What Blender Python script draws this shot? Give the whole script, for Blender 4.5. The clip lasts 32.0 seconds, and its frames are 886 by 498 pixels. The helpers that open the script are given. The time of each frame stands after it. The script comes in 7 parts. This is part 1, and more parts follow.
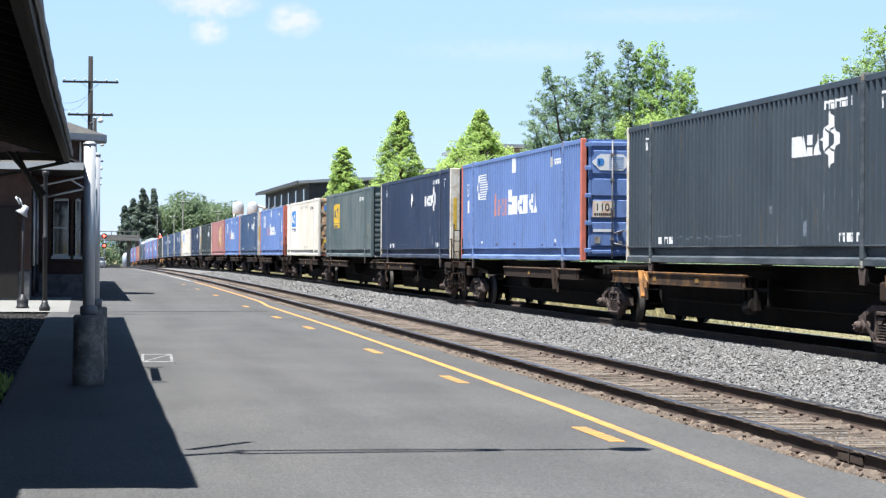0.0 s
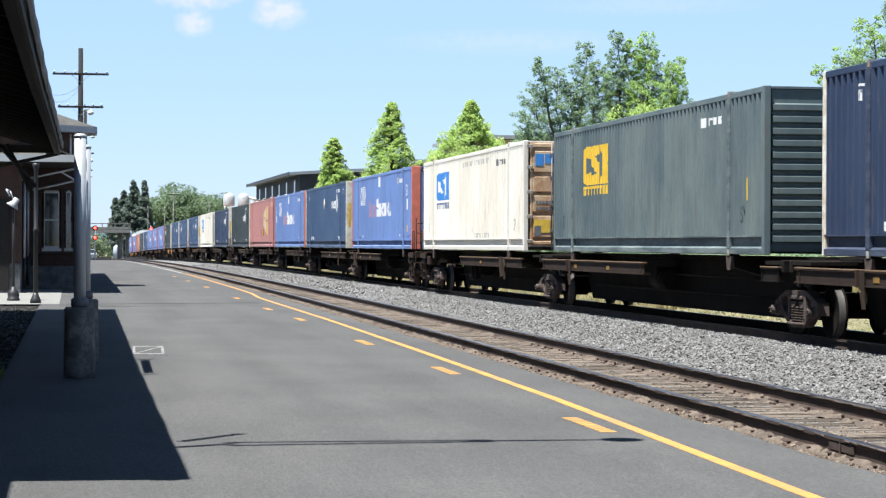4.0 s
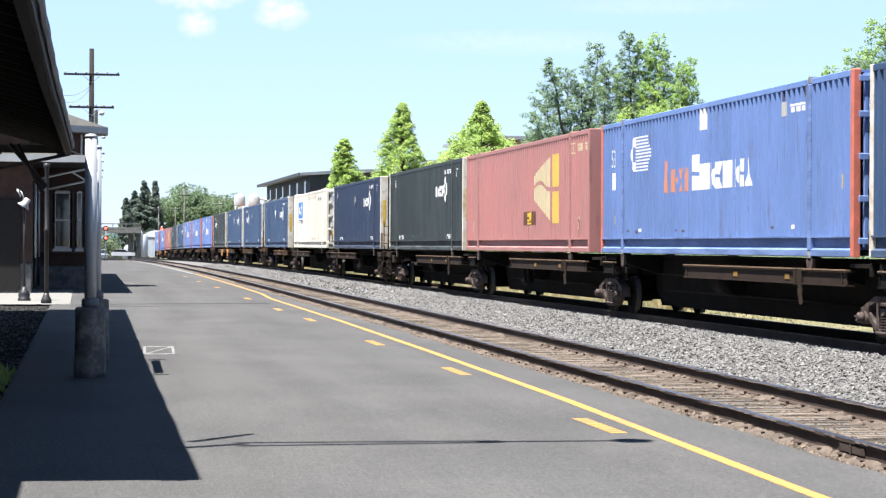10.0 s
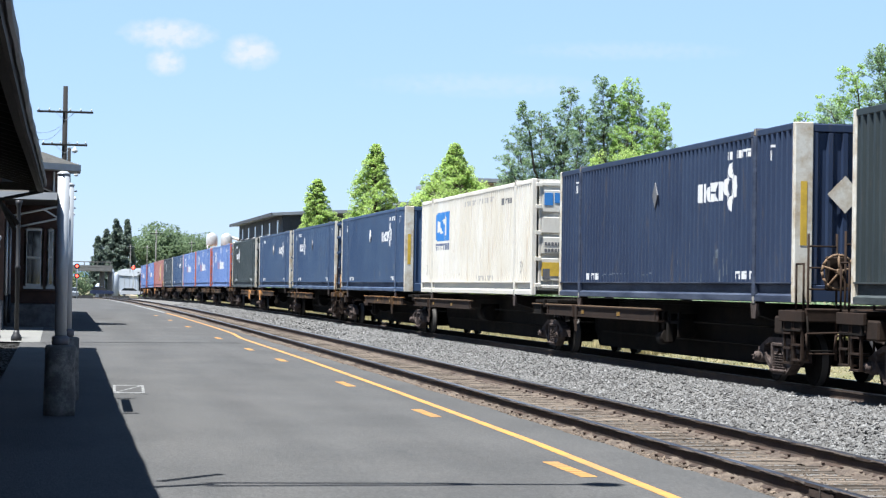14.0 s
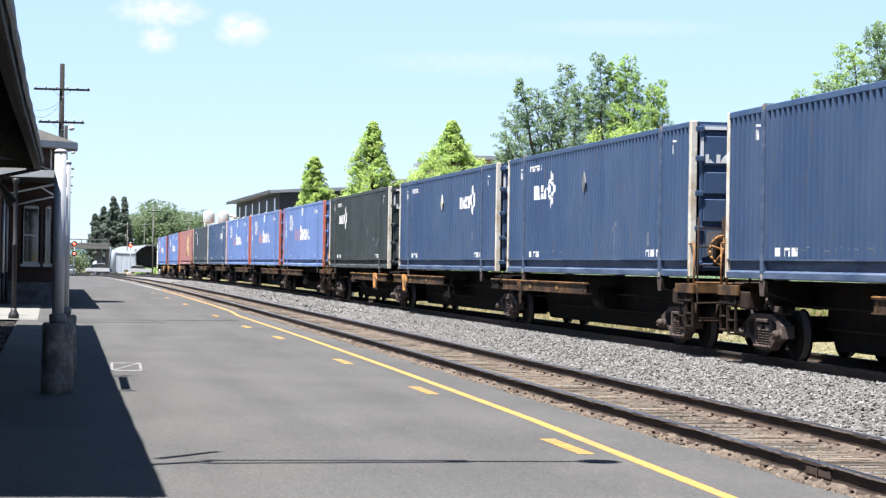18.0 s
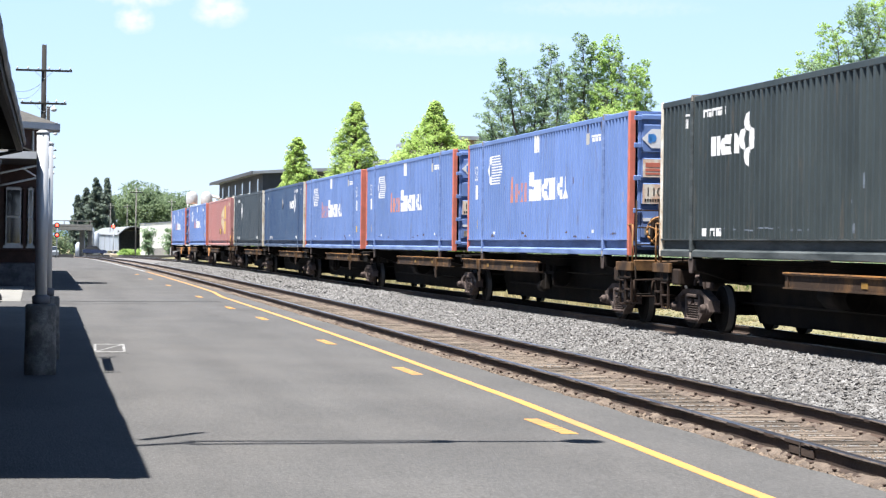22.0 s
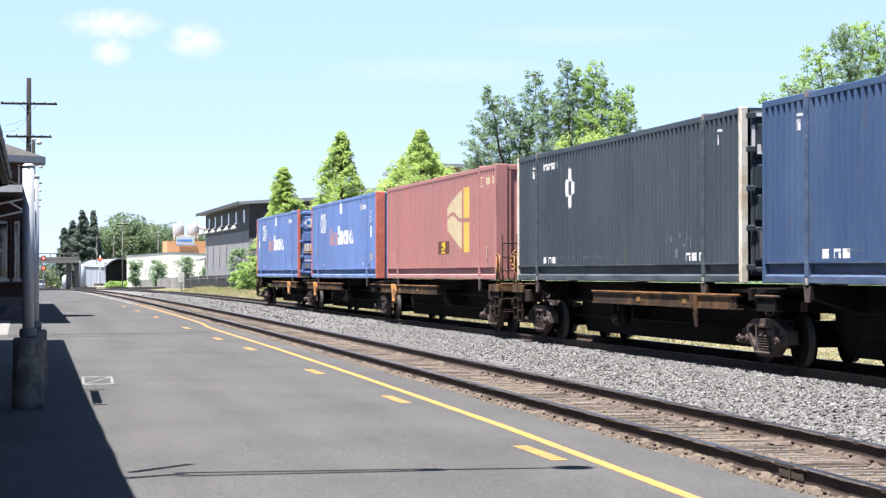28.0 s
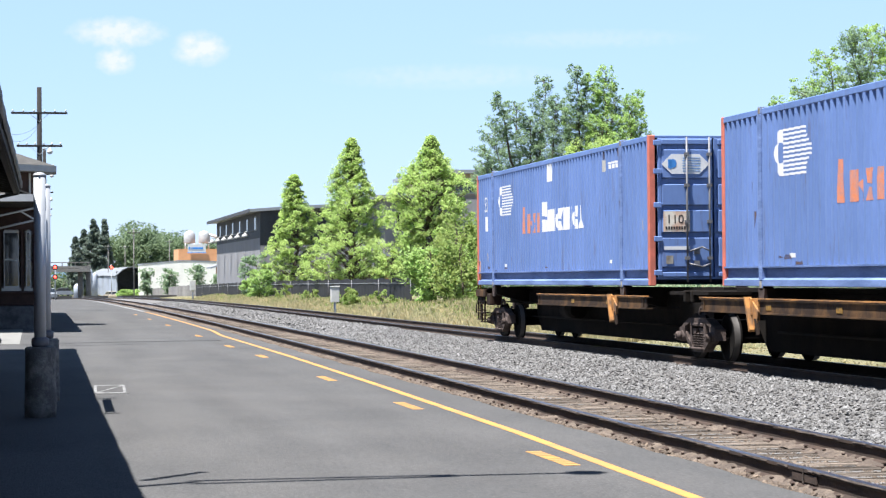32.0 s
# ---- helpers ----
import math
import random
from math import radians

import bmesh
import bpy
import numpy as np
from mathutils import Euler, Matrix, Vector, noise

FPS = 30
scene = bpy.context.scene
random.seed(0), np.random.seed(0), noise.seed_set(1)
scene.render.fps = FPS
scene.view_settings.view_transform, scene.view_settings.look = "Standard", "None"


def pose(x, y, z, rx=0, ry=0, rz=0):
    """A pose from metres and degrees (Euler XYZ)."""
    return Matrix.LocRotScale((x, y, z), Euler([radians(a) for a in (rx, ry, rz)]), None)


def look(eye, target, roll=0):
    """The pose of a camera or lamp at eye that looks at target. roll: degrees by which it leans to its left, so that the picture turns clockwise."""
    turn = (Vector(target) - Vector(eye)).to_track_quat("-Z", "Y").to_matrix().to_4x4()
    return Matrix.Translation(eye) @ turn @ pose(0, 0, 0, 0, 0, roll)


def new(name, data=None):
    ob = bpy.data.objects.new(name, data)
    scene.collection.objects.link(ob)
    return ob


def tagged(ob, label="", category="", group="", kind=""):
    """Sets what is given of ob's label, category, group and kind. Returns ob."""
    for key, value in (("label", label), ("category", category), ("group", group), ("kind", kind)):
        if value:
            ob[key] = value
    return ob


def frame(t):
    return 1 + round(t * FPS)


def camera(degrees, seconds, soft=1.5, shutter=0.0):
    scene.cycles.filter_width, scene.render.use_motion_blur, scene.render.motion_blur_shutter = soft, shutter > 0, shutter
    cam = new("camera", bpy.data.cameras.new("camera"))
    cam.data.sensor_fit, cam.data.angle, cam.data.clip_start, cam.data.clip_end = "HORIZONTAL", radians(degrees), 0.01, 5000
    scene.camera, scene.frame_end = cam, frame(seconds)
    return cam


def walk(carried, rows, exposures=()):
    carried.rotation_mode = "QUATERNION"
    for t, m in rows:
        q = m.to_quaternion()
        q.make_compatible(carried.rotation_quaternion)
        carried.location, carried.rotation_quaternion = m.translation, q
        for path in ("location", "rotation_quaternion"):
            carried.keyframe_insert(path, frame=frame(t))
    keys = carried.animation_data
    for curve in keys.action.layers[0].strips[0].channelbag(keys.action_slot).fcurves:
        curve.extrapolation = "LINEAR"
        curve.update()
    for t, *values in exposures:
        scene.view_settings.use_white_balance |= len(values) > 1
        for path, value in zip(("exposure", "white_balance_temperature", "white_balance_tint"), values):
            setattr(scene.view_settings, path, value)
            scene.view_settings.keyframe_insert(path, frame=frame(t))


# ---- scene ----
EXPO, SKY_STRENGTH, SUN_STRENGTH = 1.6, 0.043, 5.0
HAZE = (4.7, 6.9, 10.8, 1)
# ---- camera ----
cam = camera(23.53, 32.0, soft=1.3)
EYE = Vector((0.0, 0.0, 1.707))
# seconds, degrees to the right of the track, degrees up, degrees of lean
TURNS = [
    (0, 9.546, -0.096, 0.410), (0.5, 9.636, -0.111, 0.289), (1, 9.737, -0.154, 0.256), (1.5, 9.642, -0.107, 0.285),
    (2, 9.524, -0.048, 0.252), (2.5, 9.616, -0.163, 0.134), (3, 9.818, -0.279, 0.080), (3.5, 9.806, -0.355, 0.201),
    (5.5, 9.767, -0.231, 0.272), (6, 9.674, -0.244, 0.268), (6.5, 9.565, -0.235, 0.251), (7, 9.658, -0.339, 0.164),
    (7.5, 9.758, -0.456, 0.176), (8, 9.661, -0.461, 0.241), (8.5, 9.629, -0.433, 0.137), (9, 9.600, -0.454, 0.306),
    (9.5, 9.537, -0.430, 0.365), (10, 9.508, -0.316, 0.313), (10.5, 9.544, -0.274, 0.255), (11, 9.463, -0.199, 0.284),
    (11.5, 9.525, -0.238, 0.348), (12, 9.702, -0.261, 0.539), (12.5, 9.664, -0.217, 0.716), (13, 9.836, -0.015, 0.896),
    (13.5, 10.148, 0.350, 0.936), (14, 10.247, 0.818, 0.959), (14.5, 10.449, 0.798, 0.904), (16.5, 10.125, 0.803, 0.962),
    (17, 10.018, 0.560, 1.107), (17.5, 10.223, 0.374, 0.948), (18, 10.331, 0.210, 0.910), (18.5, 10.418, 0.158, 1.026),
    (19, 10.246, 0.187, 0.990), (19.5, 10.358, 0.127, 0.929), (20, 10.524, 0.098, 0.898), (20.5, 10.692, 0.079, 0.819),
    (21, 10.861, 0.027, 0.862), (21.5, 11.070, -0.064, 0.687), (22, 10.788, -0.311, 0.764), (22.5, 10.672, 0.196, 0.966),
    (23, 10.709, 0.525, 0.671), (23.5, 10.240, 0.418, 0.478), (24, 9.833, 0.393, 0.447), (24.5, 9.911, 0.477, 0.215),
    (25, 10.199, 0.388, 0.089), (25.5, 10.619, 0.297, 0.169), (27.5, 10.957, 0.473, -0.066), (28, 11.132, 0.442, 0.007),
    (28.5, 11.022, 0.568, 0.188), (29, 10.983, 0.615, 0.046), (29.5, 11.066, 0.629, -0.180), (30, 11.054, 0.669, -0.230),
    (30.5, 10.881, 0.673, -0.272), (31, 10.868, 0.656, -0.385), (31.5, 10.882, 0.615, -0.353), (32, 10.835, 0.605, -0.430),
]


def aim(right, up, lean):
    a, b = radians(right), radians(up)
    way = Vector((math.sin(a) * math.cos(b), math.cos(a) * math.cos(b), math.sin(b)))
    return look(EYE, EYE + way, lean)


# seconds, stops, kelvin and tint of the film camera's own changes
EXPOSE = [(0.0, 0.0, 6280, 9), (1.0, 0.15, 6420, 9), (2.0, 0.1, 6400, 9), (3.0, 0.0, 6370, 9), (6.0, -0.2, 6180, 4), (7.0, -0.08, 6380, 7), (8.0, 0.16, 6480, 10),
          (10.0, 0.18, 6470, 10.5), (12.0, 0.04, 6230, 8.5), (13.0, 0.03, 6310, 8.5), (14.0, -0.1, 6150, 8), (17.0, -0.2, 6280, 9), (18.0, 0.14, 6470, 11), (19.0, 0.18, 6500, 11),
          (25.0, 0.16, 6500, 11), (28.0, 0.16, 6450, 13), (30.0, 0.11, 6420, 12), (31.0, 0.04, 6330, 11), (32.0, 0.04, 6300, 11)]
walk(cam, [(t, aim(a, b, c)) for t, a, b, c in TURNS], [
    (t, EXPO + e, k, m) for t, e, k, m in EXPOSE])

# ---- light ----
SUN_WAY = Vector((-0.31, -0.16, 1.0)).normalized()
world = bpy.data.worlds.new("sky")
scene.world = world
world.use_nodes = True
wn = world.node_tree
sky = wn.nodes.new("ShaderNodeTexSky")
sky.sky_type, sky.sun_disc = "NISHITA", False
sky.sun_elevation = math.asin(SUN_WAY.z)
sky.sun_rotation = math.atan2(SUN_WAY.x, SUN_WAY.y)
sky.air_density, sky.dust_density, sky.ozone_density = 1.0, 0.0, 3.0
even = wn.nodes.new("ShaderNodeMix")
even.data_type = "RGBA"
even.inputs["Factor"].default_value = 0.6
sky_co, sky_up, sky_haze = wn.nodes.new("ShaderNodeTexCoord"), wn.nodes.new("ShaderNodeSeparateXYZ"), wn.nodes.new("ShaderNodeMapRange")
wn.links.new(sky_co.outputs["Generated"], sky_up.inputs[0])
wn.links.new(sky_up.outputs["Z"], sky_haze.inputs[0])
for k, value in enumerate((0.15, 0.45, 0.6, 0.0)):
    sky_haze.inputs[k + 1].default_value = value
wn.links.new(sky_haze.outputs[0], even.inputs["Factor"])
even.inputs["B"].default_value = HAZE
wn.links.new(sky.outputs[0], even.inputs["A"])
wn.links.new(even.outputs["Result"], wn.nodes["Background"].inputs[0])
wn.nodes["Background"].inputs[1].default_value = SKY_STRENGTH
sun_data = bpy.data.lights.new("sun", "SUN")
sun_data.energy, sun_data.angle, sun_data.color = SUN_STRENGTH, radians(0.53), (1.0, 0.965, 0.91)
sun = new("sun", sun_data)
sun.matrix_world = look(SUN_WAY * 80, (0, 0, 0))


# ---- materials ----
def mat(name, color, rough=0.7, metal=0.0, spots=0.25, scale=3.0, fine=60.0, bump=0.15, second=None,
        amount=0.5, stretch=(1, 1, 1), spec=0.4, rand=0.0, glow=0.0):
    """A surface with large stains, fine grain and relief. second: a colour of its patches; rand: change from piece to piece."""
    m = bpy.data.materials.new(name)
    m.use_nodes = True
    n, l = m.node_tree.nodes, m.node_tree.links
    b = n["Principled BSDF"]
    b.inputs["Roughness"].default_value, b.inputs["Metallic"].default_value = rough, metal
    b.inputs["Specular IOR Level"].default_value = spec
    co = n.new("ShaderNodeTexCoord")
    mp = n.new("ShaderNodeMapping")
    mp.inputs["Scale"].default_value = stretch
    l.new(co.outputs["Object"], mp.inputs[0])
    big, small = n.new("ShaderNodeTexNoise"), n.new("ShaderNodeTexNoise")
    for tex, s, d in ((big, scale, 5.0), (small, fine, 3.0)):
        tex.inputs["Scale"].default_value, tex.inputs["Detail"].default_value = s, d
        tex.inputs["Roughness"].default_value = 0.65
        l.new(mp.outputs[0], tex.inputs[0])
    ramp = n.new("ShaderNodeMapRange")
    ramp.inputs[1].default_value, ramp.inputs[2].default_value = 0.5 - 0.25 * amount, 0.78 - 0.35 * amount
    l.new(big.outputs[0], ramp.inputs[0])
    mix = n.new("ShaderNodeMix")
    mix.data_type = "RGBA"
    c2 = second if second else tuple(c * (1 - spots) for c in color)
    mix.inputs["A"].default_value, mix.inputs["B"].default_value = (*color, 1), (*c2, 1)
    l.new(ramp.outputs[0], mix.inputs["Factor"])
    hs = n.new("ShaderNodeHueSaturation")
    val = n.new("ShaderNodeMapRange")
    val.inputs[3].default_value, val.inputs[4].default_value = 1 - 0.8 * spots, 1 + 0.8 * spots
    l.new(small.outputs[0], val.inputs[0])
    last = val.outputs[0]
    if rand:
        info, add = n.new("ShaderNodeObjectInfo"), n.new("ShaderNodeMapRange")
        add.inputs[3].default_value, add.inputs[4].default_value = 1 - rand, 1 + rand
        l.new(info.outputs["Random"], add.inputs[0])
        mul = n.new("ShaderNodeMath")
        mul.operation = "MULTIPLY"
        l.new(last, mul.inputs[0]), l.new(add.outputs[0], mul.inputs[1])
        last = mul.outputs[0]
    l.new(last, hs.inputs["Value"])
    l.new(mix.outputs["Result"], hs.inputs["Color"])
    l.new(hs.outputs[0], b.inputs["Base Color"])
    if bump:
        bp = n.new("ShaderNodeBump")
        bp.inputs["Strength"].default_value, bp.inputs["Distance"].default_value = bump, 0.02
        l.new(small.outputs[0], bp.inputs["Height"])
        l.new(bp.outputs[0], b.inputs["Normal"])
    if glow:
        b.inputs["Emission Color"].default_value = (*color, 1)
        b.inputs["Emission Strength"].default_value = glow
    return m


ASPHALT = mat("asphalt", (0.0715, 0.07, 0.0685), 0.95, 0, 0.8, 0.9, 48, 0.6, (0.0615, 0.061, 0.0605), 0.5, (1, 0.3, 1), 0.25)


def specks(m, light, scale, edge):
    """Pale aggregate specks and fine wandering cracks in a paved surface."""
    n, l = m.node_tree.nodes, m.node_tree.links
    co, vo, st, mix = (n.new("ShaderNode" + k) for k in ("TexCoord", "TexVoronoi", "MapRange", "Mix"))
    vo.inputs["Scale"].default_value = scale
    st.inputs[1].default_value, st.inputs[2].default_value, st.inputs[3].default_value, st.inputs[4].default_value = edge * 0.6, edge, 0.8, 0.0
    mix.data_type = "RGBA"
    mix.inputs["B"].default_value = (*light, 1)
    base = n["Principled BSDF"].inputs["Base Color"].links[0].from_socket
    l.new(co.outputs["Object"], vo.inputs[0]), l.new(vo.outputs["Distance"], st.inputs[0]), l.new(st.outputs[0], mix.inputs["Factor"])
    l.new(base, mix.inputs["A"])
    crack, edge2, dark, wave, add = (n.new("ShaderNode" + k) for k in ("TexVoronoi", "MapRange", "Mix", "TexNoise", "VectorMath"))
    crack.feature = "DISTANCE_TO_EDGE"
    crack.inputs["Scale"].default_value = 0.16
    wave.inputs["Scale"].default_value, wave.inputs["Detail"].default_value = 0.7, 6
    l.new(co.outputs["Object"], wave.inputs[0])
    add.operation = "ADD"
    l.new(co.outputs["Object"], add.inputs[0]), l.new(wave.outputs["Color"], add.inputs[1]), l.new(add.outputs[0], crack.inputs[0])
    edge2.inputs[1].default_value, edge2.inputs[2].default_value, edge2.inputs[3].default_value, edge2.inputs[4].default_value = 0.0008, 0.003, 0.06, 0.0
    l.new(crack.outputs["Distance"], edge2.inputs[0])
    dark.data_type = "RGBA"
    dark.inputs["B"].default_value = (0.03, 0.03, 0.03, 1)
    l.new(mix.outputs["Result"], dark.inputs["A"]), l.new(edge2.outputs[0], dark.inputs["Factor"])
    l.new(dark.outputs["Result"], n["Principled BSDF"].inputs["Base Color"])


specks(ASPHALT, (0.14, 0.135, 0.128), 26, 0.2)


def drive_marks(m, spread):
    """Long faint light and dark bands worn along a paved surface, with blotches."""
    n, l = m.node_tree.nodes, m.node_tree.links
    co, mp, tex, blot, add, rng, hs = (n.new("ShaderNode" + k) for k in ("TexCoord", "Mapping", "TexNoise", "TexNoise", "Math", "MapRange", "HueSaturation"))
    mp.inputs["Scale"].default_value = (1.1, 0.045, 1)
    mp.inputs["Rotation"].default_value = (0, 0, 0.03)
    tex.inputs["Scale"].default_value, tex.inputs["Detail"].default_value = 1.0, 5
    blot.inputs["Scale"].default_value, blot.inputs["Detail"].default_value = 0.35, 7
    l.new(co.outputs["Object"], mp.inputs[0]), l.new(mp.outputs[0], tex.inputs[0]), l.new(co.outputs["Object"], blot.inputs[0])
    add.operation = "ADD"
    l.new(tex.outputs[0], add.inputs[0]), l.new(blot.outputs[0], add.inputs[1])
    rng.inputs[1].default_value, rng.inputs[2].default_value, rng.inputs[3].default_value, rng.inputs[4].default_value = 0.7, 1.3, 1 - spread, 1 + spread
    l.new(add.outputs[0], rng.inputs[0]), l.new(rng.outputs[0], hs.inputs["Value"])
    b = n["Principled BSDF"].inputs["Base Color"]
    l.new(b.links[0].from_socket, hs.inputs["Color"])
    l.new(hs.outputs[0], b)


drive_marks(ASPHALT, 0.15)


def pieces(m, spread):
    """Changes the value from one loose piece to the next."""
    n, l = m.node_tree.nodes, m.node_tree.links
    geo, rng, hs = n.new("ShaderNodeNewGeometry"), n.new("ShaderNodeMapRange"), n.new("ShaderNodeHueSaturation")
    rng.inputs[3].default_value, rng.inputs[4].default_value = 1 - spread, 1 + spread
    l.new(geo.outputs["Random Per Island"], rng.inputs[0]), l.new(rng.outputs[0], hs.inputs["Value"])
    b = n["Principled BSDF"].inputs["Base Color"]
    l.new(b.links[0].from_socket, hs.inputs["Color"])
    l.new(hs.outputs[0], b)


OLD_TAR = mat("tar_seam", (0.025, 0.025, 0.026), 0.9, spots=0.3)
YELLOW = mat("yellow_paint", (0.45, 0.215, 0.045), 0.8, 0, 0.2, 1.6, 50, 0.1, (0.3, 0.165, 0.06), 0.5)
WHITE_LINE = mat("white_road_paint", (0.395, 0.395, 0.383), 0.8, 0, 0.2, 5, 60, 0.1, (0.191, 0.191, 0.191), 0.5)
CONCRETE = mat("concrete", (0.25, 0.24, 0.222), 0.92, 0, 0.3, 5, 35, 0.5, (0.11, 0.108, 0.1), 0.6)
PALE_CONCRETE = mat("pale_concrete", (0.185, 0.182, 0.168), 0.9, 0, 0.15, 2.0, 50, 0.2)
BALLAST = mat("ballast", (0.147, 0.141, 0.134), 0.95, 0, 0.6, 9, 14, 1.0, (0.0918, 0.0884, 0.0859), 0.5)
DIRT_STONE = mat("brown_stone", (0.15, 0.115, 0.086), 0.95, 0, 0.45, 6, 40, 0.4, (0.0946, 0.0731, 0.0559), 0.6)
STONE = mat("crushed_stone", (0.208, 0.207, 0.205), 0.93, 0, 0.4, 9, 40, 0.4, (0.0929, 0.0894, 0.0869), 0.6)
pieces(STONE, 0.33), pieces(DIRT_STONE, 0.45)
TIE = mat("weathered_tie", (0.205, 0.168, 0.136), 0.95, 0, 0.6, 2.2, 14, 1.0, (0.05, 0.04, 0.031), 0.6, (0.5, 9, 6), rand=0.4)
RAIL_SIDE = mat("rusty_rail", (0.026, 0.017, 0.013), 0.9, 0.0, 0.4, 2, 30, 0.4, (0.045, 0.028, 0.02), 0.5)
RAIL_TOP = mat("worn_rail_head", (0.34, 0.34, 0.36), 0.32, 1.0, 0.3, 1.5, 40, 0.05, (0.16, 0.12, 0.1), 0.5, stretch=(6, 0.3, 1))
GRASS_GROUND = mat("dry_grass_ground", (0.17, 0.15, 0.095), 1.0, 0, 0.5, 0.35, 14, 0.5, (0.115, 0.115, 0.06), 0.5, spec=0.1)
# Underframe steel near black: shade below the boxes is put into the colour.
IRON = mat("shade_blackened_steel", (0.006, 0.0055, 0.005), 0.95, 0, 0.4, 2, 25, 0.3, (0.013, 0.01, 0.008), 0.4, spec=0.12)
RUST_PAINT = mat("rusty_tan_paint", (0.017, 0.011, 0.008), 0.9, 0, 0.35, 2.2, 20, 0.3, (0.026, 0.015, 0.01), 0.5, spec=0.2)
PALE_RUST = mat("pale_worn_edge", (0.15, 0.1, 0.065), 0.85, 0, 0.35, 2.2, 20, 0.2, (0.14, 0.085, 0.045), 0.5)
ORANGE_RUST = mat("orange_rust", (0.36, 0.165, 0.045), 0.85, 0, 0.35, 3, 22, 0.3, (0.11, 0.062, 0.032), 0.5)
CAST = mat("dusty_cast_steel", (0.085, 0.066, 0.06), 0.9, 0, 0.5, 5, 30, 0.35, (0.045, 0.034, 0.03), 0.5, spec=0.15)
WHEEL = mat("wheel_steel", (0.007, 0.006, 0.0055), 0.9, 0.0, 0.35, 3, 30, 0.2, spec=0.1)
TREAD = mat("polished_tread", (0.05, 0.046, 0.043), 0.6, 0.3, 0.2, 3, 30, 0.05)
GALV = mat("galvanised_pipe", (0.42, 0.44, 0.46), 0.4, 0.25, 0.12, 2, 40, 0.05, spec=0.5)
# Near-black wood with a darker second tone, for rafters, soffits and doors.
WOOD_DARK = mat("near_black_wood", (0.012, 0.01, 0.0085), 0.8, 0, 0.35, 2, 30, 0.3, stretch=(3, 0.4, 3))
FASCIA = mat("weathered_fascia", (0.05, 0.046, 0.042), 0.8, 0, 0.3, 1.5, 30, 0.3, (0.028, 0.026, 0.024), 0.5, (3, 0.5, 3))
ROOF_TILE = mat("grey_shingle", (0.075, 0.072, 0.066), 0.9, 0, 0.3, 3, 20, 0.5)
GUTTER = mat("grey_gutter", (0.36, 0.37, 0.38), 0.6, 0, 0.15, 2, 30, 0.05)
BRICK = mat("red_brown_brick", (0.062, 0.034, 0.027), 0.9, 0, 0.35, 3, 40, 0.3, (0.04, 0.023, 0.018), 0.5)
DARK_PLINTH = mat("dark_stone_plinth", (0.13, 0.13, 0.135), 0.9, 0, 0.3, 4, 35, 0.3, (0.07, 0.07, 0.072), 0.5)
WHITE_PAINT = mat("white_paint", (0.528, 0.528, 0.51), 0.6, 0, 0.1, 2, 30, 0.05, (0.422, 0.422, 0.396), 0.4)
BLACK_PAINT = mat("black_paint", (0.02, 0.02, 0.022), 0.5, 0, 0.2, 3, 30, 0.05)
POLE_WOOD = mat("creosoted_pole", (0.016, 0.0145, 0.014), 0.9, 0, 0.3, 2, 30, 0.4, stretch=(5, 5, 0.4))
CERAMIC = mat("insulator", (0.5, 0.52, 0.5), 0.3)
BARK = mat("bark", (0.11, 0.085, 0.065), 0.95, 0, 0.4, 4, 25, 0.6, stretch=(4, 4, 0.6))


def leaf_mat(name, a, b):
    m = mat(name, a, 0.6, 0, 0.3, 0.9, 5.0, 0, b, 0.5, spec=0.25)
    n, l = m.node_tree.nodes, m.node_tree.links
    tr, mx = n.new("ShaderNodeBsdfTranslucent"), n.new("ShaderNodeMixShader")
    src = n["Principled BSDF"].inputs["Base Color"].links[0].from_socket
    l.new(src, tr.inputs["Color"])
    mx.inputs[0].default_value = 0.5
    out = n["Material Output"]
    l.new(n["Principled BSDF"].outputs[0], mx.inputs[1]), l.new(tr.outputs[0], mx.inputs[2])
    l.new(mx.outputs[0], out.inputs[0])
    return m


GRASS = leaf_mat("grass_blade", (0.56, 0.47, 0.28), (0.42, 0.4, 0.22))
WEED = leaf_mat("weed_leaf", (0.2, 0.29, 0.08), (0.27, 0.33, 0.1))
LEAF_LIME = leaf_mat("lime_leaf", (0.46, 0.58, 0.19), (0.36, 0.49, 0.16))
LEAF_GREEN = leaf_mat("green_leaf", (0.27, 0.4, 0.13), (0.36, 0.5, 0.16))
# Lighter than the near leaves: part of the distance haze sits in this colour.
FAR_LEAF = leaf_mat("hazed_far_leaf", (0.175, 0.24, 0.125), (0.12, 0.17, 0.1))
LEAF_DARK = leaf_mat("dull_leaf", (0.2, 0.29, 0.18), (0.26, 0.36, 0.2))
# Needles paled to grey-green: the haze of distance is put into the colour.
HAZED_NEEDLE = leaf_mat("hazed_conifer_needle", (0.18, 0.225, 0.18), (0.14, 0.18, 0.15))
GLASS = bpy.data.materials.new("window_glass")
GLASS.use_nodes = True
gb = GLASS.node_tree.nodes["Principled BSDF"]
gb.inputs["Base Color"].default_value, gb.inputs["Roughness"].default_value = (0.02, 0.025, 0.03, 1), 0.04
gb.inputs["Specular IOR Level"].default_value = 0.9

# ---- mesh helpers ----
CURVE, DROP = 0.858e-5, 1.76e-5


def dip(y):
    """How far the line falls away ahead: it levels out beyond the bridge."""
    y = max(y, 0.0)
    return DROP * y * y if y < 420 else DROP * 420 * (2 * min(y, 520) - 420)


def swing(y):
    return CURVE * y * y if y < 500 else CURVE * 500 * (2 * y - 500)


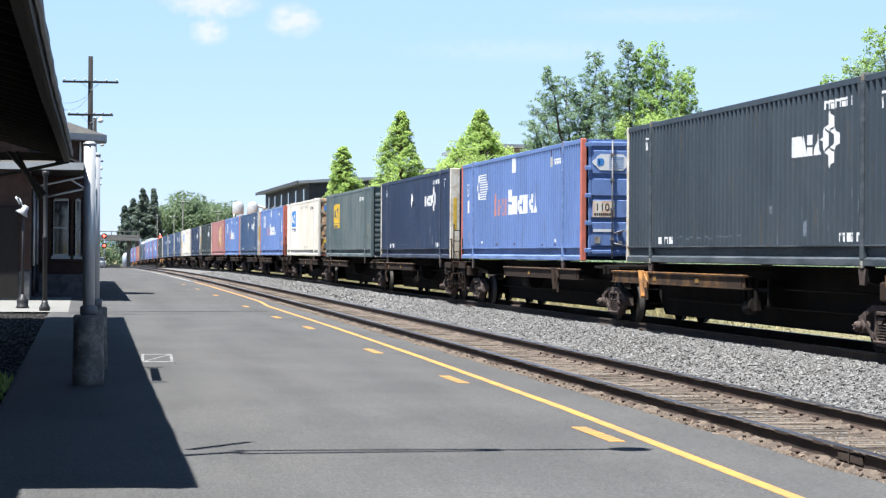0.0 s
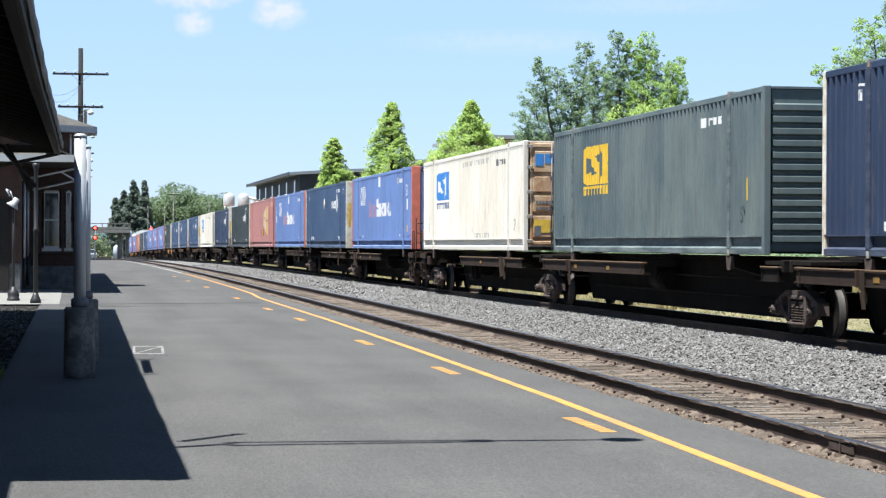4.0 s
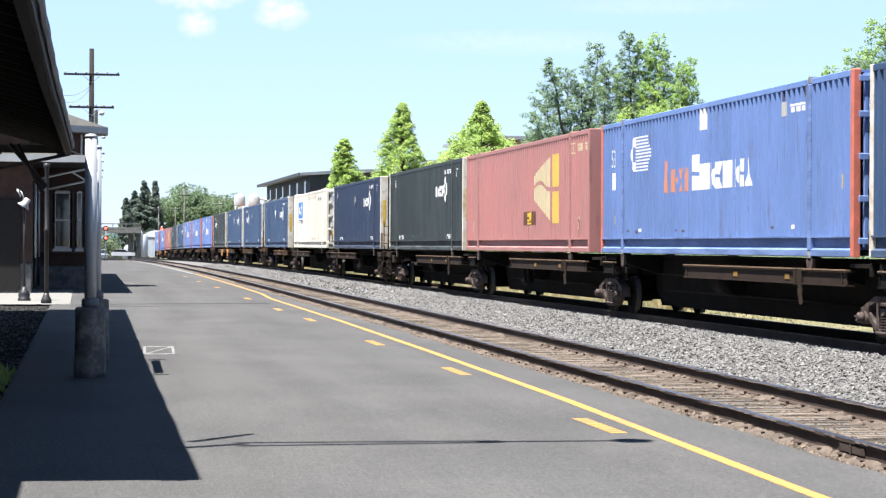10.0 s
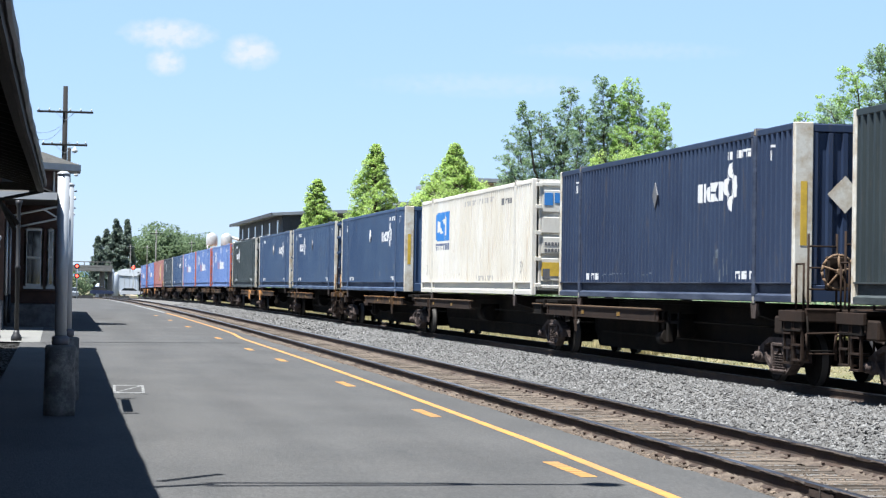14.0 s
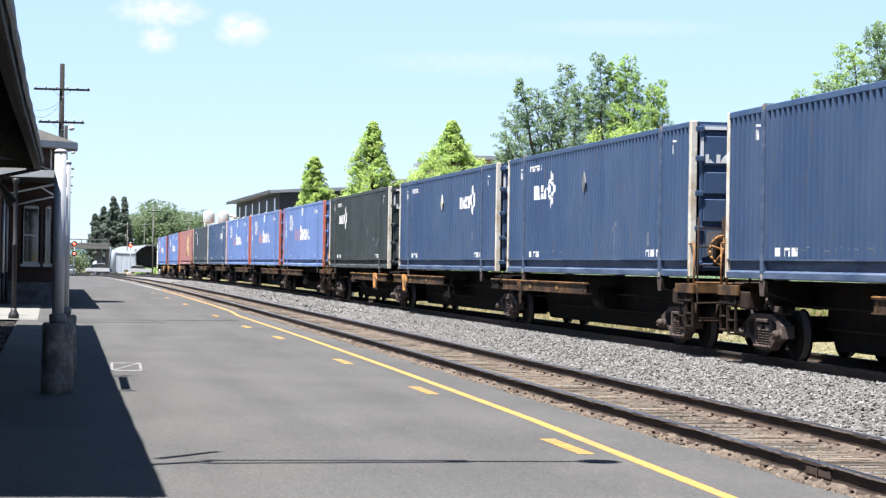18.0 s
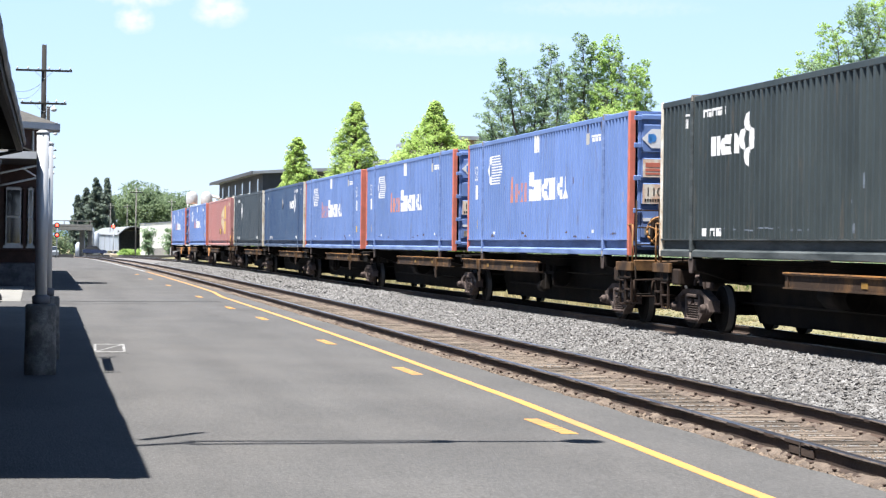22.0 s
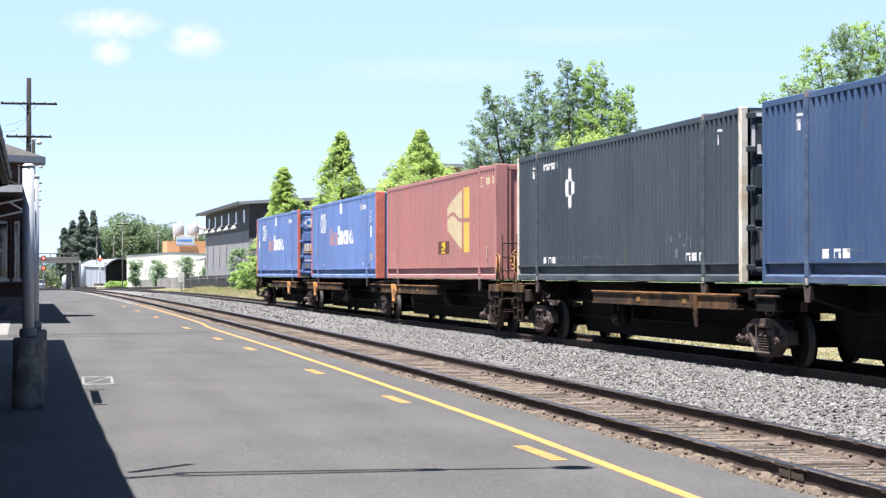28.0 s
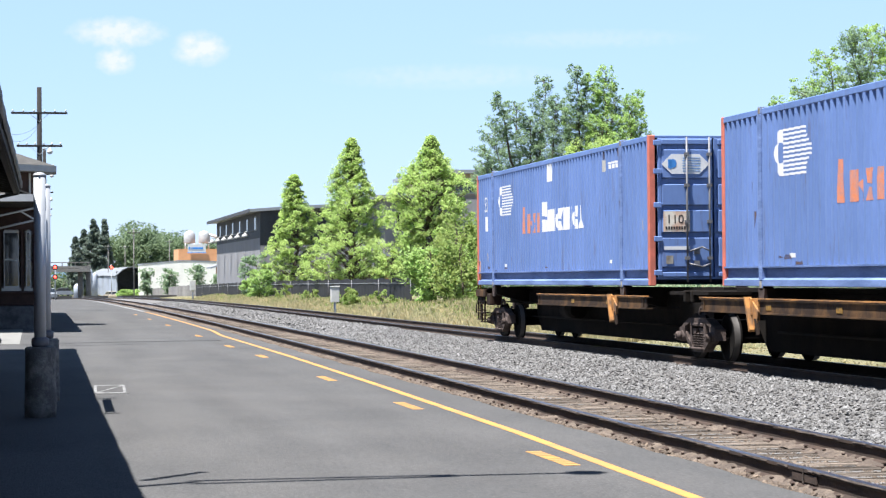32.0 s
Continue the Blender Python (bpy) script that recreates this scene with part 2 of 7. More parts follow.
def rise(x, y):
    """The far track climbs a little over the last stretch before the camera."""
    return 0.11 * min(1.05, max(0.0, (88 - y) / 58)) ** 1.3 * min(1.0, max(0.0, (x - 9.4) / 2.0))


def bend(x, y, z):
    """A place along the line, from metres beside it, along it and above its rails."""
    return Vector((x - swing(y), y, z - dip(y) + rise(x, y)))


def lifts(x, y):
    """The climb of the far track for many places at once."""
    return 0.11 * np.clip((88 - y) / 58, 0, 1.05) ** 1.3 * np.clip((x - 9.4) / 2.0, 0, 1)


def mesh_of(bm, name, *mats):
    bmesh.ops.recalc_face_normals(bm, faces=bm.faces)
    me = bpy.data.meshes.new(name)
    bm.to_mesh(me)
    bm.free()
    for m in mats:
        me.materials.append(m)
    return me


def part(name, bm, material, parent=None, label="", m=None):
    """Links a bmesh (or a ready mesh) as one mesh object under a thing or a part."""
    me = bm if isinstance(bm, bpy.types.Mesh) else mesh_of(bm, name, *(material if isinstance(material, tuple) else (material,)))
    ob = new(name, me)
    if parent:
        ob.parent = parent
    if m is not None:
        ob.matrix_basis = m
    return tagged(ob, label)


def thing(name, m, label, category, group="", kind=""):
    ob = new(name)
    ob.empty_display_size = 0.3
    ob.matrix_basis = m
    return tagged(ob, label, category, group, kind)


def box(bm, x0, x1, y0, y1, z0, z1, bevel=0.0, mi=0):
    vs = [bm.verts.new((x, y, z)) for x in (x0, x1) for y in (y0, y1) for z in (z0, z1)]
    fs = [bm.faces.new([vs[i] for i in f]) for f in ((0, 1, 3, 2), (4, 6, 7, 5), (0, 4, 5, 1), (2, 3, 7, 6), (0, 2, 6, 4), (1, 5, 7, 3))]
    for f in fs:
        f.material_index = mi
    if bevel:
        bmesh.ops.bevel(bm, geom=list({e for f in fs for e in f.edges}), offset=bevel, segments=1, affect="EDGES")
    return bm


def tube(bm, a, b, r0, r1=None, n=10, mi=0, cap=True):
    a, b = Vector(a), Vector(b)
    r1 = r0 if r1 is None else r1
    q = (b - a).to_track_quat("Z", "Y")
    rings = [[bm.verts.new(p + q @ Vector((r * math.cos(2 * math.pi * i / n), r * math.sin(2 * math.pi * i / n), 0)))
              for i in range(n)] for p, r in ((a, r0), (b, r1))]
    for i in range(n):
        f = bm.faces.new((rings[0][i], rings[0][(i + 1) % n], rings[1][(i + 1) % n], rings[1][i]))
        f.material_index, f.smooth = mi, True
    if cap:
        for ring in rings:
            bm.faces.new(ring).material_index = mi
    return bm


def lathe(bm, profile, n=16, at=(0, 0, 0), mi=0):
    """Turns rows of radius and height about z."""
    rings = [[bm.verts.new((at[0] + r * math.cos(2 * math.pi * i / n), at[1] + r * math.sin(2 * math.pi * i / n), at[2] + z))
              for i in range(n)] for r, z in profile]
    for a, b in zip(rings, rings[1:]):
        for i in range(n):
            f = bm.faces.new((a[i], a[(i + 1) % n], b[(i + 1) % n], b[i]))
            f.material_index, f.smooth = mi, True
    for ring in (rings[0], rings[-1]):
        bm.faces.new(ring).material_index = mi
    return bm


def prism(bm, outline, axis, a, b, mi=0):
    """An outline pushed from a to b along an axis (0, 1 or 2)."""
    def put(p, d):
        q = list(p)
        q.insert(axis, d)
        return bm.verts.new(q)
    lo, hi = [put(p, a) for p in outline], [put(p, b) for p in outline]
    n = len(outline)
    fs = [bm.faces.new(lo), bm.faces.new(hi)] + [bm.faces.new((lo[i], lo[(i + 1) % n], hi[(i + 1) % n], hi[i])) for i in range(n)]
    for f in fs:
        f.material_index = mi
    return bm


def strip(profile, ys, closed=False, mi=0, bm=None):
    """A profile of x and z carried along the line through the given distances."""
    bm = bm or bmesh.new()
    rings = [[bm.verts.new(bend(x, y, z)) for x, z in profile] for y in ys]
    n = len(profile)
    for a, b in zip(rings, rings[1:]):
        for i in range(n if closed else n - 1):
            bm.faces.new((a[i], a[(i + 1) % n], b[(i + 1) % n], b[i])).material_index = mi
    if closed:
        for ring in (rings[0], rings[-1]):
            bm.faces.new(ring).material_index = mi
    return bm


def steps(a, b, n):
    return [a + (b - a) * i / n for i in range(n + 1)]


def leaves(bm, spots, size, rng, flat=0.5, mi=0):
    """Small folded leaves or clumps at the given places."""
    for p in spots:
        s = size * rng.uniform(0.6, 1.3)
        q = Euler((rng.uniform(-flat, flat) * 2, rng.uniform(-flat, flat) * 2, rng.uniform(0, 6.28))).to_matrix()
        v = [bm.verts.new(Vector(p) + q @ Vector(c)) for c in
             ((-s, 0, 0), (0, -0.55 * s, 0.12 * s), (s, 0, 0), (0, 0.55 * s, 0.12 * s))]
        bm.faces.new((v[0], v[1], v[2])).material_index = mi
        bm.faces.new((v[0], v[2], v[3])).material_index = mi
    return bm


def leaf_mesh(name, points, size, seed, material, fold=0.15, droop=1.0, slim=0.55):
    """Small folded leaves, one at each point, turned at random."""
    rng = np.random.default_rng(seed)
    p = np.asarray(points, float)
    n = len(p)
    s = (size * rng.uniform(0.55, 1.35, n))[:, None]
    a, t = rng.uniform(0, 2 * np.pi, n), rng.uniform(-1, 1, n) * droop
    u = np.stack([np.cos(a) * np.cos(t), np.sin(a) * np.cos(t), np.sin(t)], -1)
    w = rng.normal(size=(n, 3)) * 0.55 + (-0.15, -0.1, 1.0)
    v = np.cross(w, u)
    v /= np.linalg.norm(v, axis=1)[:, None] + 1e-9
    k = np.cross(u, v)
    verts = np.stack([p - u * s, p - v * s * slim + k * s * fold, p + u * s, p + v * s * slim + k * s * fold], 1).reshape(-1, 3)
    i = np.arange(n)[:, None] * 4
    faces = np.concatenate([i + (0, 1, 2), i + (0, 2, 3)])
    me = bpy.data.meshes.new(name)
    me.from_pydata(verts.tolist(), [], faces.tolist())
    me.materials.append(material)
    return me


def blob(rng, c, r, n):
    """Points thick near the skin of an uneven ball."""
    d = rng.normal(size=(n, 3))
    d /= np.linalg.norm(d, axis=1)[:, None]
    return np.asarray(c) + d * np.asarray(r) * (rng.uniform(0.25, 1.0, n) ** 0.6)[:, None]


# ---- the setting ----
ALONG = steps(-40, 120, 32) + steps(130, 640, 51)

# ground: one sheet to the horizon, with the verge rising behind the far track
bm = bmesh.new()
ys = [-1500, -300, -60] + ALONG + [800, 1200, 2000, 3500]
xs = [(-2500, -0.5), (-400, -0.5), (-60, -0.5), (-20, -0.4), (-1.1, -0.42), (6, -0.75), (15.4, -0.75), (16.2, -0.5), (17.5, -0.35),
      (20, -0.1), (23, 0.12), (30, 0.2), (60, 0.3), (400, 0.5), (2500, 0.5)]
strip([(x, z) for x, z in xs], ys, bm=bm)
tagged(part("ground", bm, GRASS_GROUND), "dry yellow-green grass ground along the railway line", "ground", kind="structure")

# platform slab with rounded outer edge
bm = strip([(-0.95, -0.6), (-0.95, -0.16), (-0.9, -0.15), (6.25, -0.15), (6.3, -0.17), (6.3, -0.6)], steps(-30, 10, 16) + steps(10.2, 70, 300) + steps(72, 262, 60))
rng = random.Random(77)
for v in bm.verts:
    if v.co.x + swing(v.co.y) > 6.2:
        v.co.x += rng.uniform(-0.035, 0.02) + 0.02 * math.sin(v.co.y * 1.7)
platform = tagged(part("platform", bm, ASPHALT), "worn grey asphalt station platform with faint stains", "platform", kind="structure")

# road crossing and yard beyond the platform
bm = bmesh.new()
for x0, x1, z in ((-30, 6.3, 0.3), (6.35, 8.2, -0.012), (8.25, 11.9, 0.3), (11.95, 13.8, -0.012), (13.85, 60, 0.3)):
    strip([(x0, -0.4), (x0, z), (x1, z), (x1, -0.4)], steps(333, 347, 4), True, bm=bm)
tagged(part("crossing_road", bm, ASPHALT), "grey asphalt road crossing beyond the platform", "road", kind="structure")
bm = strip([(-40, -0.46), (-40, -0.2), (-0.96, -0.2), (-0.96, -0.46)], steps(57, 333, 40))
strip([(-0.9, -0.46), (-0.9, -0.2), (6.2, -0.2), (6.2, -0.46)], steps(262.1, 333, 12), bm=bm)
tagged(part("yard", bm, ASPHALT), "grey asphalt yard beside the platform", "pavement", kind="structure")


def line_mesh(points, width, z, name, material, label):
    """A painted line: a thin film along rows of y and x."""
    bm = bmesh.new()
    rings = []
    for y, x in points:
        rings.append([bm.verts.new(bend(x + dx, y, z + dz)) for dx, dz in ((-width / 2, -0.004), (-width / 2, 0), (width / 2, 0), (width / 2, -0.004))])
    for a, b in zip(rings, rings[1:]):
        for i in range(3):
            bm.faces.new((a[i], a[i + 1], b[i + 1], b[i]))
    return tagged(part(name, bm, material), label, "marking", kind="structure")


PZ = -0.146
def along_rows(rows, gap):
    out = []
    for (y0, x0), (y1, x1) in zip(rows, rows[1:]):
        n = max(1, round((y1 - y0) / gap))
        out += [(y0 + (y1 - y0) * i / n, x0 + (x1 - x0) * i / n) for i in range(n)]
    return out + [rows[-1]]


line_mesh(along_rows([(-12, 4.95), (15, 5.23), (24, 5.46), (35, 5.58), (48, 5.66), (65, 5.67), (67, 5.7), (72, 5.9), (80, 5.95), (110, 6.02), (118, 6.0)], 4), 0.12, PZ,
          "yellow_line", YELLOW, "yellow painted safety line along the platform")
line_mesh(along_rows([(119, 5.98), (150, 5.9), (205, 5.9), (250, 5.9)], 6), 0.12, PZ, "white_line", WHITE_LINE, "faded white continuation of the platform line")


def hatched_dash(y, x, length=1.7, width=0.16):
    """A dash of short yellow bars."""
    bm = bmesh.new()
    n = 9
    for i in range(n):
        a = y - length / 2 + length * i / n
        b = a + length / n * 0.84
        v = [bm.verts.new(bend(x + dx, yy, zz)) for zz in (PZ - 0.003, PZ) for yy, dx in
             ((a, -width / 2), (b, -width / 2 + 0.004), (b, width / 2 + 0.004), (a, width / 2))]
        for f in ((4, 5, 6, 7), (0, 1, 5, 4), (1, 2, 6, 5), (2, 3, 7, 6), (3, 0, 4, 7)):
            bm.faces.new([v[k] for k in f])
    tagged(part("yellow_dash", bm, YELLOW), "worn yellow hatched dash beside the platform line", "marking", "yellow dashes", "structure")


for y, x in ((11.4, 5.0), (20.6, 5.03), (29.3, 5.1), (37.4, 5.05), (48.3, 5.05), (55.6, 4.97), (66.0, 4.95), (82, 5.0), (95, 5.0), (108, 5.0)):
    hatched_dash(y, x)

# ballast beds with loose stones
bm = strip([(6.2, -0.75), (6.2, -0.2), (6.7, -0.195), (7.9, -0.2), (8.6, -0.225), (9.6, -0.42), (10.3, -0.4), (11.1, -0.2), (11.9, -0.15), (12.1, -0.2), (13.7, -0.2), (14.6, -0.3), (15.6, -0.62), (15.9, -0.75)],
           steps(-30, 120, 75) + steps(125, 620, 50))
ballast = tagged(part("ballast", bm, BALLAST), "grey crushed-stone ballast under the tracks", "ballast", kind="structure")


def bed(x):
    pts = [(6.38, -0.2), (6.7, -0.195), (7.9, -0.2), (8.6, -0.225), (9.6, -0.42), (10.3, -0.4), (11.1, -0.2), (11.9, -0.15), (12.1, -0.2), (13.7, -0.2), (14.6, -0.3), (15.6, -0.62)]
    return float(np.interp(x, [p[0] for p in pts], [p[1] for p in pts]))


def stones(name, n, zone, size, seed, lift=0.3, material=None, label="loose grey crushed stones between the tracks"):
    """Loose angular stones scattered over the bed, in one mesh."""
    rng = np.random.default_rng(seed)
    octa = np.array([(1, 0, 0), (-1, 0, 0), (0, 1, 0), (0, -1, 0), (0, 0, 1), (0, 0, -1)], float)
    tri = np.array([(0, 2, 4), (2, 1, 4), (1, 3, 4), (3, 0, 4), (2, 0, 5), (1, 2, 5), (3, 1, 5), (0, 3, 5)])
    x0, x1, y0, y1 = zone
    x = rng.uniform(x0, x1, n)
    y = y0 + (y1 - y0) * rng.uniform(0, 1, n) ** 1.6
    z = np.array([bed(v) for v in x])
    s = size * rng.uniform(0.5, 1.35, n)
    ax = octa[None] * (s[:, None] * rng.uniform(0.6, 1.2, (n, 3)))[:, None, :]
    ax = ax + rng.normal(size=ax.shape) * (s * 0.22)[:, None, None]
    th = rng.uniform(0, 6.28, (n, 2))
    c, d = np.cos(th), np.sin(th)
    px = ax[..., 0] * c[:, :1] - ax[..., 1] * d[:, :1]
    py = ax[..., 0] * d[:, :1] + ax[..., 1] * c[:, :1]
    pz = py * d[:, 1:] * 0.5 + ax[..., 2] * 0.75
    pos = np.stack([px + (x - CURVE * y * y)[:, None], py + y[:, None], pz + (z + s * lift - DROP * y * y + lifts(x, y))[:, None]], -1)
    me = bpy.data.meshes.new(name)
    me.from_pydata(pos.reshape(-1, 3).tolist(), [], (np.arange(n)[:, None, None] * 6 + tri[None]).reshape(-1, 3).tolist())
    me.materials.append(material or STONE)
    return tagged(new(name, me), label, "gravel", kind="stuff")


stones("gravel", 88000, (8.35, 11.98, 16, 80), 0.028, 3)
stones("gravel", 28000, (8.35, 11.98, 70, 190), 0.055, 6)
stones("gravel", 16000, (6.6, 8.5, 12, 60), 0.024, 4, -0.15, DIRT_STONE, "brown dirty stones between the ties")
stones("gravel", 11000, (6.22, 6.45, 12, 70), 0.032, 8, 0.45, DIRT_STONE, "brown stones along the platform's edge")
stones("gravel", 5000, (7.9, 8.6, 12, 60), 0.032, 9, 0.3, DIRT_STONE, "brown dirty stones beside the rail")
stones("gravel", 16000, (13.9, 15.8, 60, 200), 0.05, 5)


def track(x, y0, y1, name, label):
    """Two rails with a worn head, web and foot."""
    root = thing(name, Matrix(), label, "railway track", "tracks", "structure")
    prof = [(-0.07, -0.172), (-0.07, -0.155), (-0.014, -0.135), (-0.012, -0.045), (-0.036, -0.036), (-0.036, -0.006), (-0.028, 0),
            (0.028, 0), (0.036, -0.006), (0.036, -0.036), (0.012, -0.045), (0.014, -0.135), (0.07, -0.155), (0.07, -0.172)]
    ys = steps(y0, 120, 70) + steps(126, y1, 60)
    for side in (-0.753, 0.753):
        bm = strip([(x + side + a, z) for a, z in prof], ys)
        for f in bm.faces:
            if all(abs(v.co.z + dip(v.co.y) - rise(x, v.co.y)) < 0.01 for v in f.verts):
                f.material_index = 1
        part("rail", bm, (RAIL_SIDE, RAIL_TOP), root)
    return root


near_track = track(7.26, -25, 600, "near_track", "rusty railway track with shiny rail heads beside the platform")
far_track = track(12.88, -25, 600, "far_track", "railway track carrying the container train")

# timber ties: split, weathered, each a piece of its own
tie_meshes = []
for k in range(6):
    rng = random.Random(40 + k)
    bm = bmesh.new()
    w, h = rng.uniform(0.105, 0.125), 0.17
    n = 5
    rings = []
    for i in range(n + 1):
        x = -1.28 + 2.56 * i / n
        j = lambda a: rng.uniform(-a, a)
        rings.append([bm.verts.new((x + (j(0.03) if i in (0, n) else 0), yy + j(0.008), zz + j(0.006)))
                      for yy, zz in ((-w, -h), (-w, -0.02), (-w * 0.62, 0), (-w * 0.55, -0.03), (-w * 0.4, 0.002), (-w * 0.02, -0.004), (w * 0.04, -0.034), (w * 0.14, 0), (w * 0.5, -0.006), (w * 0.56, -0.028), (w * 0.66, 0), (w, -0.02), (w, -h))])
    for a, b in zip(rings, rings[1:]):
        for i in range(13):
            bm.faces.new((a[i], a[(i + 1) % 13], b[(i + 1) % 13], b[i]))
    bm.faces.new(rings[0]), bm.faces.new(rings[-1])
    tie_meshes.append(mesh_of(bm, "tie", TIE))
rng = random.Random(5)
for x, root, y0, n in ((7.26, near_track, 8.0, 170), (12.88, far_track, 16.0, 110)):
    for i in range(n):
        y = y0 + i * 0.53
        ob = new("tie", tie_meshes[rng.randrange(6)])
        ob.parent = root
        ob.matrix_basis = Matrix.Translation(bend(x + rng.uniform(-0.04, 0.04), y, -0.178 + rng.uniform(-0.008, 0.006))) @ pose(0, 0, 0, 0, 0, rng.uniform(-1.2, 1.2))
    bm = bmesh.new()
    for i in range(420):
        y = y0 + (n + i) * 0.53
        p = bend(x, y, -0.18)
        box(bm, p.x - 1.28, p.x + 1.28, p.y - 0.11, p.y + 0.11, p.z - 0.17, p.z)
    tagged(part("ties", bm, TIE, root), kind="stuff")

# spikes on the near track
spike = bmesh.new()
box(spike, -0.013, 0.013, -0.012, 0.012, -0.17, -0.14, 0.003)
box(spike, -0.018, 0.018, -0.018, 0.018, -0.145, -0.132, 0.004)
spike_mesh = mesh_of(spike, "spike", RAIL_SIDE)
for i in range(45):
    for s in (-0.753, 0.753):
        for d in (-0.095, 0.095):
            ob = new("spike", spike_mesh)
            ob.parent = near_track
            ob.matrix_basis = Matrix.Translation(bend(7.26 + s + d, 13.3 + i * 0.53 + d * 0.4, 0))

plate_mesh = mesh_of(box(bmesh.new(), -0.15, 0.15, -0.09, 0.09, -0.182, -0.168, 0.004), "tie_plate", RAIL_SIDE)
for i in range(60):
    for s in (-0.753, 0.753):
        ob = new("tie_plate", plate_mesh)
        ob.parent = near_track
        ob.matrix_basis = Matrix.Translation(bend(7.26 + s, 13.3 + i * 0.53, 0))

# dirt and fines heaped against the near track's rails
DIRT = mat("brown_dirt", (0.125, 0.098, 0.077), 0.97, 0, 0.8, 4, 34, 1.0, (0.07, 0.054, 0.043), 0.5)
for k, prof in enumerate(([(6.2, -0.2), (6.32, -0.175), (6.42, -0.15), (6.497, -0.132)], [(6.517, -0.14), (6.57, -0.155), (6.64, -0.195)],
                          [(7.8, -0.195), (7.9, -0.16), (8.0, -0.14)], [(8.026, -0.12), (8.12, -0.13), (8.4, -0.25)])):
    bm = strip(prof, steps(11, 60, 520) + steps(62, 200, 60))
    rng = random.Random(300 + k)
    for v in bm.verts:
        y = v.co.y
        v.co.z += rng.uniform(-0.018, 0.01) + 0.01 * math.sin(y * 2.3 + k) * math.sin(y * 0.71 + 2 * k) + 0.007 * math.sin(y * 5.3 + 3 * k)
        v.co.x += rng.uniform(-0.02, 0.02)
    tagged(part("dirt_bank", bm, DIRT), "brown dirt and fine gravel heaped against the rail", "dirt", "dirt along the rails", "structure")
# spalled lips on the rail heads' near side, and a bolted joint
LIP = mat("spalled_rail_lip", (0.1, 0.08, 0.068), 0.8, 0, 0.5, 6, 40, 0.4, (0.04, 0.03, 0.024), 0.5)
for x in (6.507, 8.013):
    rng = random.Random(int(x * 10))
    bm = bmesh.new()
    y = 13.0
    while y < 46:
        l = rng.uniform(0.05, 0.55)
        a, b = bend(x - 0.037, y, 0), bend(x - 0.037, y + l, 0)
        d0, d1 = rng.uniform(0.005, 0.02), rng.uniform(0.005, 0.022)
        q = [bm.verts.new(c) for c in ((a.x, a.y, a.z - 0.004), (b.x, b.y, b.z - 0.004), (b.x - 0.006, b.y, b.z - 0.006 - d1), (a.x - 0.006, a.y, a.z - 0.006 - d0))]
        w = [bm.verts.new(v.co + Vector((0.008, 0, -0.001))) for v in q]
        bm.faces.new(q), bm.faces.new(w[::-1])
        for i in range(4):
            bm.faces.new((q[i], w[i], w[(i + 1) % 4], q[(i + 1) % 4]))
        y += l + (rng.uniform(0, 0.5) if rng.random() < 0.4 else 0.0)
    part("rail_lip", bm, LIP, near_track)
c = bend(6.507, 17.4, 0)
bm = box(bmesh.new(), c.x - 0.03, c.x - 0.014, c.y - 0.3, c.y + 0.3, c.z - 0.125, c.z - 0.05, 0.006)
part("joint_bar", bm, RAIL_SIDE, near_track)
part("joint_gap", box(bmesh.new(), c.x - 0.042, c.x - 0.037, c.y - 0.012, c.y + 0.012, c.z - 0.13, c.z - 0.004), LIP, near_track)

# ---- the train ----
SPEED = 12.85
TRAIN_X = 12.88
LENGTH, WIDTH, HEIGHT, FLOOR = 16.15, 2.59, 2.9, 1.34
# distance of each box's far end at the start
ENDS = [44.8, 65.2, 83.38, 102.4, 122.1, 140.8, 158.91, 175.74, 193.05, 209.86, 228.5, 247.6, 267.13, 285.41, 302.96, 321.51, 339.8,
        358.03, 375.36, 392.17, 409.33, 427.82, 446.15, 466.68]
KINDS = ["slate", "blue", "ink", "green_grey", "white", "blue", "navy", "blue", "brown", "green_black", "ink", "white", "navy", "navy",
         "navy", "green_black", "blue", "blue", "blue", "navy", "slate", "brown", "blue", "blue"]
PAINT = {"ink": (0.014, 0.025, 0.058), "slate": (0.028, 0.04, 0.052), "blue": (0.103, 0.168, 0.352), "navy": (0.027, 0.057, 0.126), "green_grey": (0.062, 0.09, 0.1),
         "white": (0.66, 0.64, 0.59), "brown": (0.37, 0.158, 0.147), "green_black": (0.02, 0.029, 0.032)}
WORN = {"ink": (0.021, 0.036, 0.075), "slate": (0.041, 0.055, 0.069), "blue": (0.13, 0.208, 0.435), "navy": (0.045, 0.08, 0.15), "green_grey": (0.12, 0.15, 0.15),
        "white": (0.58, 0.54, 0.46), "brown": (0.32, 0.155, 0.145), "green_black": (0.034, 0.046, 0.049)}



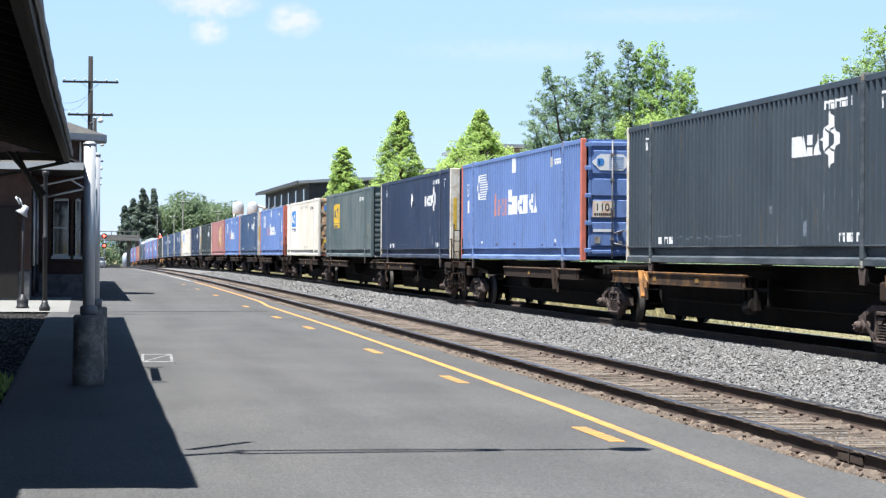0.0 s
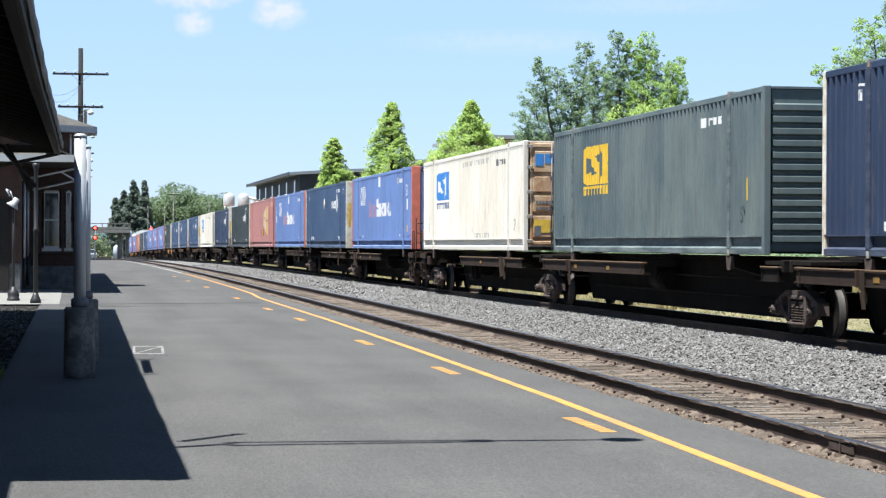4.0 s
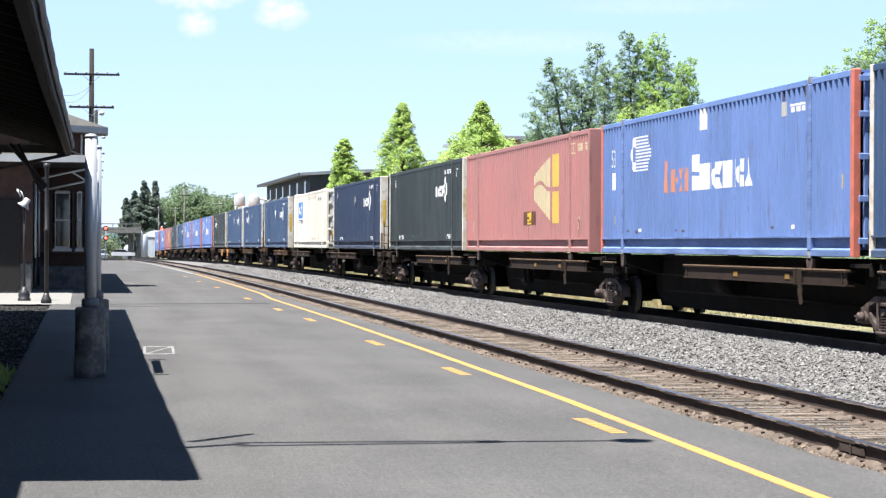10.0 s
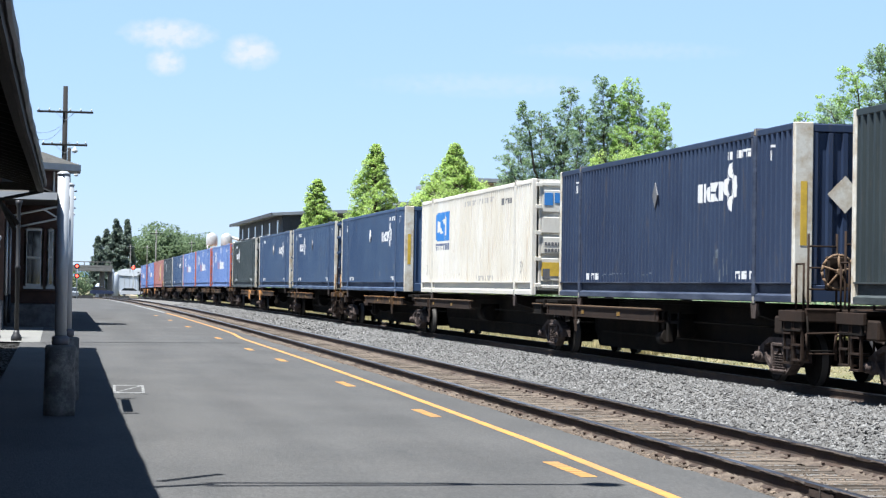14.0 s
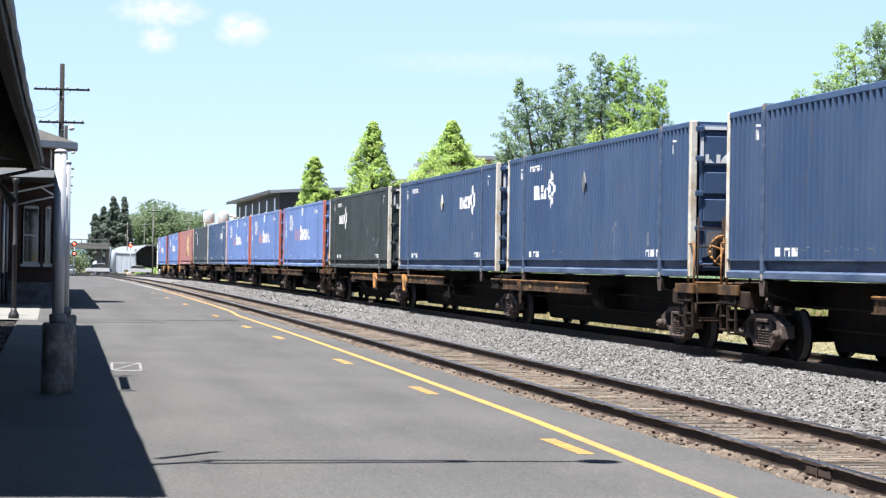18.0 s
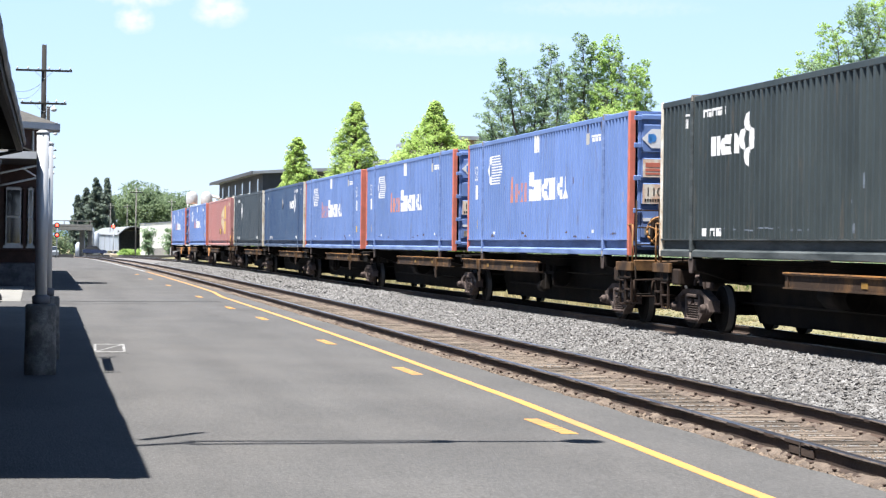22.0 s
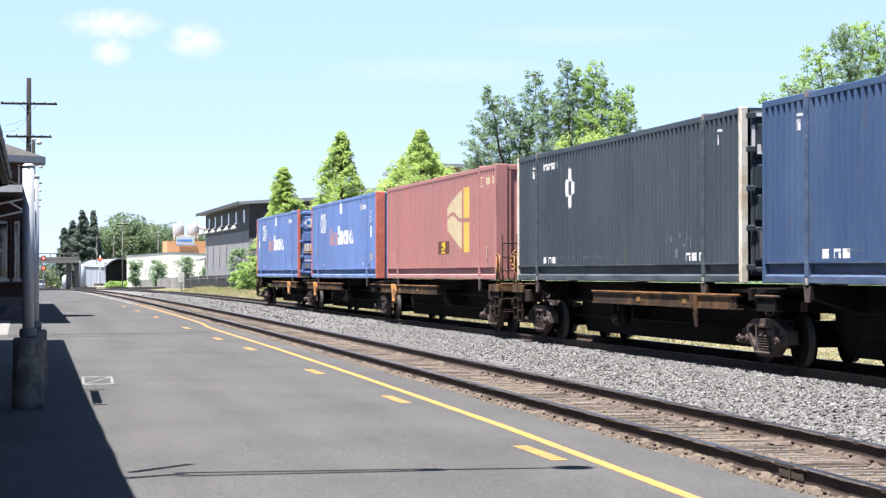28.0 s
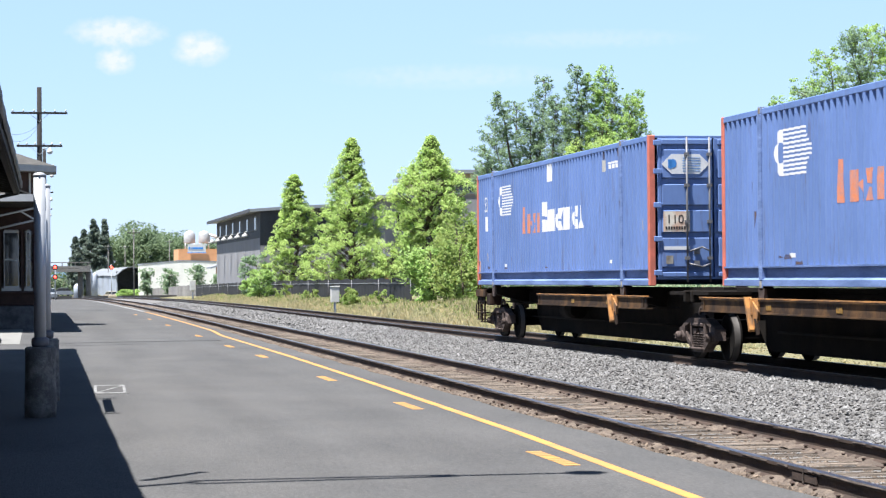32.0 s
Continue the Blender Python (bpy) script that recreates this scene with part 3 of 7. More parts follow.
def box_paint(name):
    """Faded paint with streaks running down and rust freckles."""
    m = mat("paint_" + name, PAINT[name], 0.55, 0, 0.1, 0.9, 22, 0.05, WORN[name], 0.55, (0.6, 0.6, 0.25), 0.35, rand=0.08)
    n, l = m.node_tree.nodes, m.node_tree.links
    co, mp, tex, ramp, mix = (n.new("ShaderNode" + k) for k in ("TexCoord", "Mapping", "TexNoise", "MapRange", "Mix"))
    mp.inputs["Scale"].default_value = (9, 9, 0.4) if name == "white" else (5, 5, 0.5)
    tex.inputs["Scale"].default_value, tex.inputs["Detail"].default_value, tex.inputs["Roughness"].default_value = 1.6, 8, 0.75
    l.new(co.outputs["Object"], mp.inputs[0]), l.new(mp.outputs[0], tex.inputs[0]), l.new(tex.outputs[0], ramp.inputs[0])
    ramp.inputs[1].default_value, ramp.inputs[2].default_value = (0.55, 0.85) if name == "white" else (0.56, 0.8)
    mix.data_type = "RGBA"
    mix.inputs["B"].default_value = (0.3, 0.17, 0.09, 1) if name == "white" else (0.12, 0.06, 0.04, 1) if name == "brown" else (0.09, 0.075, 0.06, 1)
    hs = n["Principled BSDF"].inputs["Base Color"].links[0].from_socket
    l.new(hs, mix.inputs["A"]), l.new(ramp.outputs[0], mix.inputs["Factor"])
    l.new(mix.outputs["Result"], n["Principled BSDF"].inputs["Base Color"])
    return m


BOX_PAINT = {k: box_paint(k) for k in PAINT}
RAIL_PAINT = {k: mat("dusty_rail_" + k, tuple(c * 0.9 + 0.03 for c in WORN[k]), 0.7, 0, 0.3, 1.4, 20, 0.1, tuple(c * 0.75 for c in PAINT[k]), 0.5, (1, 0.5, 3)) for k in PAINT}
POST_WHITE = mat("chipped_white", (0.58, 0.56, 0.5), 0.6, 0, 0.2, 4, 30, 0.1, (0.4, 0.33, 0.24), 0.4)
POST_RED = mat("red_orange_paint", (0.54, 0.145, 0.1), 0.6, 0, 0.2, 3, 30, 0.05, (0.4, 0.12, 0.08), 0.5)
LETTER_WHITE = mat("white_lettering", (0.62, 0.62, 0.62), 0.6, 0, 0.1, 3, 30, 0, (0.55, 0.56, 0.58), 0.4)
LETTER_ORANGE = mat("orange_lettering", (0.55, 0.19, 0.09), 0.6, 0, 0.2, 5, 30, 0, (0.36, 0.2, 0.19), 0.45)
LETTER_GOLD = mat("gold_emblem", (0.55, 0.38, 0.08), 0.6, 0, 0.1, 3, 30, 0)
LETTER_CREAM = mat("cream_emblem", (0.5, 0.42, 0.27), 0.6, 0, 0.1, 3, 30, 0)
LETTER_BLUE = mat("blue_lettering", (0.04, 0.2, 0.52), 0.6, 0, 0.1, 3, 30, 0)
LETTER_YELLOW = mat("yellow_lettering", (0.62, 0.4, 0.03), 0.6, 0, 0.1, 3, 30, 0)
FADED_ORANGE = mat("faded_orange_lettering", (0.52, 0.19, 0.11), 0.6, 0, 0.2, 3, 30, 0, (0.3, 0.19, 0.26), 0.6)
DULL_BLUE = mat("dull_blue_lettering", (0.12, 0.15, 0.24), 0.6, 0, 0.2, 3, 30, 0)
FAINT_GREY = mat("faded_grey_lettering", (0.4, 0.39, 0.37), 0.7, 0, 0.2, 3, 30, 0)
DARK_SLATE = mat("dark_slate_lettering", (0.03, 0.04, 0.045), 0.7, 0, 0.2, 3, 30, 0)
SCUFF = mat("dark_scuff", (0.05, 0.065, 0.14), 0.85, 0, 0.4, 6, 40, 0, (0.09, 0.06, 0.05), 0.5)
PALE_SCUFF = mat("pale_scratch", (0.13, 0.16, 0.2), 0.8, 0, 0.4, 6, 40, 0)
RUST_STREAK = mat("brown_rust_streak", (0.32, 0.2, 0.12), 0.9, 0, 0.4, 6, 40, 0, (0.2, 0.1, 0.05), 0.5)
BROWN_STREAK = mat("dark_worn_streak", (0.19, 0.08, 0.065), 0.9, 0, 0.4, 6, 40, 0)
TAN_DOOR = mat("rust_stained_door", (0.5, 0.37, 0.24), 0.8, 0, 0.3, 2.5, 22, 0.1, (0.34, 0.19, 0.1), 0.5)
PLATE_CREAM = mat("cream_notice", (0.62, 0.58, 0.5), 0.7, 0, 0.15, 5, 30, 0, (0.5, 0.3, 0.2), 0.35)
DARK_PLATE = mat("dark_brown_panel", (0.11, 0.045, 0.032), 0.6, 0, 0.2, 5, 30, 0)
STICKER = mat("yellow_sticker", (0.6, 0.4, 0.05), 0.6, 0, 0.2, 5, 30, 0)
ROD = mat("galvanised_rod", (0.16, 0.16, 0.17), 0.6, 0.3, 0.2, 5, 30, 0)
GASKET = mat("black_gasket", (0.015, 0.015, 0.016), 0.8)

CASTING = mat("worn_corner_casting", (0.3, 0.29, 0.26), 0.7, 0, 0.3, 5, 30, 0.1, (0.15, 0.12, 0.09), 0.5)
BOXES = {}


def corrugated(length, y0, z0, z1, side):
    """A side wall of upright trapezoid folds. Its outer face looks along -x."""
    bm = bmesh.new()
    pitch, deep = 0.25, 0.052
    n = int(length / pitch)
    pitch = length / n
    xs = []
    for i in range(n):
        a = y0 + i * pitch
        xs += [(a, 0), (a + pitch * 0.36, 0), (a + pitch * 0.5, deep), (a + pitch * 0.86, deep)]
    xs.append((y0 + length, 0))
    lo = [bm.verts.new((side * (-WIDTH / 2 + d), y, z0)) for y, d in xs]
    hi = [bm.verts.new((side * (-WIDTH / 2 + d), y, z1)) for y, d in xs]
    for i in range(len(xs) - 1):
        bm.faces.new((lo[i], lo[i + 1], hi[i + 1], hi[i]))
    return bm


def rods_and_hinges(door, y, x0, x1):
    """Locking rods, cross bars and keepers on one door leaf."""
    for x in (x0 + 0.56, x1 - 0.1):
        bm = tube(bmesh.new(), (x, y - 0.085, 0.06), (x, y - 0.085, HEIGHT - 0.04), 0.02, n=8)
        for z in (0.5, 1.2, 1.9, 2.5):
            box(bm, x - 0.045, x + 0.045, y - 0.11, y - 0.042, z, z + 0.06)
        part("locking_rod", bm, ROD, door)
    for z, d in ((0.66, 0.08), (0.42, -0.06)):
        bm = tube(bmesh.new(), (x0 + 0.6, y - 0.09, z), (x0 + 0.85, y - 0.1, z + d), 0.02, n=6)
        tube(bm, (x0 + 0.85, y - 0.1, z + d), (x0 + 1.02, y - 0.09, z), 0.016, n=6)
        box(bm, x0 + 0.7, x0 + 0.8, y - 0.1, y - 0.04, z - 0.05, z + 0.06)
        part("latch_handle", bm, ROD, door)


def container(kind, posts, door_near, m, label, wide=False, word_at=-10.95, index=0, group="containers on the train"):
    """A 53-foot box. posts: material of the end posts at the far and near end."""
    paint = BOX_PAINT[kind]
    root = thing("container", m, label, "shipping container", group)
    far_post, near_post = posts
    L = LENGTH
    key = (kind,)
    if key not in BOXES:
        d = {}
        for s in (1, -1):
            d["side", s] = mesh_of(corrugated(L - 0.24, -L + 0.12, 0.32, HEIGHT - 0.1, s), "side_wall", paint)
            bm = bmesh.new()
            a, b = sorted((s * (-WIDTH / 2 - 0.004), s * (-WIDTH / 2 + 0.12)))
            box(bm, a, b, -L + 0.1, -0.1, HEIGHT - 0.115, HEIGHT - 0.005, 0.012)
            d["top", s] = mesh_of(bm, "top_rail", paint)
            bm = bmesh.new()
            # deep bottom rail with an outward lip
            o = -WIDTH / 2
            prism(bm, [(s * (o - 0.012), 0.335), (s * (o - 0.012), 0.31), (s * (o + 0.055), 0.3), (s * (o + 0.055), 0.15), (s * (o - 0.012), 0.11),
                       (s * (o - 0.012), 0.015), (s * (o + 0.1), 0.0), (s * (o + 0.1), 0.33)], 1, -L + 0.1, -0.1)
            d["bottom", s] = mesh_of(bm, "bottom_rail", RAIL_PAINT[kind])
        bm = box(bmesh.new(), -WIDTH / 2 + 0.06, WIDTH / 2 - 0.06, -L + 0.06, -0.06, HEIGHT - 0.05, HEIGHT - 0.01)
        box(bm, -WIDTH / 2 + 0.06, WIDTH / 2 - 0.06, -L + 0.06, -0.06, 0.12, 0.16)
        d["roof"] = mesh_of(bm, "roof", paint)
        bm = bmesh.new()
        for z in (0.0, HEIGHT - 0.12):
            box(bm, -0.1, 0.1, -0.07, 0.07, z - (0.03 if z < 1 else -0.02), z + (0.1 if z < 1 else 0.15), 0.012, 1)
        box(bm, -0.105, 0.055, -0.075, 0.075, 0.1, HEIGHT - 0.1, 0.01)
        d["mid"] = mesh_of(bm, "support_post", RAIL_PAINT[kind], CASTING)
        BOXES[key] = d
    d = BOXES[key]
    for s in (1, -1):
        part("side_wall", d["side", s], None, root)
        part("top_rail", d["top", s], None, root)
        part("bottom_rail", d["bottom", s], None, root)
        for y in (-1.98, -L + 1.98):
            ob = part("support_post", d["mid"], None, root, m=pose(s * (-WIDTH / 2 + 0.08), y, 0, 0, 0, 0 if s > 0 else 180))
    part("roof", d["roof"], None, root)
    for near, pm in ((False, far_post), (True, near_post)):
        deep = 0.3 if near and pm and not door_near and (pm is POST_RED or wide) else 0.3 if near and kind == "brown" else 0.12
        for s in (1, -1):
            a, b = sorted((s * (-WIDTH / 2 - 0.01), s * (-WIDTH / 2 + deep)))
            lo, hi = (-L, -L + 0.13) if near else (-0.13, 0.0)
            post = part("corner_post", box(bmesh.new(), a, b, lo, hi, 0.0, HEIGHT, 0.015), pm or paint, root)
            if near and wide and s > 0:
                part("sticker", box(bmesh.new(), a + 0.1, b - 0.1, lo - 0.006, lo - 0.001, 0.92, 1.95), STICKER, post, "yellow warning sticker")
    # near end: doors or a ribbed front wall
    y = -L + 0.02
    if door_near:
        for s in (-1, 1):
            x0, x1 = (-WIDTH / 2 + 0.17, -0.012) if s < 0 else (0.012, WIDTH / 2 - 0.17)
            leaf = TAN_DOOR if index == 5 else paint
            door = part("door", box(bmesh.new(), x0, x1, y + 0.03, y + 0.06, 0.14, HEIGHT - 0.06, 0.01), leaf, root)
            for z0, z1 in ((0.17, 0.26), (0.36, 0.92), (1.03, 1.45), (1.55, 1.95), (2.07, 2.62), (2.72, 2.82)):
                part("panel", box(bmesh.new(), x0 + 0.07, x1 - 0.03, y - 0.04, y + 0.028, z0, z1, 0.012), leaf, door)
            part("door_edge", box(bmesh.new(), *((x0, x0 + 0.065) if s < 0 else (x1 - 0.065, x1)), y - 0.035, y + 0.028, 0.15, HEIGHT - 0.1, 0.01), leaf, door)
            for z in (0.2, 0.85, 1.5, 2.15, 2.7):
                xh = x0 if s < 0 else x1
                part("hinge", box(bmesh.new(), xh - 0.1, xh + 0.06, y - 0.075, y - 0.042, z, z + 0.1, 0.01), leaf if index != 5 else CASTING, door)
            rods_and_hinges(door, y, x0, x1)
            if s < 0 and kind in ("navy", "green_black", "slate"):
                for k, (a, w) in enumerate(((0.1, 0.17), (0.31, 0.21), (0.56, 0.2), (0.79, 0.15))):
                    bm = bmesh.new()
                    prism(bm, [(x0 + a, 2.12), (x0 + a + w * 0.35, 2.12), (x0 + a + w * 0.35, 2.28), (x0 + a, 2.28)], 1, y - 0.05, y - 0.041)
                    prism(bm, [(x0 + a + w * 0.36, 2.12), (x0 + a + w, 2.12), (x0 + a + w * (0.9 if k % 2 else 0.6), 2.28 if k % 2 else 2.17), (x0 + a + w * 0.5, 2.2)], 1, y - 0.05, y - 0.041)
                    part("white_block", bm, LETTER_WHITE, door)
                part("white_plate", box(bmesh.new(), x0 + 0.08, x0 + 0.5, y - 0.05, y - 0.041, 2.74, 2.8), LETTER_WHITE, door)
                part("white_plate", box(bmesh.new(), x0 + 0.0, x0 + 0.06, y - 0.045, y - 0.036, 2.2, 2.6), LETTER_WHITE, door)
                part("notice_plate", box(bmesh.new(), x0 + 0.14, x0 + 0.46, y - 0.05, y - 0.041, 0.4, 0.86), ROD, door)
        if kind == "blue":
            plate = part("notice_plate", box(bmesh.new(), -1.03, -0.5, y - 0.05, y - 0.042, 1.04, 1.43), PLATE_CREAM, root, "cream notice plate with a height")
            part("lettering", letters("110", 0.24, BLACK_PAINT), None, plate, m=Matrix(((1, 0, 0, -0.8), (0, 0, -1, y - 0.054), (0, 1, 0, 1.2), (0, 0, 0, 1))))
            bm = bmesh.new()
            for k in range(9):
                box(bm, -0.99 + k * 0.052, -0.955 + k * 0.052, y - 0.054, y - 0.051, 1.08, 1.14)
            tagged(part("lettering_bars", bm, BLACK_PAINT, plate), kind="stuff")
            emblem = part("white_emblem", prism(bmesh.new(), [(-1.06, 2.34), (-0.86, 2.15), (-0.3, 2.15), (-0.1, 2.34), (-0.3, 2.53), (-0.86, 2.53)], 1, y - 0.05, y - 0.042), LETTER_WHITE, root)
            bm = prism(bmesh.new(), [(-0.93, 2.27), (-0.86, 2.24), (-0.86, 2.43), (-0.93, 2.43)], 1, y - 0.054, y - 0.051)
            prism(bm, [(-0.83 + 0.075 * math.cos(a), 2.35 + 0.09 * math.sin(a)) for a in [math.pi / 4 * k for k in range(8)]], 1, y - 0.054, y - 0.051)
            for k in range(6):
                box(bm, -0.64, -0.28, y - 0.054, y - 0.051, 2.2 + k * 0.05, 2.212 + k * 0.05)
            part("blue_mark", bm, LETTER_BLUE, emblem)
            part("small_marking", box(bmesh.new(), -1.02, -0.5, y - 0.05, y - 0.042, 0.69, 0.755), LETTER_WHITE, root)
            part("small_plate", box(bmesh.new(), -0.98, -0.84, y - 0.05, y - 0.042, 0.42, 0.58), CASTING, root)
            if index in (8, 17):
                part("warning_plate", box(bmesh.new(), -1.03, -0.5, y - 0.05, y - 0.042, 1.57, 1.93), PLATE_CREAM, root, "cream warning plate with red bars")
                bm = bmesh.new()
                for z0, h in ((1.62, 0.04), (1.69, 0.05), (1.77, 0.09)):
                    box(bm, -0.98, -0.55, y - 0.054, y - 0.051, z0, z0 + h)
                part("red_bars", bm, POST_RED, root)
        elif kind == "white":
            bm = bmesh.new()
            for k, (a, b) in enumerate(((-1.0, -0.78), (-0.74, -0.5), (-0.46, -0.2))):
                box(bm, a, b, y - 0.05, y - 0.042, 2.24 if k != 1 else 2.3, 2.55)
            part("blue_mark", bm, LETTER_BLUE, root)
            bm = bmesh.new()
            for k in range(6):
                box(bm, -0.98 + k * 0.085, -0.92 + k * 0.085, y - 0.05, y - 0.042, 1.24, 1.32), box(bm, -0.98 + k * 0.085, -0.92 + k * 0.085, y - 0.05, y - 0.042, 1.08, 1.16)
            tagged(part("lettering_bars", bm, ROD, root), kind="stuff")
            part("notice_plate", box(bmesh.new(), -1.05, -0.6, y - 0.05, y - 0.042, 0.48, 0.82), STICKER, root, "yellow notice plate")
            part("small_plate", box(bmesh.new(), -1.02, -0.84, y - 0.052, y - 0.05, 0.4, 0.66), ROD, root)
    else:
        if kind == "green_grey":
            rows = [(y + 0.11, 0.06), (y + 0.07, 0.06)]
            for i in range(12):
                z = 0.2 + i * 0.205
                rows += [(y + 0.07, z), (y, z + 0.03), (y, z + 0.12), (y + 0.07, z + 0.15)]
            rows += [(y + 0.07, HEIGHT - 0.06), (y + 0.11, HEIGHT - 0.06)]
            bm = prism(bmesh.new(), rows, 0, -WIDTH / 2 + 0.16, WIDTH / 2 - 0.16)
        else:
            a, n = -WIDTH / 2 + 0.16, 9
            w = (WIDTH - 0.32) / n
            rows = []
            for i in range(n):
                rows += [(a + i * w, y + 0.06), (a + (i + 0.5) * w, y + 0.06), (a + (i + 0.6) * w, y + 0.01), (a + (i + 0.9) * w, y + 0.01)]
            rows += [(a + n * w, y + 0.06), (a + n * w, y + 0.12), (a, y + 0.12)]
            bm = prism(bmesh.new(), rows, 2, 0.3, HEIGHT - 0.16)
            box(bm, a, -a, y + 0.01, y + 0.1, 0.02, 0.29, 0.012)
            box(bm, a, -a, y + 0.01, y + 0.1, HEIGHT - 0.15, HEIGHT - 0.02, 0.012)
        part("front_wall", bm, paint, root)
        if kind == "blue":
            hazard = part("hazard_strip", box(bmesh.new(), -WIDTH / 2 + 0.34, 0.6, y - 0.004, y + 0.008, HEIGHT - 0.14, HEIGHT - 0.03), BLACK_PAINT, root, "black and yellow striped edge")
            for i in range(6):
                b = -WIDTH / 2 + 0.38 + i * 0.24
                part("yellow_stripe", prism(bmesh.new(), [(b, HEIGHT - 0.135), (b + 0.1, HEIGHT - 0.135), (b + 0.17, HEIGHT - 0.035), (b + 0.07, HEIGHT - 0.035)], 1, y - 0.007, y - 0.005), LETTER_YELLOW, hazard)
        if kind in ("navy", "ink", "slate"):
            bm = prism(bmesh.new(), [(-0.75, 1.75), (-0.45, 1.45), (-0.15, 1.75), (-0.45, 2.05)], 1, y - 0.012, y - 0.006)
            part("placard", bm, LETTER_WHITE if index == 13 else POST_WHITE, root, "diamond placard")
    bm = box(bmesh.new(), -WIDTH / 2 + 0.16, WIDTH / 2 - 0.16, -0.1, -0.04, 0.05, HEIGHT - 0.05)
    part("end_wall", bm, paint, root)
    markings(kind, root, word_at, index, door_near)
    return root


XF = -WIDTH / 2 - 0.006


PITCH = (LENGTH - 0.24) / int((LENGTH - 0.24) / 0.25)


def folds(ya, yb):
    """The breaks of the corrugation between two places along the side, with their depths."""
    y0 = -LENGTH + 0.12
    out = []
    for i in range(int((ya - y0) / PITCH) - 1, int((yb - y0) / PITCH) + 2):
        a = y0 + i * PITCH
        out += [(a, 0.0), (a + PITCH * 0.36, 0.0), (a + PITCH * 0.5, 0.052), (a + PITCH * 0.86, 0.052)]
    return out


def clip(poly, at, side):
    """The part of an outline on one side of a place along the side."""
    out = []
    for (y0, z0), (y1, z1) in zip(poly, poly[1:] + poly[:1]):
        in0, in1 = side * (y0 - at) >= 0, side * (y1 - at) >= 0
        if in0:
            out.append((y0, z0))
        if in0 != in1:
            k = (at - y0) / (y1 - y0)
            out.append((at, z0 + (z1 - z0) * k))
    return out


def film(bm, outline, lift=0.003):
    """Paint that follows the folds of the side wall."""
    outline = [tuple(p) for p in outline]
    rows = folds(min(p[0] for p in outline), max(p[0] for p in outline))
    for (ya, da), (yb, db) in zip(rows, rows[1:]):
        poly = clip(clip(outline, ya, 1), yb, -1)
        if len(poly) < 3 or max(p[0] for p in poly) - min(p[0] for p in poly) < 1e-4:
            continue
        bm.faces.new([bm.verts.new((-WIDTH / 2 - lift + da + (db - da) * (y - ya) / (yb - ya), y, z)) for y, z in poly])
    return bm


def flat(bm, y0, y1, z0, z1, lean=0.0):
    return film(bm, [(y0, z0), (y1, z0), (y1 + lean, z1), (y0 + lean, z1)])


def word(root, name, material, y0, z0, h, widths, gap, cap=1.0):
    """A word as plain slanted blocks and wedges, read from far to near."""
    y = y0
    for i, w in enumerate(widths):
        top = h * (cap if i == 0 else 1.0)
        n, f = y - w, y
        shapes = ([[(n, 0), (f, 0), (f, 1), (n, 1)]], [[(n, 0), (f, 0), (f - 0.3 * w, 1), (n + 0.3 * w, 1)]],
                  [[(n, 0), (f, 0), (f - 0.1 * w, 0.42), (n + 0.12 * w, 0.4)], [(n + 0.1 * w, 0.5), (f - 0.05 * w, 0.54), (f, 1), (n, 1)]],
                  [[(f - 0.4 * w, 0), (f, 0), (f, 1), (f - 0.4 * w, 1)], [(n, 0), (n + 0.3 * w, 0), (f - 0.4 * w, 0.55), (n + 0.1 * w, 1)]])[(i * 7 + len(widths)) % 4]
        bm = bmesh.new()
        for shape in shapes:
            film(bm, [(p, z0 + top * q) for p, q in shape])
        part(name, bm, material, root)
        y -= w + gap
    return y


def text_mesh(words, size, material):
    """Letters as a flat mesh, upright in x and y."""
    curve = bpy.data.curves.new("lettering", "FONT")
    curve.body, curve.size, curve.align_x = words, size, "CENTER"
    ob = new("lettering", curve)
    me = bpy.data.meshes.new_from_object(ob)
    bpy.data.objects.remove(ob)
    me.materials.clear()
    me.materials.append(material)
    return me


def on_side(root, name, me, y, z, out=0.006, squeeze=1.0):
    """Sets lettering on the side wall, centred at y with its foot at z."""
    m = Matrix(((0, 0, -1, -WIDTH / 2 - out), (-squeeze, 0, 0, y), (0, 1, 0, z), (0, 0, 0, 1)))
    return tagged(part(name, me, None, root, m=m), kind="stuff")


LETTERS = {}


def letters(words, size, material):
    key = (words, size, material.name)
    if key not in LETTERS:
        LETTERS[key] = text_mesh(words, size, material)
    return LETTERS[key]


def patch(root, name, material, y0, y1, z0, z1, label=""):
    return part(name, flat(bmesh.new(), min(y0, y1), max(y0, y1), z0, z1), material, root, label)


def pinwheel(bm, c, z, lift=0.003):
    """Four kites round an open middle, joined by slivers."""
    for poly in ([(0, 0.46), (0.16, 0.27), (0, 0.13), (-0.16, 0.27)], [(0, -0.46), (0.16, -0.27), (0, -0.13), (-0.16, -0.27)],
                 [(0.46, 0.02), (0.23, 0.21), (0.12, 0.0), (0.23, -0.19)], [(-0.42, 0.0), (-0.21, 0.2), (-0.12, 0.0), (-0.21, -0.2)],
                 [(0.04, 0.13), (0.17, 0.25), (0.21, 0.2), (0.11, 0.03)], [(-0.04, 0.13), (-0.17, 0.25), (-0.2, 0.2), (-0.11, 0.03)],
                 [(0.04, -0.13), (0.17, -0.25), (0.21, -0.2), (0.11, -0.03)], [(-0.04, -0.13), (-0.17, -0.25), (-0.2, -0.2), (-0.11, -0.03)]):
        film(bm, [(c + a, z + b) for a, b in poly], lift)
    return bm


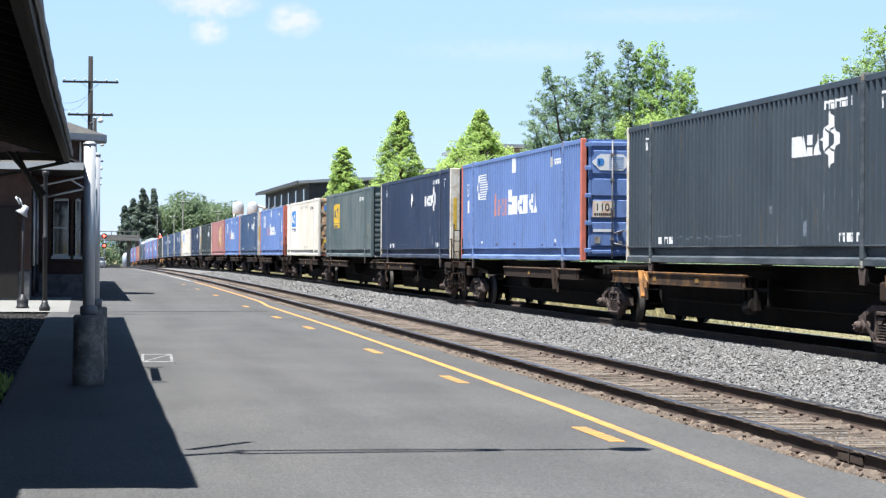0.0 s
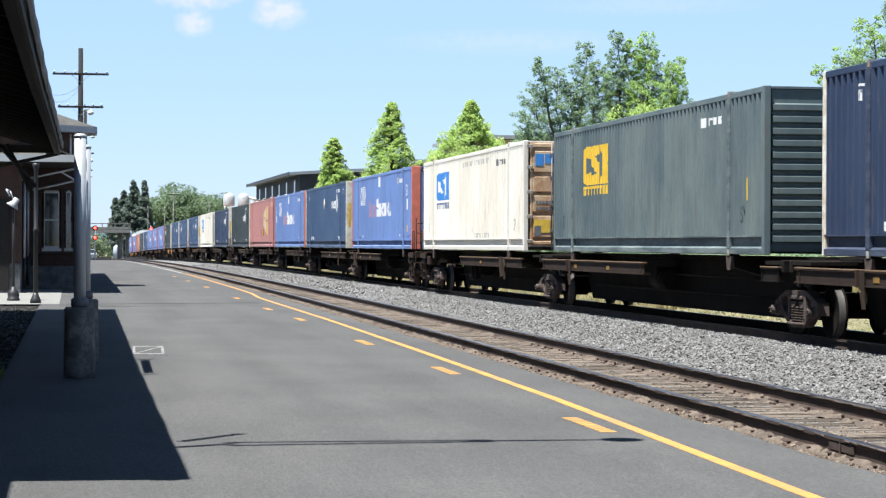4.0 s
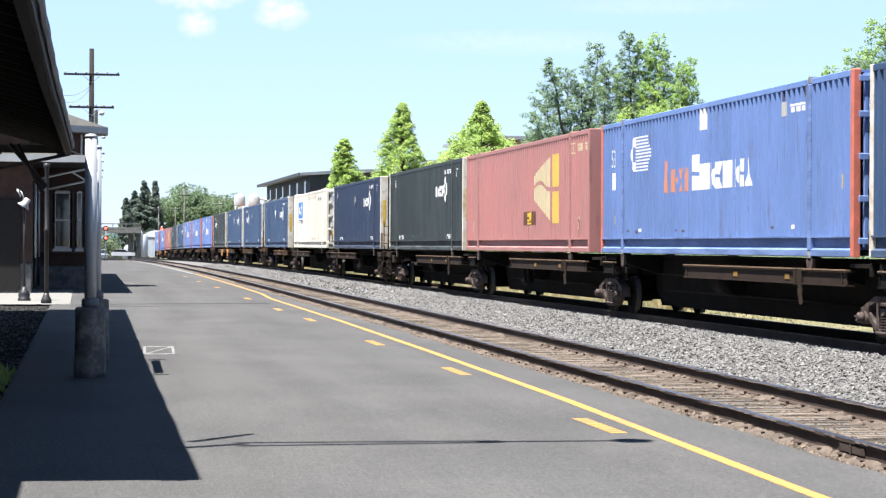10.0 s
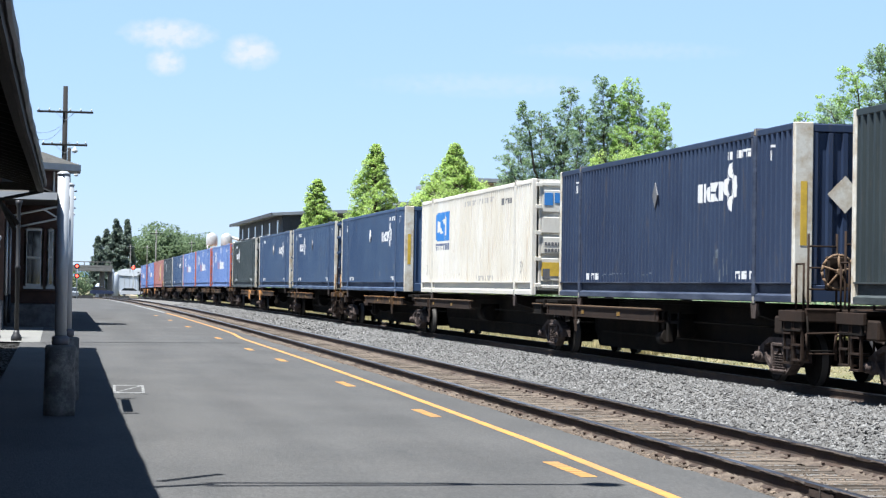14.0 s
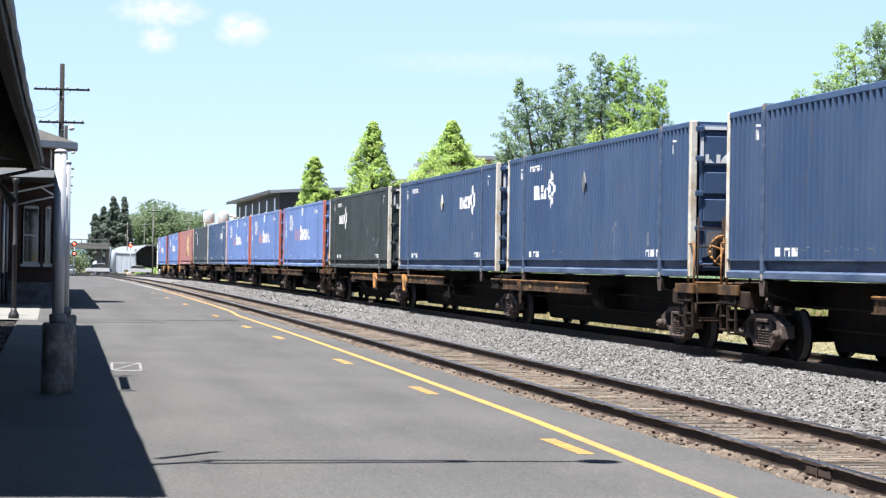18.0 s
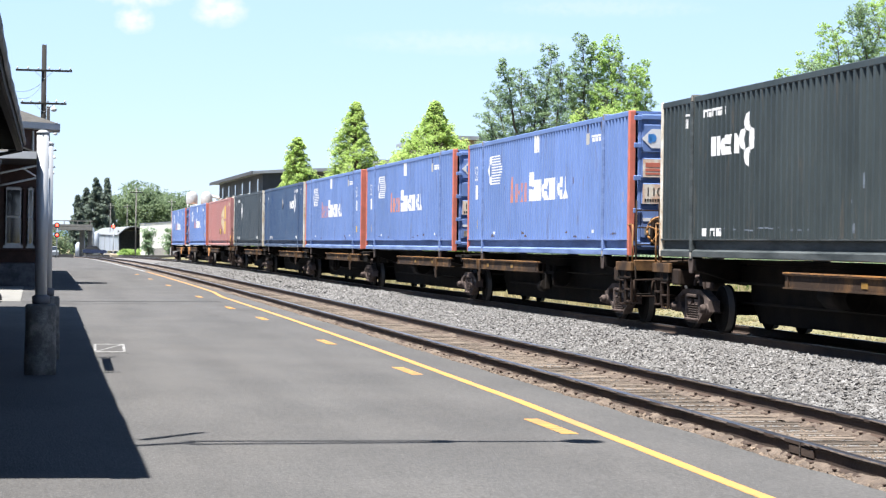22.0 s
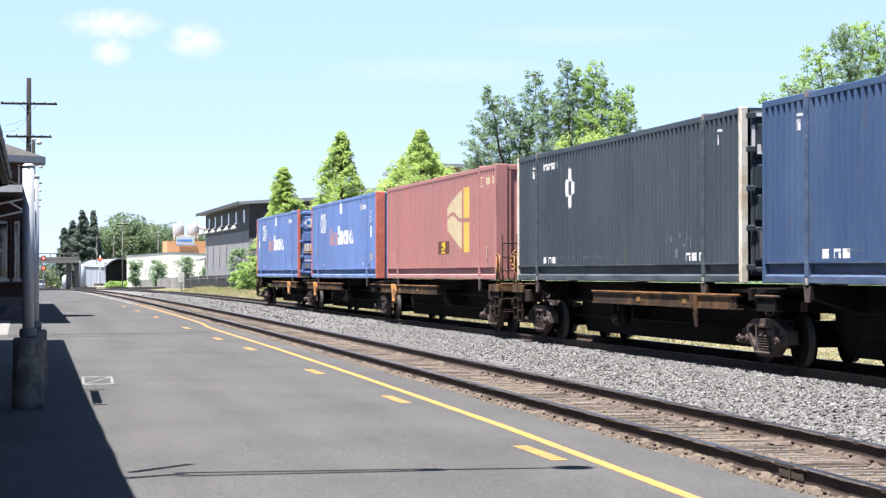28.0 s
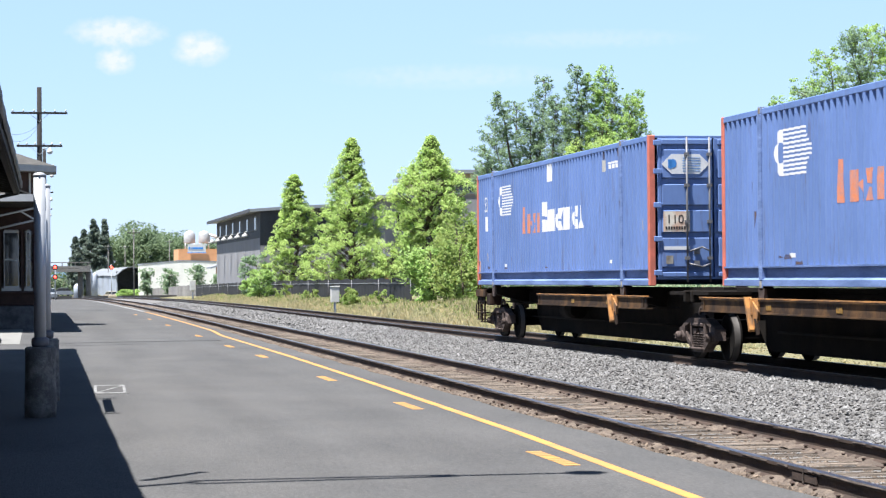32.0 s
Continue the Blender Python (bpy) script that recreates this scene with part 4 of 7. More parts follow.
def small_block(bm, y, z0, z1, w=0.26):
    """One unreadable sign: an upright bar with two short arms."""
    flat(bm, y - w * 0.35, y, z0, z1)
    flat(bm, y - w, y - w * 0.35, z1 - (z1 - z0) * 0.3, z1)
    flat(bm, y - w, y - w * 0.65, z0, z0 + (z1 - z0) * 0.6)


# boxes whose side carries a diamond placard, and its paint
PLACARDS = {3: "w", 7: "t", 11: "g", 13: "w", 14: "g", 15: "t", 20: "g"}


def markings(kind, root, word_at, index, door_near):
    rng = random.Random(900 + index)
    if kind == "blue":
        word(root, "orange_block", FADED_ORANGE if index in (2, 6, 17, 19) else LETTER_ORANGE, -5.3, 1.24, 0.46, (0.34, 0.24, 0.3, 0.26, 0.32), 0.085, 1.4)
        word(root, "white_block", LETTER_WHITE, -7.28, 1.24, 0.5, (0.5, 0.28, 0.34, 0.34, 0.36, 0.3, 0.36, 0.38, 0.26, 0.3), 0.035, 1.38)
        bm = bmesh.new()
        for k in range(11):
            z = 1.75 + k * 0.07
            u = (k - 5) / 5.5
            flat(bm, -3.35 - 0.85 * math.sqrt(max(0.05, 1 - 0.55 * u * u)), -3.0 - 0.06 * abs(u), z, z + 0.036)
        globe = tagged(part("globe_emblem", bm, LETTER_WHITE, root), kind="stuff")
        bm = film(bmesh.new(), [(-2.98, 2.5)] + [(-3.0 + 0.36 * math.cos(a), 2.12 + 0.38 * math.sin(a)) for a in [math.pi / 2 - math.pi * k / 10 for k in range(1, 10)]] + [(-2.98, 1.74)], 0.005)
        part("globe_face", bm, LETTER_WHITE, globe)
        bm = film(bmesh.new(), [(-2.9 + 0.07 * math.cos(a), 2.12 + 0.17 * math.sin(a)) for a in [2 * math.pi * k / 10 for k in range(10)]], 0.007)
        part("globe_mark", bm, BOX_PAINT["blue"], globe)
        patch(root, "white_panel", LETTER_WHITE, -7.85, -8.28, 2.38, 2.78)
        patch(root, "grey_plate", FAINT_GREY, -12.72, -13.0, 2.36, 2.6)
        end = -1.16 if door_near else -14.98
        on_side(root, "lettering", letters("53", 0.56, LETTER_WHITE), end, 1.9, squeeze=0.7)
        patch(root, "white_panel", LETTER_WHITE, end + 0.17, end - 0.19, 1.4, 1.78)
        patch(root, "sticker", LETTER_YELLOW, end - 0.02, end - 0.17, 0.62, 0.84, "yellow warning sticker")
        patch(root, "sticker", STICKER, -15.55, -15.68, 1.08, 1.3, "faded yellow sticker")
        bm = bmesh.new()
        for k in range(3):
            small_block(bm, -13.08 - k * 0.27, 2.4, 2.54, 0.2)
        for y in (-3.3, -13.25):
            flat(bm, y - 0.14, y, 0.46, 0.53)
        tagged(part("small_lettering", bm, LETTER_WHITE, root), kind="stuff")
        bm = bmesh.new()
        for k in range(7):
            y, z, w, h = rng.uniform(-15.5, -1.0), rng.uniform(0.36, 0.5), rng.uniform(0.05, 0.4), rng.uniform(0.015, 0.045)
            film(bm, [(y, z - h), (y - w, z - h * 0.8), (y - w * 0.9, z + h * 0.4), (y - w * 0.3, z + h)], 0.0035)
        for k in range(6):
            y, z = rng.uniform(-15.8, -0.8), rng.uniform(0.6, 2.5)
            film(bm, [(y, z - rng.uniform(0.1, 0.3)), (y - 0.02, z - 0.05), (y - 0.02, z), (y, z)], 0.0035)
        for y in (-12.75, -13.9):
            flat(bm, y - 0.06, y, 2.62, 2.8)
        tagged(part("scuffing", bm, SCUFF, root, "dark scuffs and rust runs"), kind="stuff")
    elif kind in ("navy", "ink", "slate", "green_black"):
        y0 = word_at
        if index != 21:
            word(root, "white_block", LETTER_WHITE, y0, 1.78, 0.34, (0.3, 0.38, 0.36, 0.3), 0.04)
        bm = pinwheel(bmesh.new(), y0 - 1.9, 2.0)
        tagged(part("white_emblem", bm, LETTER_WHITE, root), kind="stuff")
        bm = bmesh.new()
        for base in (-2.6, -13.1):
            for k in range(3):
                small_block(bm, base - k * 0.4, 0.38, 0.52, 0.26)
        num = y0 - 1.65 if y0 < -8 and index != 15 else -2.6
        for k in range(6):
            small_block(bm, num - k * 0.2 - (0.1 if k > 1 else 0), 2.48, 2.62, 0.15)
        for y in (-1.5, -14.85):
            flat(bm, y - 0.2, y, 2.56, 2.6), flat(bm, y - 0.06, y - 0.01, 2.34, 2.51), flat(bm, y - 0.15, y - 0.09, 2.34, 2.51), flat(bm, y - 0.15, y - 0.01, 2.46, 2.51)
        tagged(part("small_lettering", bm, LETTER_WHITE, root), kind="stuff")
        if index in PLACARDS:
            bm = prism(bmesh.new(), [(-8.28, 2.03), (-8.1, 1.78), (-7.92, 2.03), (-8.1, 2.28)], 0, XF - 0.02, XF)
            part("placard", bm, {"w": LETTER_WHITE, "t": POST_WHITE, "g": ROD}[PLACARDS[index]], root, "diamond placard holder")
        bm = bmesh.new()
        for k in range(26):
            y, z = rng.uniform(-14.2, -9.5), rng.uniform(0.42, 1.3) * rng.uniform(0.6, 1.0)
            w, h = rng.uniform(0.02, 0.05), rng.uniform(0.04, 0.3)
            film(bm, [(y, z), (y - w, z), (y - w, z + h), (y, z + h * 0.8)], 0.003)
        for k in range(14):
            y, z = -3.5 - k * 0.33 + rng.uniform(-0.1, 0.1), 0.48 + rng.uniform(-0.03, 0.03)
            flat(bm, y - rng.uniform(0.06, 0.2), y, z, z + 0.025)
        tagged(part("scuffing", bm, PALE_SCUFF, root, "pale scratches in the paint"), kind="stuff")
    elif kind in ("white", "green_grey"):
        m = LETTER_BLUE if kind == "white" else LETTER_YELLOW
        y0, dz = (-2.5, 0.0) if kind == "white" else (-3.0, -0.05)
        for k, shapes in enumerate((([(0, 0.12), (0, 0.88), (-0.3, 1), (-0.3, 0)], [(-0.3, 0.72), (-0.3, 1), (-1, 1), (-1, 0.66)], [(-0.3, 0), (-0.3, 0.28), (-1, 0.34), (-1, 0)]),
                                    ([(0, 0.5), (0, 0.9), (-0.15, 1), (-1, 1), (-1, 0.78), (-0.4, 0.72)], [(0, 0.5), (-0.4, 0.72), (-1, 0.5), (-0.6, 0.28)], [(0, 0), (0, 0.24), (-0.6, 0.28), (-1, 0.5), (-1, 0.1), (-0.85, 0)]),
                                    ([(-0.25, 0.5), (-0.75, 0.5), (-1, 1), (0, 1)], [(-1, 0), (0, 0), (-0.25, 0.5), (-0.75, 0.5)]))):
            bm = bmesh.new()
            for shape in shapes:
                film(bm, [(y0 - k * 0.8 + 0.78 * p, 1.58 + dz + 0.88 * q) for p, q in shape])
            part("emblem_block", bm, m, root)
        bm = bmesh.new()
        for k in range(9):
            small_block(bm, y0 - 0.02 - k * 0.265, 1.3, 1.5, 0.2)
        tagged(part("small_lettering", bm, DULL_BLUE if kind == "white" else m, root), kind="stuff")
        bm = bmesh.new()
        if kind == "white":
            for k in range(12):
                small_block(bm, -7.2 - k * 0.36, 2.5, 2.64, 0.2)
            for k in range(8):
                small_block(bm, -9.0 - k * 0.32, 0.36, 0.5, 0.18)
            faint = tagged(part("faded_lettering", bm, FAINT_GREY, root), kind="stuff")
            bm = bmesh.new()
        flat(bm, -12.75, -12.4, 2.36, 2.54)
        for k in range(3):
            small_block(bm, -12.9 - k * 0.3, 2.38, 2.52, 0.22)
        tagged(part("small_marking", bm, ROD if kind == "white" else LETTER_WHITE, root), kind="stuff")
        for y in (-1.1, -14.95):
            on_side(root, "lettering", letters("5'", 0.42, ROD if kind == "white" else DARK_SLATE), y, 0.56, squeeze=0.8)
        if kind == "green_grey":
            patch(root, "sticker", LETTER_YELLOW, -15.1, -15.25, 0.95, 1.35, "yellow warning sticker")
        bm = bmesh.new()
        for k in range(60 if kind == "white" else 20):
            y = -LENGTH + 0.15 + PITCH * (rng.randrange(62) + 0.4)
            z, h = rng.choice((0.34, 0.34, 0.5, 1.2)) + rng.uniform(0, 0.25), rng.uniform(0.08, 0.6)
            film(bm, [(y, z), (y - rng.uniform(0.015, 0.05), z), (y - 0.02, z + h), (y - 0.005, z + h)], 0.0035)
        tagged(part("rust_staining", bm, RUST_STREAK, root, "brown rust streaks"), kind="stuff")
    elif kind == "brown":
        fold = [-9.95 - 0.243 * k for k in range(9)]
        top = [1.98, 2.06, 2.12, 2.18, 2.23, 2.28, 2.33, 2.38, 2.42]
        for k in range(8):
            a, b = fold[k] - 0.008, fold[k + 1] + 0.008
            hump = [1.66 + 0.13 * math.sin(math.pi * min(1, (j + 0.6) / 6.5)) - 0.02 * max(0, j - 4) for j in (k, k + 1)]
            base = [1.34 - 0.07 * j for j in (k, k + 1)]
            bm = film(bmesh.new(), [(a, hump[0] + 0.05), (b, hump[1] + 0.05), (b, top[k + 1]), (a, top[k])])
            film(bm, [(a, base[0]), (b, base[1]), (b, hump[1] - 0.05), (a, hump[0] - 0.05)])
            part("cream_emblem", bm, LETTER_CREAM, root)
        patch(root, "gold_emblem", LETTER_GOLD, -12.04, -12.78, 1.64, 2.46)
        patch(root, "gold_emblem", LETTER_GOLD, -12.04, -12.78, 0.72, 1.52)
        patch(root, "notice_plate", DARK_PLATE, -8.52, -10.2, 0.7, 1.06)
        bm = bmesh.new()
        for a, b, c, d in ((-9.06, -9.3, 0.92, 1.02), (-9.3, -9.62, 0.8, 1.04), (-9.1, -9.62, 0.8, 0.86), (-9.1, -9.62, 0.72, 0.77)):
            film(bm, [(b, c), (a, c), (a, d), (b, d)], 0.006)
        tagged(part("notice_marking", bm, LETTER_YELLOW, root), kind="stuff")
        bm = bmesh.new()
        for a, b, c, d in ((-14.05, -14.62, 2.38, 2.41), (-14.05, -14.62, 2.61, 2.64), (-14.05, -14.1, 2.41, 2.61), (-14.57, -14.62, 2.41, 2.61), (-14.18, -14.26, 2.44, 2.58), (-14.34, -14.5, 2.44, 2.58)):
            flat(bm, b, a, c, d)
        for k in range(3):
            small_block(bm, -14.85 - k * 0.36, 2.42, 2.6, 0.26)
        tagged(part("small_marking", bm, LETTER_CREAM, root), kind="stuff")
        for y in (-1.25, -15.1):
            on_side(root, "lettering", letters("5'", 0.42, LETTER_CREAM), y, 0.56, squeeze=0.8)
        bm = bmesh.new()
        for k in range(30 if index == 9 else 12):
            y = -LENGTH + 0.15 + PITCH * (rng.randrange(24, 62) + 0.4)
            z, h = rng.choice((0.34, 0.6, 1.0)) + rng.uniform(0, 0.3), rng.uniform(0.3, 1.6)
            film(bm, [(y, z), (y - rng.uniform(0.015, 0.04), z), (y - 0.02, min(z + h, 2.75)), (y - 0.005, min(z + h, 2.75))], 0.0035)
        tagged(part("rust_staining", bm, BROWN_STREAK, root, "dark worn streaks along the folds"), kind="stuff")


# ---- cars: articulated spine flats in sets ----
SET_ENDS = {2, 5, 10, 13, 16, 21, 24}      # after these boxes a coupler follows
WR = 0.419


def wheelset_mesh():
    bm = bmesh.new()
    tube(bm, (-1.05, 0, 0), (1.05, 0, 0), 0.08, n=10)
    for s in (-1, 1):
        n = 24
        prof = [(0.1, 0.06), (0.33, 0.05), (0.36, 0.07), (WR, 0.07), (WR + 0.004, -0.04), (WR + 0.028, -0.055), (WR + 0.02, -0.075), (0.36, -0.07), (0.33, -0.03), (0.1, -0.05)]
        rings = [[bm.verts.new((s * (0.753 + d), r * math.cos(2 * math.pi * i / n), r * math.sin(2 * math.pi * i / n))) for i in range(n)] for r, d in prof]
        for k in range(len(rings)):
            a, b = rings[k], rings[(k + 1) % len(rings)]
            for i in range(n):
                f = bm.faces.new((a[i], a[(i + 1) % n], b[(i + 1) % n], b[i]))
                f.material_index = 1 if k == 3 else 0
                f.smooth = True
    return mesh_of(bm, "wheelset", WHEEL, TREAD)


def side_frame_mesh():
    """A cast truck side frame: a broad arch with a spring window, two lightening holes and bearing ends."""
    bm = bmesh.new()

    def ring(outer, inner, a, b):
        n = len(outer)
        for i in range(n):
            j = (i + 1) % n
            prism(bm, [outer[i], outer[j], inner[j], inner[i]], 0, a, b)
    # top chord, drooping to the bearing ends, and the bottom chord that cradles the springs
    prism(bm, [(-1.02, 0.5), (-0.86, 0.58), (-0.48, 0.71), (0.48, 0.71), (0.86, 0.58), (1.02, 0.5), (1.02, 0.6), (0.84, 0.68), (0.5, 0.81), (-0.5, 0.81), (-0.84, 0.68), (-1.02, 0.6)], 0, -0.11, 0.07)
    prism(bm, [(-0.32, 0.1), (0.32, 0.1), (0.7, 0.36), (0.8, 0.5), (0.72, 0.52), (0.6, 0.4), (0.28, 0.2), (-0.28, 0.2), (-0.6, 0.4), (-0.72, 0.52), (-0.8, 0.5), (-0.7, 0.36)], 0, -0.11, 0.07)
    box(bm, -0.16, 0.1, -0.36, 0.36, 0.15, 0.2, 0.015)
    for s in (-1, 1):
        # columns beside the springs
        box(bm, -0.11, 0.07, s * 0.39 - 0.045, s * 0.39 + 0.045, 0.19, 0.73, 0.012)
        # jaw over the bearing, and the bearing with its end cap
        prism(bm, [(s * 0.74, 0.5), (s * 0.72, 0.66), (s * 1.04, 0.6), (s * 1.06, 0.36), (s * 1.0, 0.36), (s * 0.98, 0.53), (s * 0.8, 0.53)], 0, -0.12, 0.08)
        for xa, xb, ra, rb in ((-0.03, -0.15, 0.125, 0.12), (-0.15, -0.22, 0.1, 0.095), (-0.22, -0.245, 0.095, 0.05)):
            tube(bm, (xa, s * 0.89, 0.42), (xb, s * 0.89, 0.42), ra, rb, 14)
        for k in range(3):
            a = 2.1 * k + 0.4
            tube(bm, (-0.265, s * 0.89 + 0.05 * math.cos(a), 0.42 + 0.05 * math.sin(a)), (-0.225, s * 0.89 + 0.05 * math.cos(a), 0.42 + 0.05 * math.sin(a)), 0.016, n=6)
        # friction wedge above the springs
        prism(bm, [(s * 0.06, 0.6), (s * 0.33, 0.6), (s * 0.3, 0.5), (s * 0.12, 0.5)], 0, -0.1, 0.0)
    box(bm, -0.13, 0.1, -0.32, 0.32, 0.64, 0.71, 0.015)
    # roll of the brake-beam hanger on top
    ring([(0.02 + 0.2 * math.cos(a), 0.88 + 0.2 * math.sin(a)) for a in [math.pi * k / 6 for k in range(7)]],
         [(0.02 + 0.15 * math.cos(a), 0.88 + 0.15 * math.sin(a)) for a in [math.pi * k / 6 for k in range(7)]], -0.02, 0.03)
    for v in bm.verts:
        v.co.z = 0.42 + (v.co.z - 0.42) * 0.86
    return mesh_of(bm, "side_frame", CAST)


def spring_mesh():
    prof = []
    for k in range(6):
        z = 0.245 + k * 0.043
        prof += [(0.07, z), (0.105, z + 0.012), (0.105, z + 0.02), (0.07, z + 0.03)]
    return mesh_of(lathe(bmesh.new(), prof, 12), "spring", CAST)


WHEELSET, SIDE_FRAME, SPRINGS = wheelset_mesh(), side_frame_mesh(), spring_mesh()
bm = box(bmesh.new(), -1.05, 1.05, -0.2, 0.2, 0.5, 0.72, 0.03)
for s in (-1, 1):
    box(bm, -0.6, 0.6, s * 0.42 - 0.05, s * 0.42 + 0.05, 0.3, 0.42, 0.02)
    for x in (-0.72, 0.72):
        box(bm, x - 0.05, x + 0.05, s * 0.44 - 0.04, s * 0.44 + 0.04, 0.25, 0.52, 0.01)
BOLSTER = mesh_of(bm, "bolster", IRON)
WHEELSETS = {-1: [], 1: []}


def truck(car, y):
    t = part("truck", BOLSTER, None, car, "four-wheel truck of dusty cast steel", Matrix.Translation((0, y, 0)))
    for s in (-1, 1):
        w = part("wheelset", WHEELSET, None, t, m=Matrix.Translation((0, s * 0.89, WR)))
        WHEELSETS[s].append(w)
        part("side_frame", SIDE_FRAME, None, t, m=pose(s * 0.98, 0, 0, 0, 0, 0 if s < 0 else 180))
        for yy in (-0.22, 0.0, 0.22):
            part("spring", SPRINGS, None, t, m=Matrix.Translation((s * 1.0, yy, 0)))
    return t


def side_beam(car, y0, y1, s, material, edge):
    """A side sill near a car's end: an upright channel with a top flange."""
    o, i = s * -1.3, s * -1.18
    bm = bmesh.new()
    a, b = sorted((o, o + s * 0.02))
    z0, z1 = FLOOR - 0.45, FLOOR - 0.21
    box(bm, a, b, y0, y1, z0, z1)
    for z in (z0, z1 - 0.025):
        a, b = sorted((o - s * 0.03, i))
        box(bm, a, b, y0 - 0.02, y1 + 0.02, z, z + 0.025)
    for k in range(2):
        y = y0 + (y1 - y0) * (0.02 + 0.96 * k)
        a, b = sorted((o - s * 0.02, o))
        box(bm, a, b, y - 0.012, y + 0.012, z0, z1)
    beam = part("side_sill", bm, material, car)
    a, b = sorted((o - s * 0.034, o + s * 0.05))
    part("top_flange", box(bmesh.new(), a, b, y0 - 0.02, y1 + 0.02, z1, z1 + 0.02), edge, beam)
    if y1 - y0 > 3:
        for u in (0.3, 0.62):
            y = y0 + (y1 - y0) * u
            bm = box(bmesh.new(), *sorted((o - s * 0.008, o)), y, y + 0.24, FLOOR - 0.38, FLOOR - 0.29)
            part("reflector", bm, mat_reflector, beam, "faded yellow reflector")


mat_reflector = mat("yellow_reflector", (0.26, 0.14, 0.02), 0.6, 0, 0.3, 6, 40, 0, (0.12, 0.07, 0.02), 0.5)


def bracket(car, y, s, material, long=False):
    """A slanted strap that steadies the sill, with a drilled grey tail plate."""
    o = s * -1.335
    lo, hi = sorted((o, o + s * 0.03))
    bm = prism(bmesh.new(), [(y - 0.13, FLOOR - 0.2), (y + 0.13, FLOOR - 0.2), (y + 0.1, FLOOR - 0.46), (y - 0.06, FLOOR - 0.56), (y - 0.13, FLOOR - 0.56)], 0, lo, hi)
    prism(bm, [(y + 0.08, FLOOR - 0.2), (y + 0.14, FLOOR - 0.2), (y + 0.1, FLOOR - 0.46), (y + 0.05, FLOOR - 0.46)], 0, lo - 0.05, hi + 0.05)
    if long:
        prism(bm, [(y + 0.2, FLOOR - 0.17), (y + 0.3, FLOOR - 0.17), (y + 0.06, FLOOR - 0.74), (y - 0.14, FLOOR - 0.62), (y - 0.2, FLOOR - 0.4)], 0, lo - 0.03, lo - 0.001)
        prism(bm, [(y + 0.24, FLOOR - 0.17), (y + 0.3, FLOOR - 0.17), (y + 0.06, FLOOR - 0.74), (y + 0.0, FLOOR - 0.7)], 0, lo - 0.1, lo - 0.03)
    strap = part("bracket", bm, material, car)
    bm = prism(bmesh.new(), [(y - 0.16, FLOOR - 0.5), (y - 0.02, FLOOR - 0.5), (y - 0.12, FLOOR - 0.76), (y - 0.22, FLOOR - 0.76)], 0, lo - 0.012, lo - 0.001)
    prism(bm, [(y - 0.12, FLOOR - 0.52), (y - 0.06, FLOOR - 0.52), (y - 0.17, FLOOR - 0.78), (y - 0.22, FLOOR - 0.78)], 0, lo - 0.05, lo - 0.012)
    part("tail_plate", bm, RUST_PAINT, strap)


TAN_PAINT = mat("worn_tan_sill", (0.115, 0.062, 0.026), 0.85, 0, 0.5, 1.6, 20, 0.2, (0.03, 0.019, 0.013), 0.6, spec=0.2)
FAR_BEAM = {1, 3, 4, 6, 11, 12, 14, 15, 17, 22, 23}


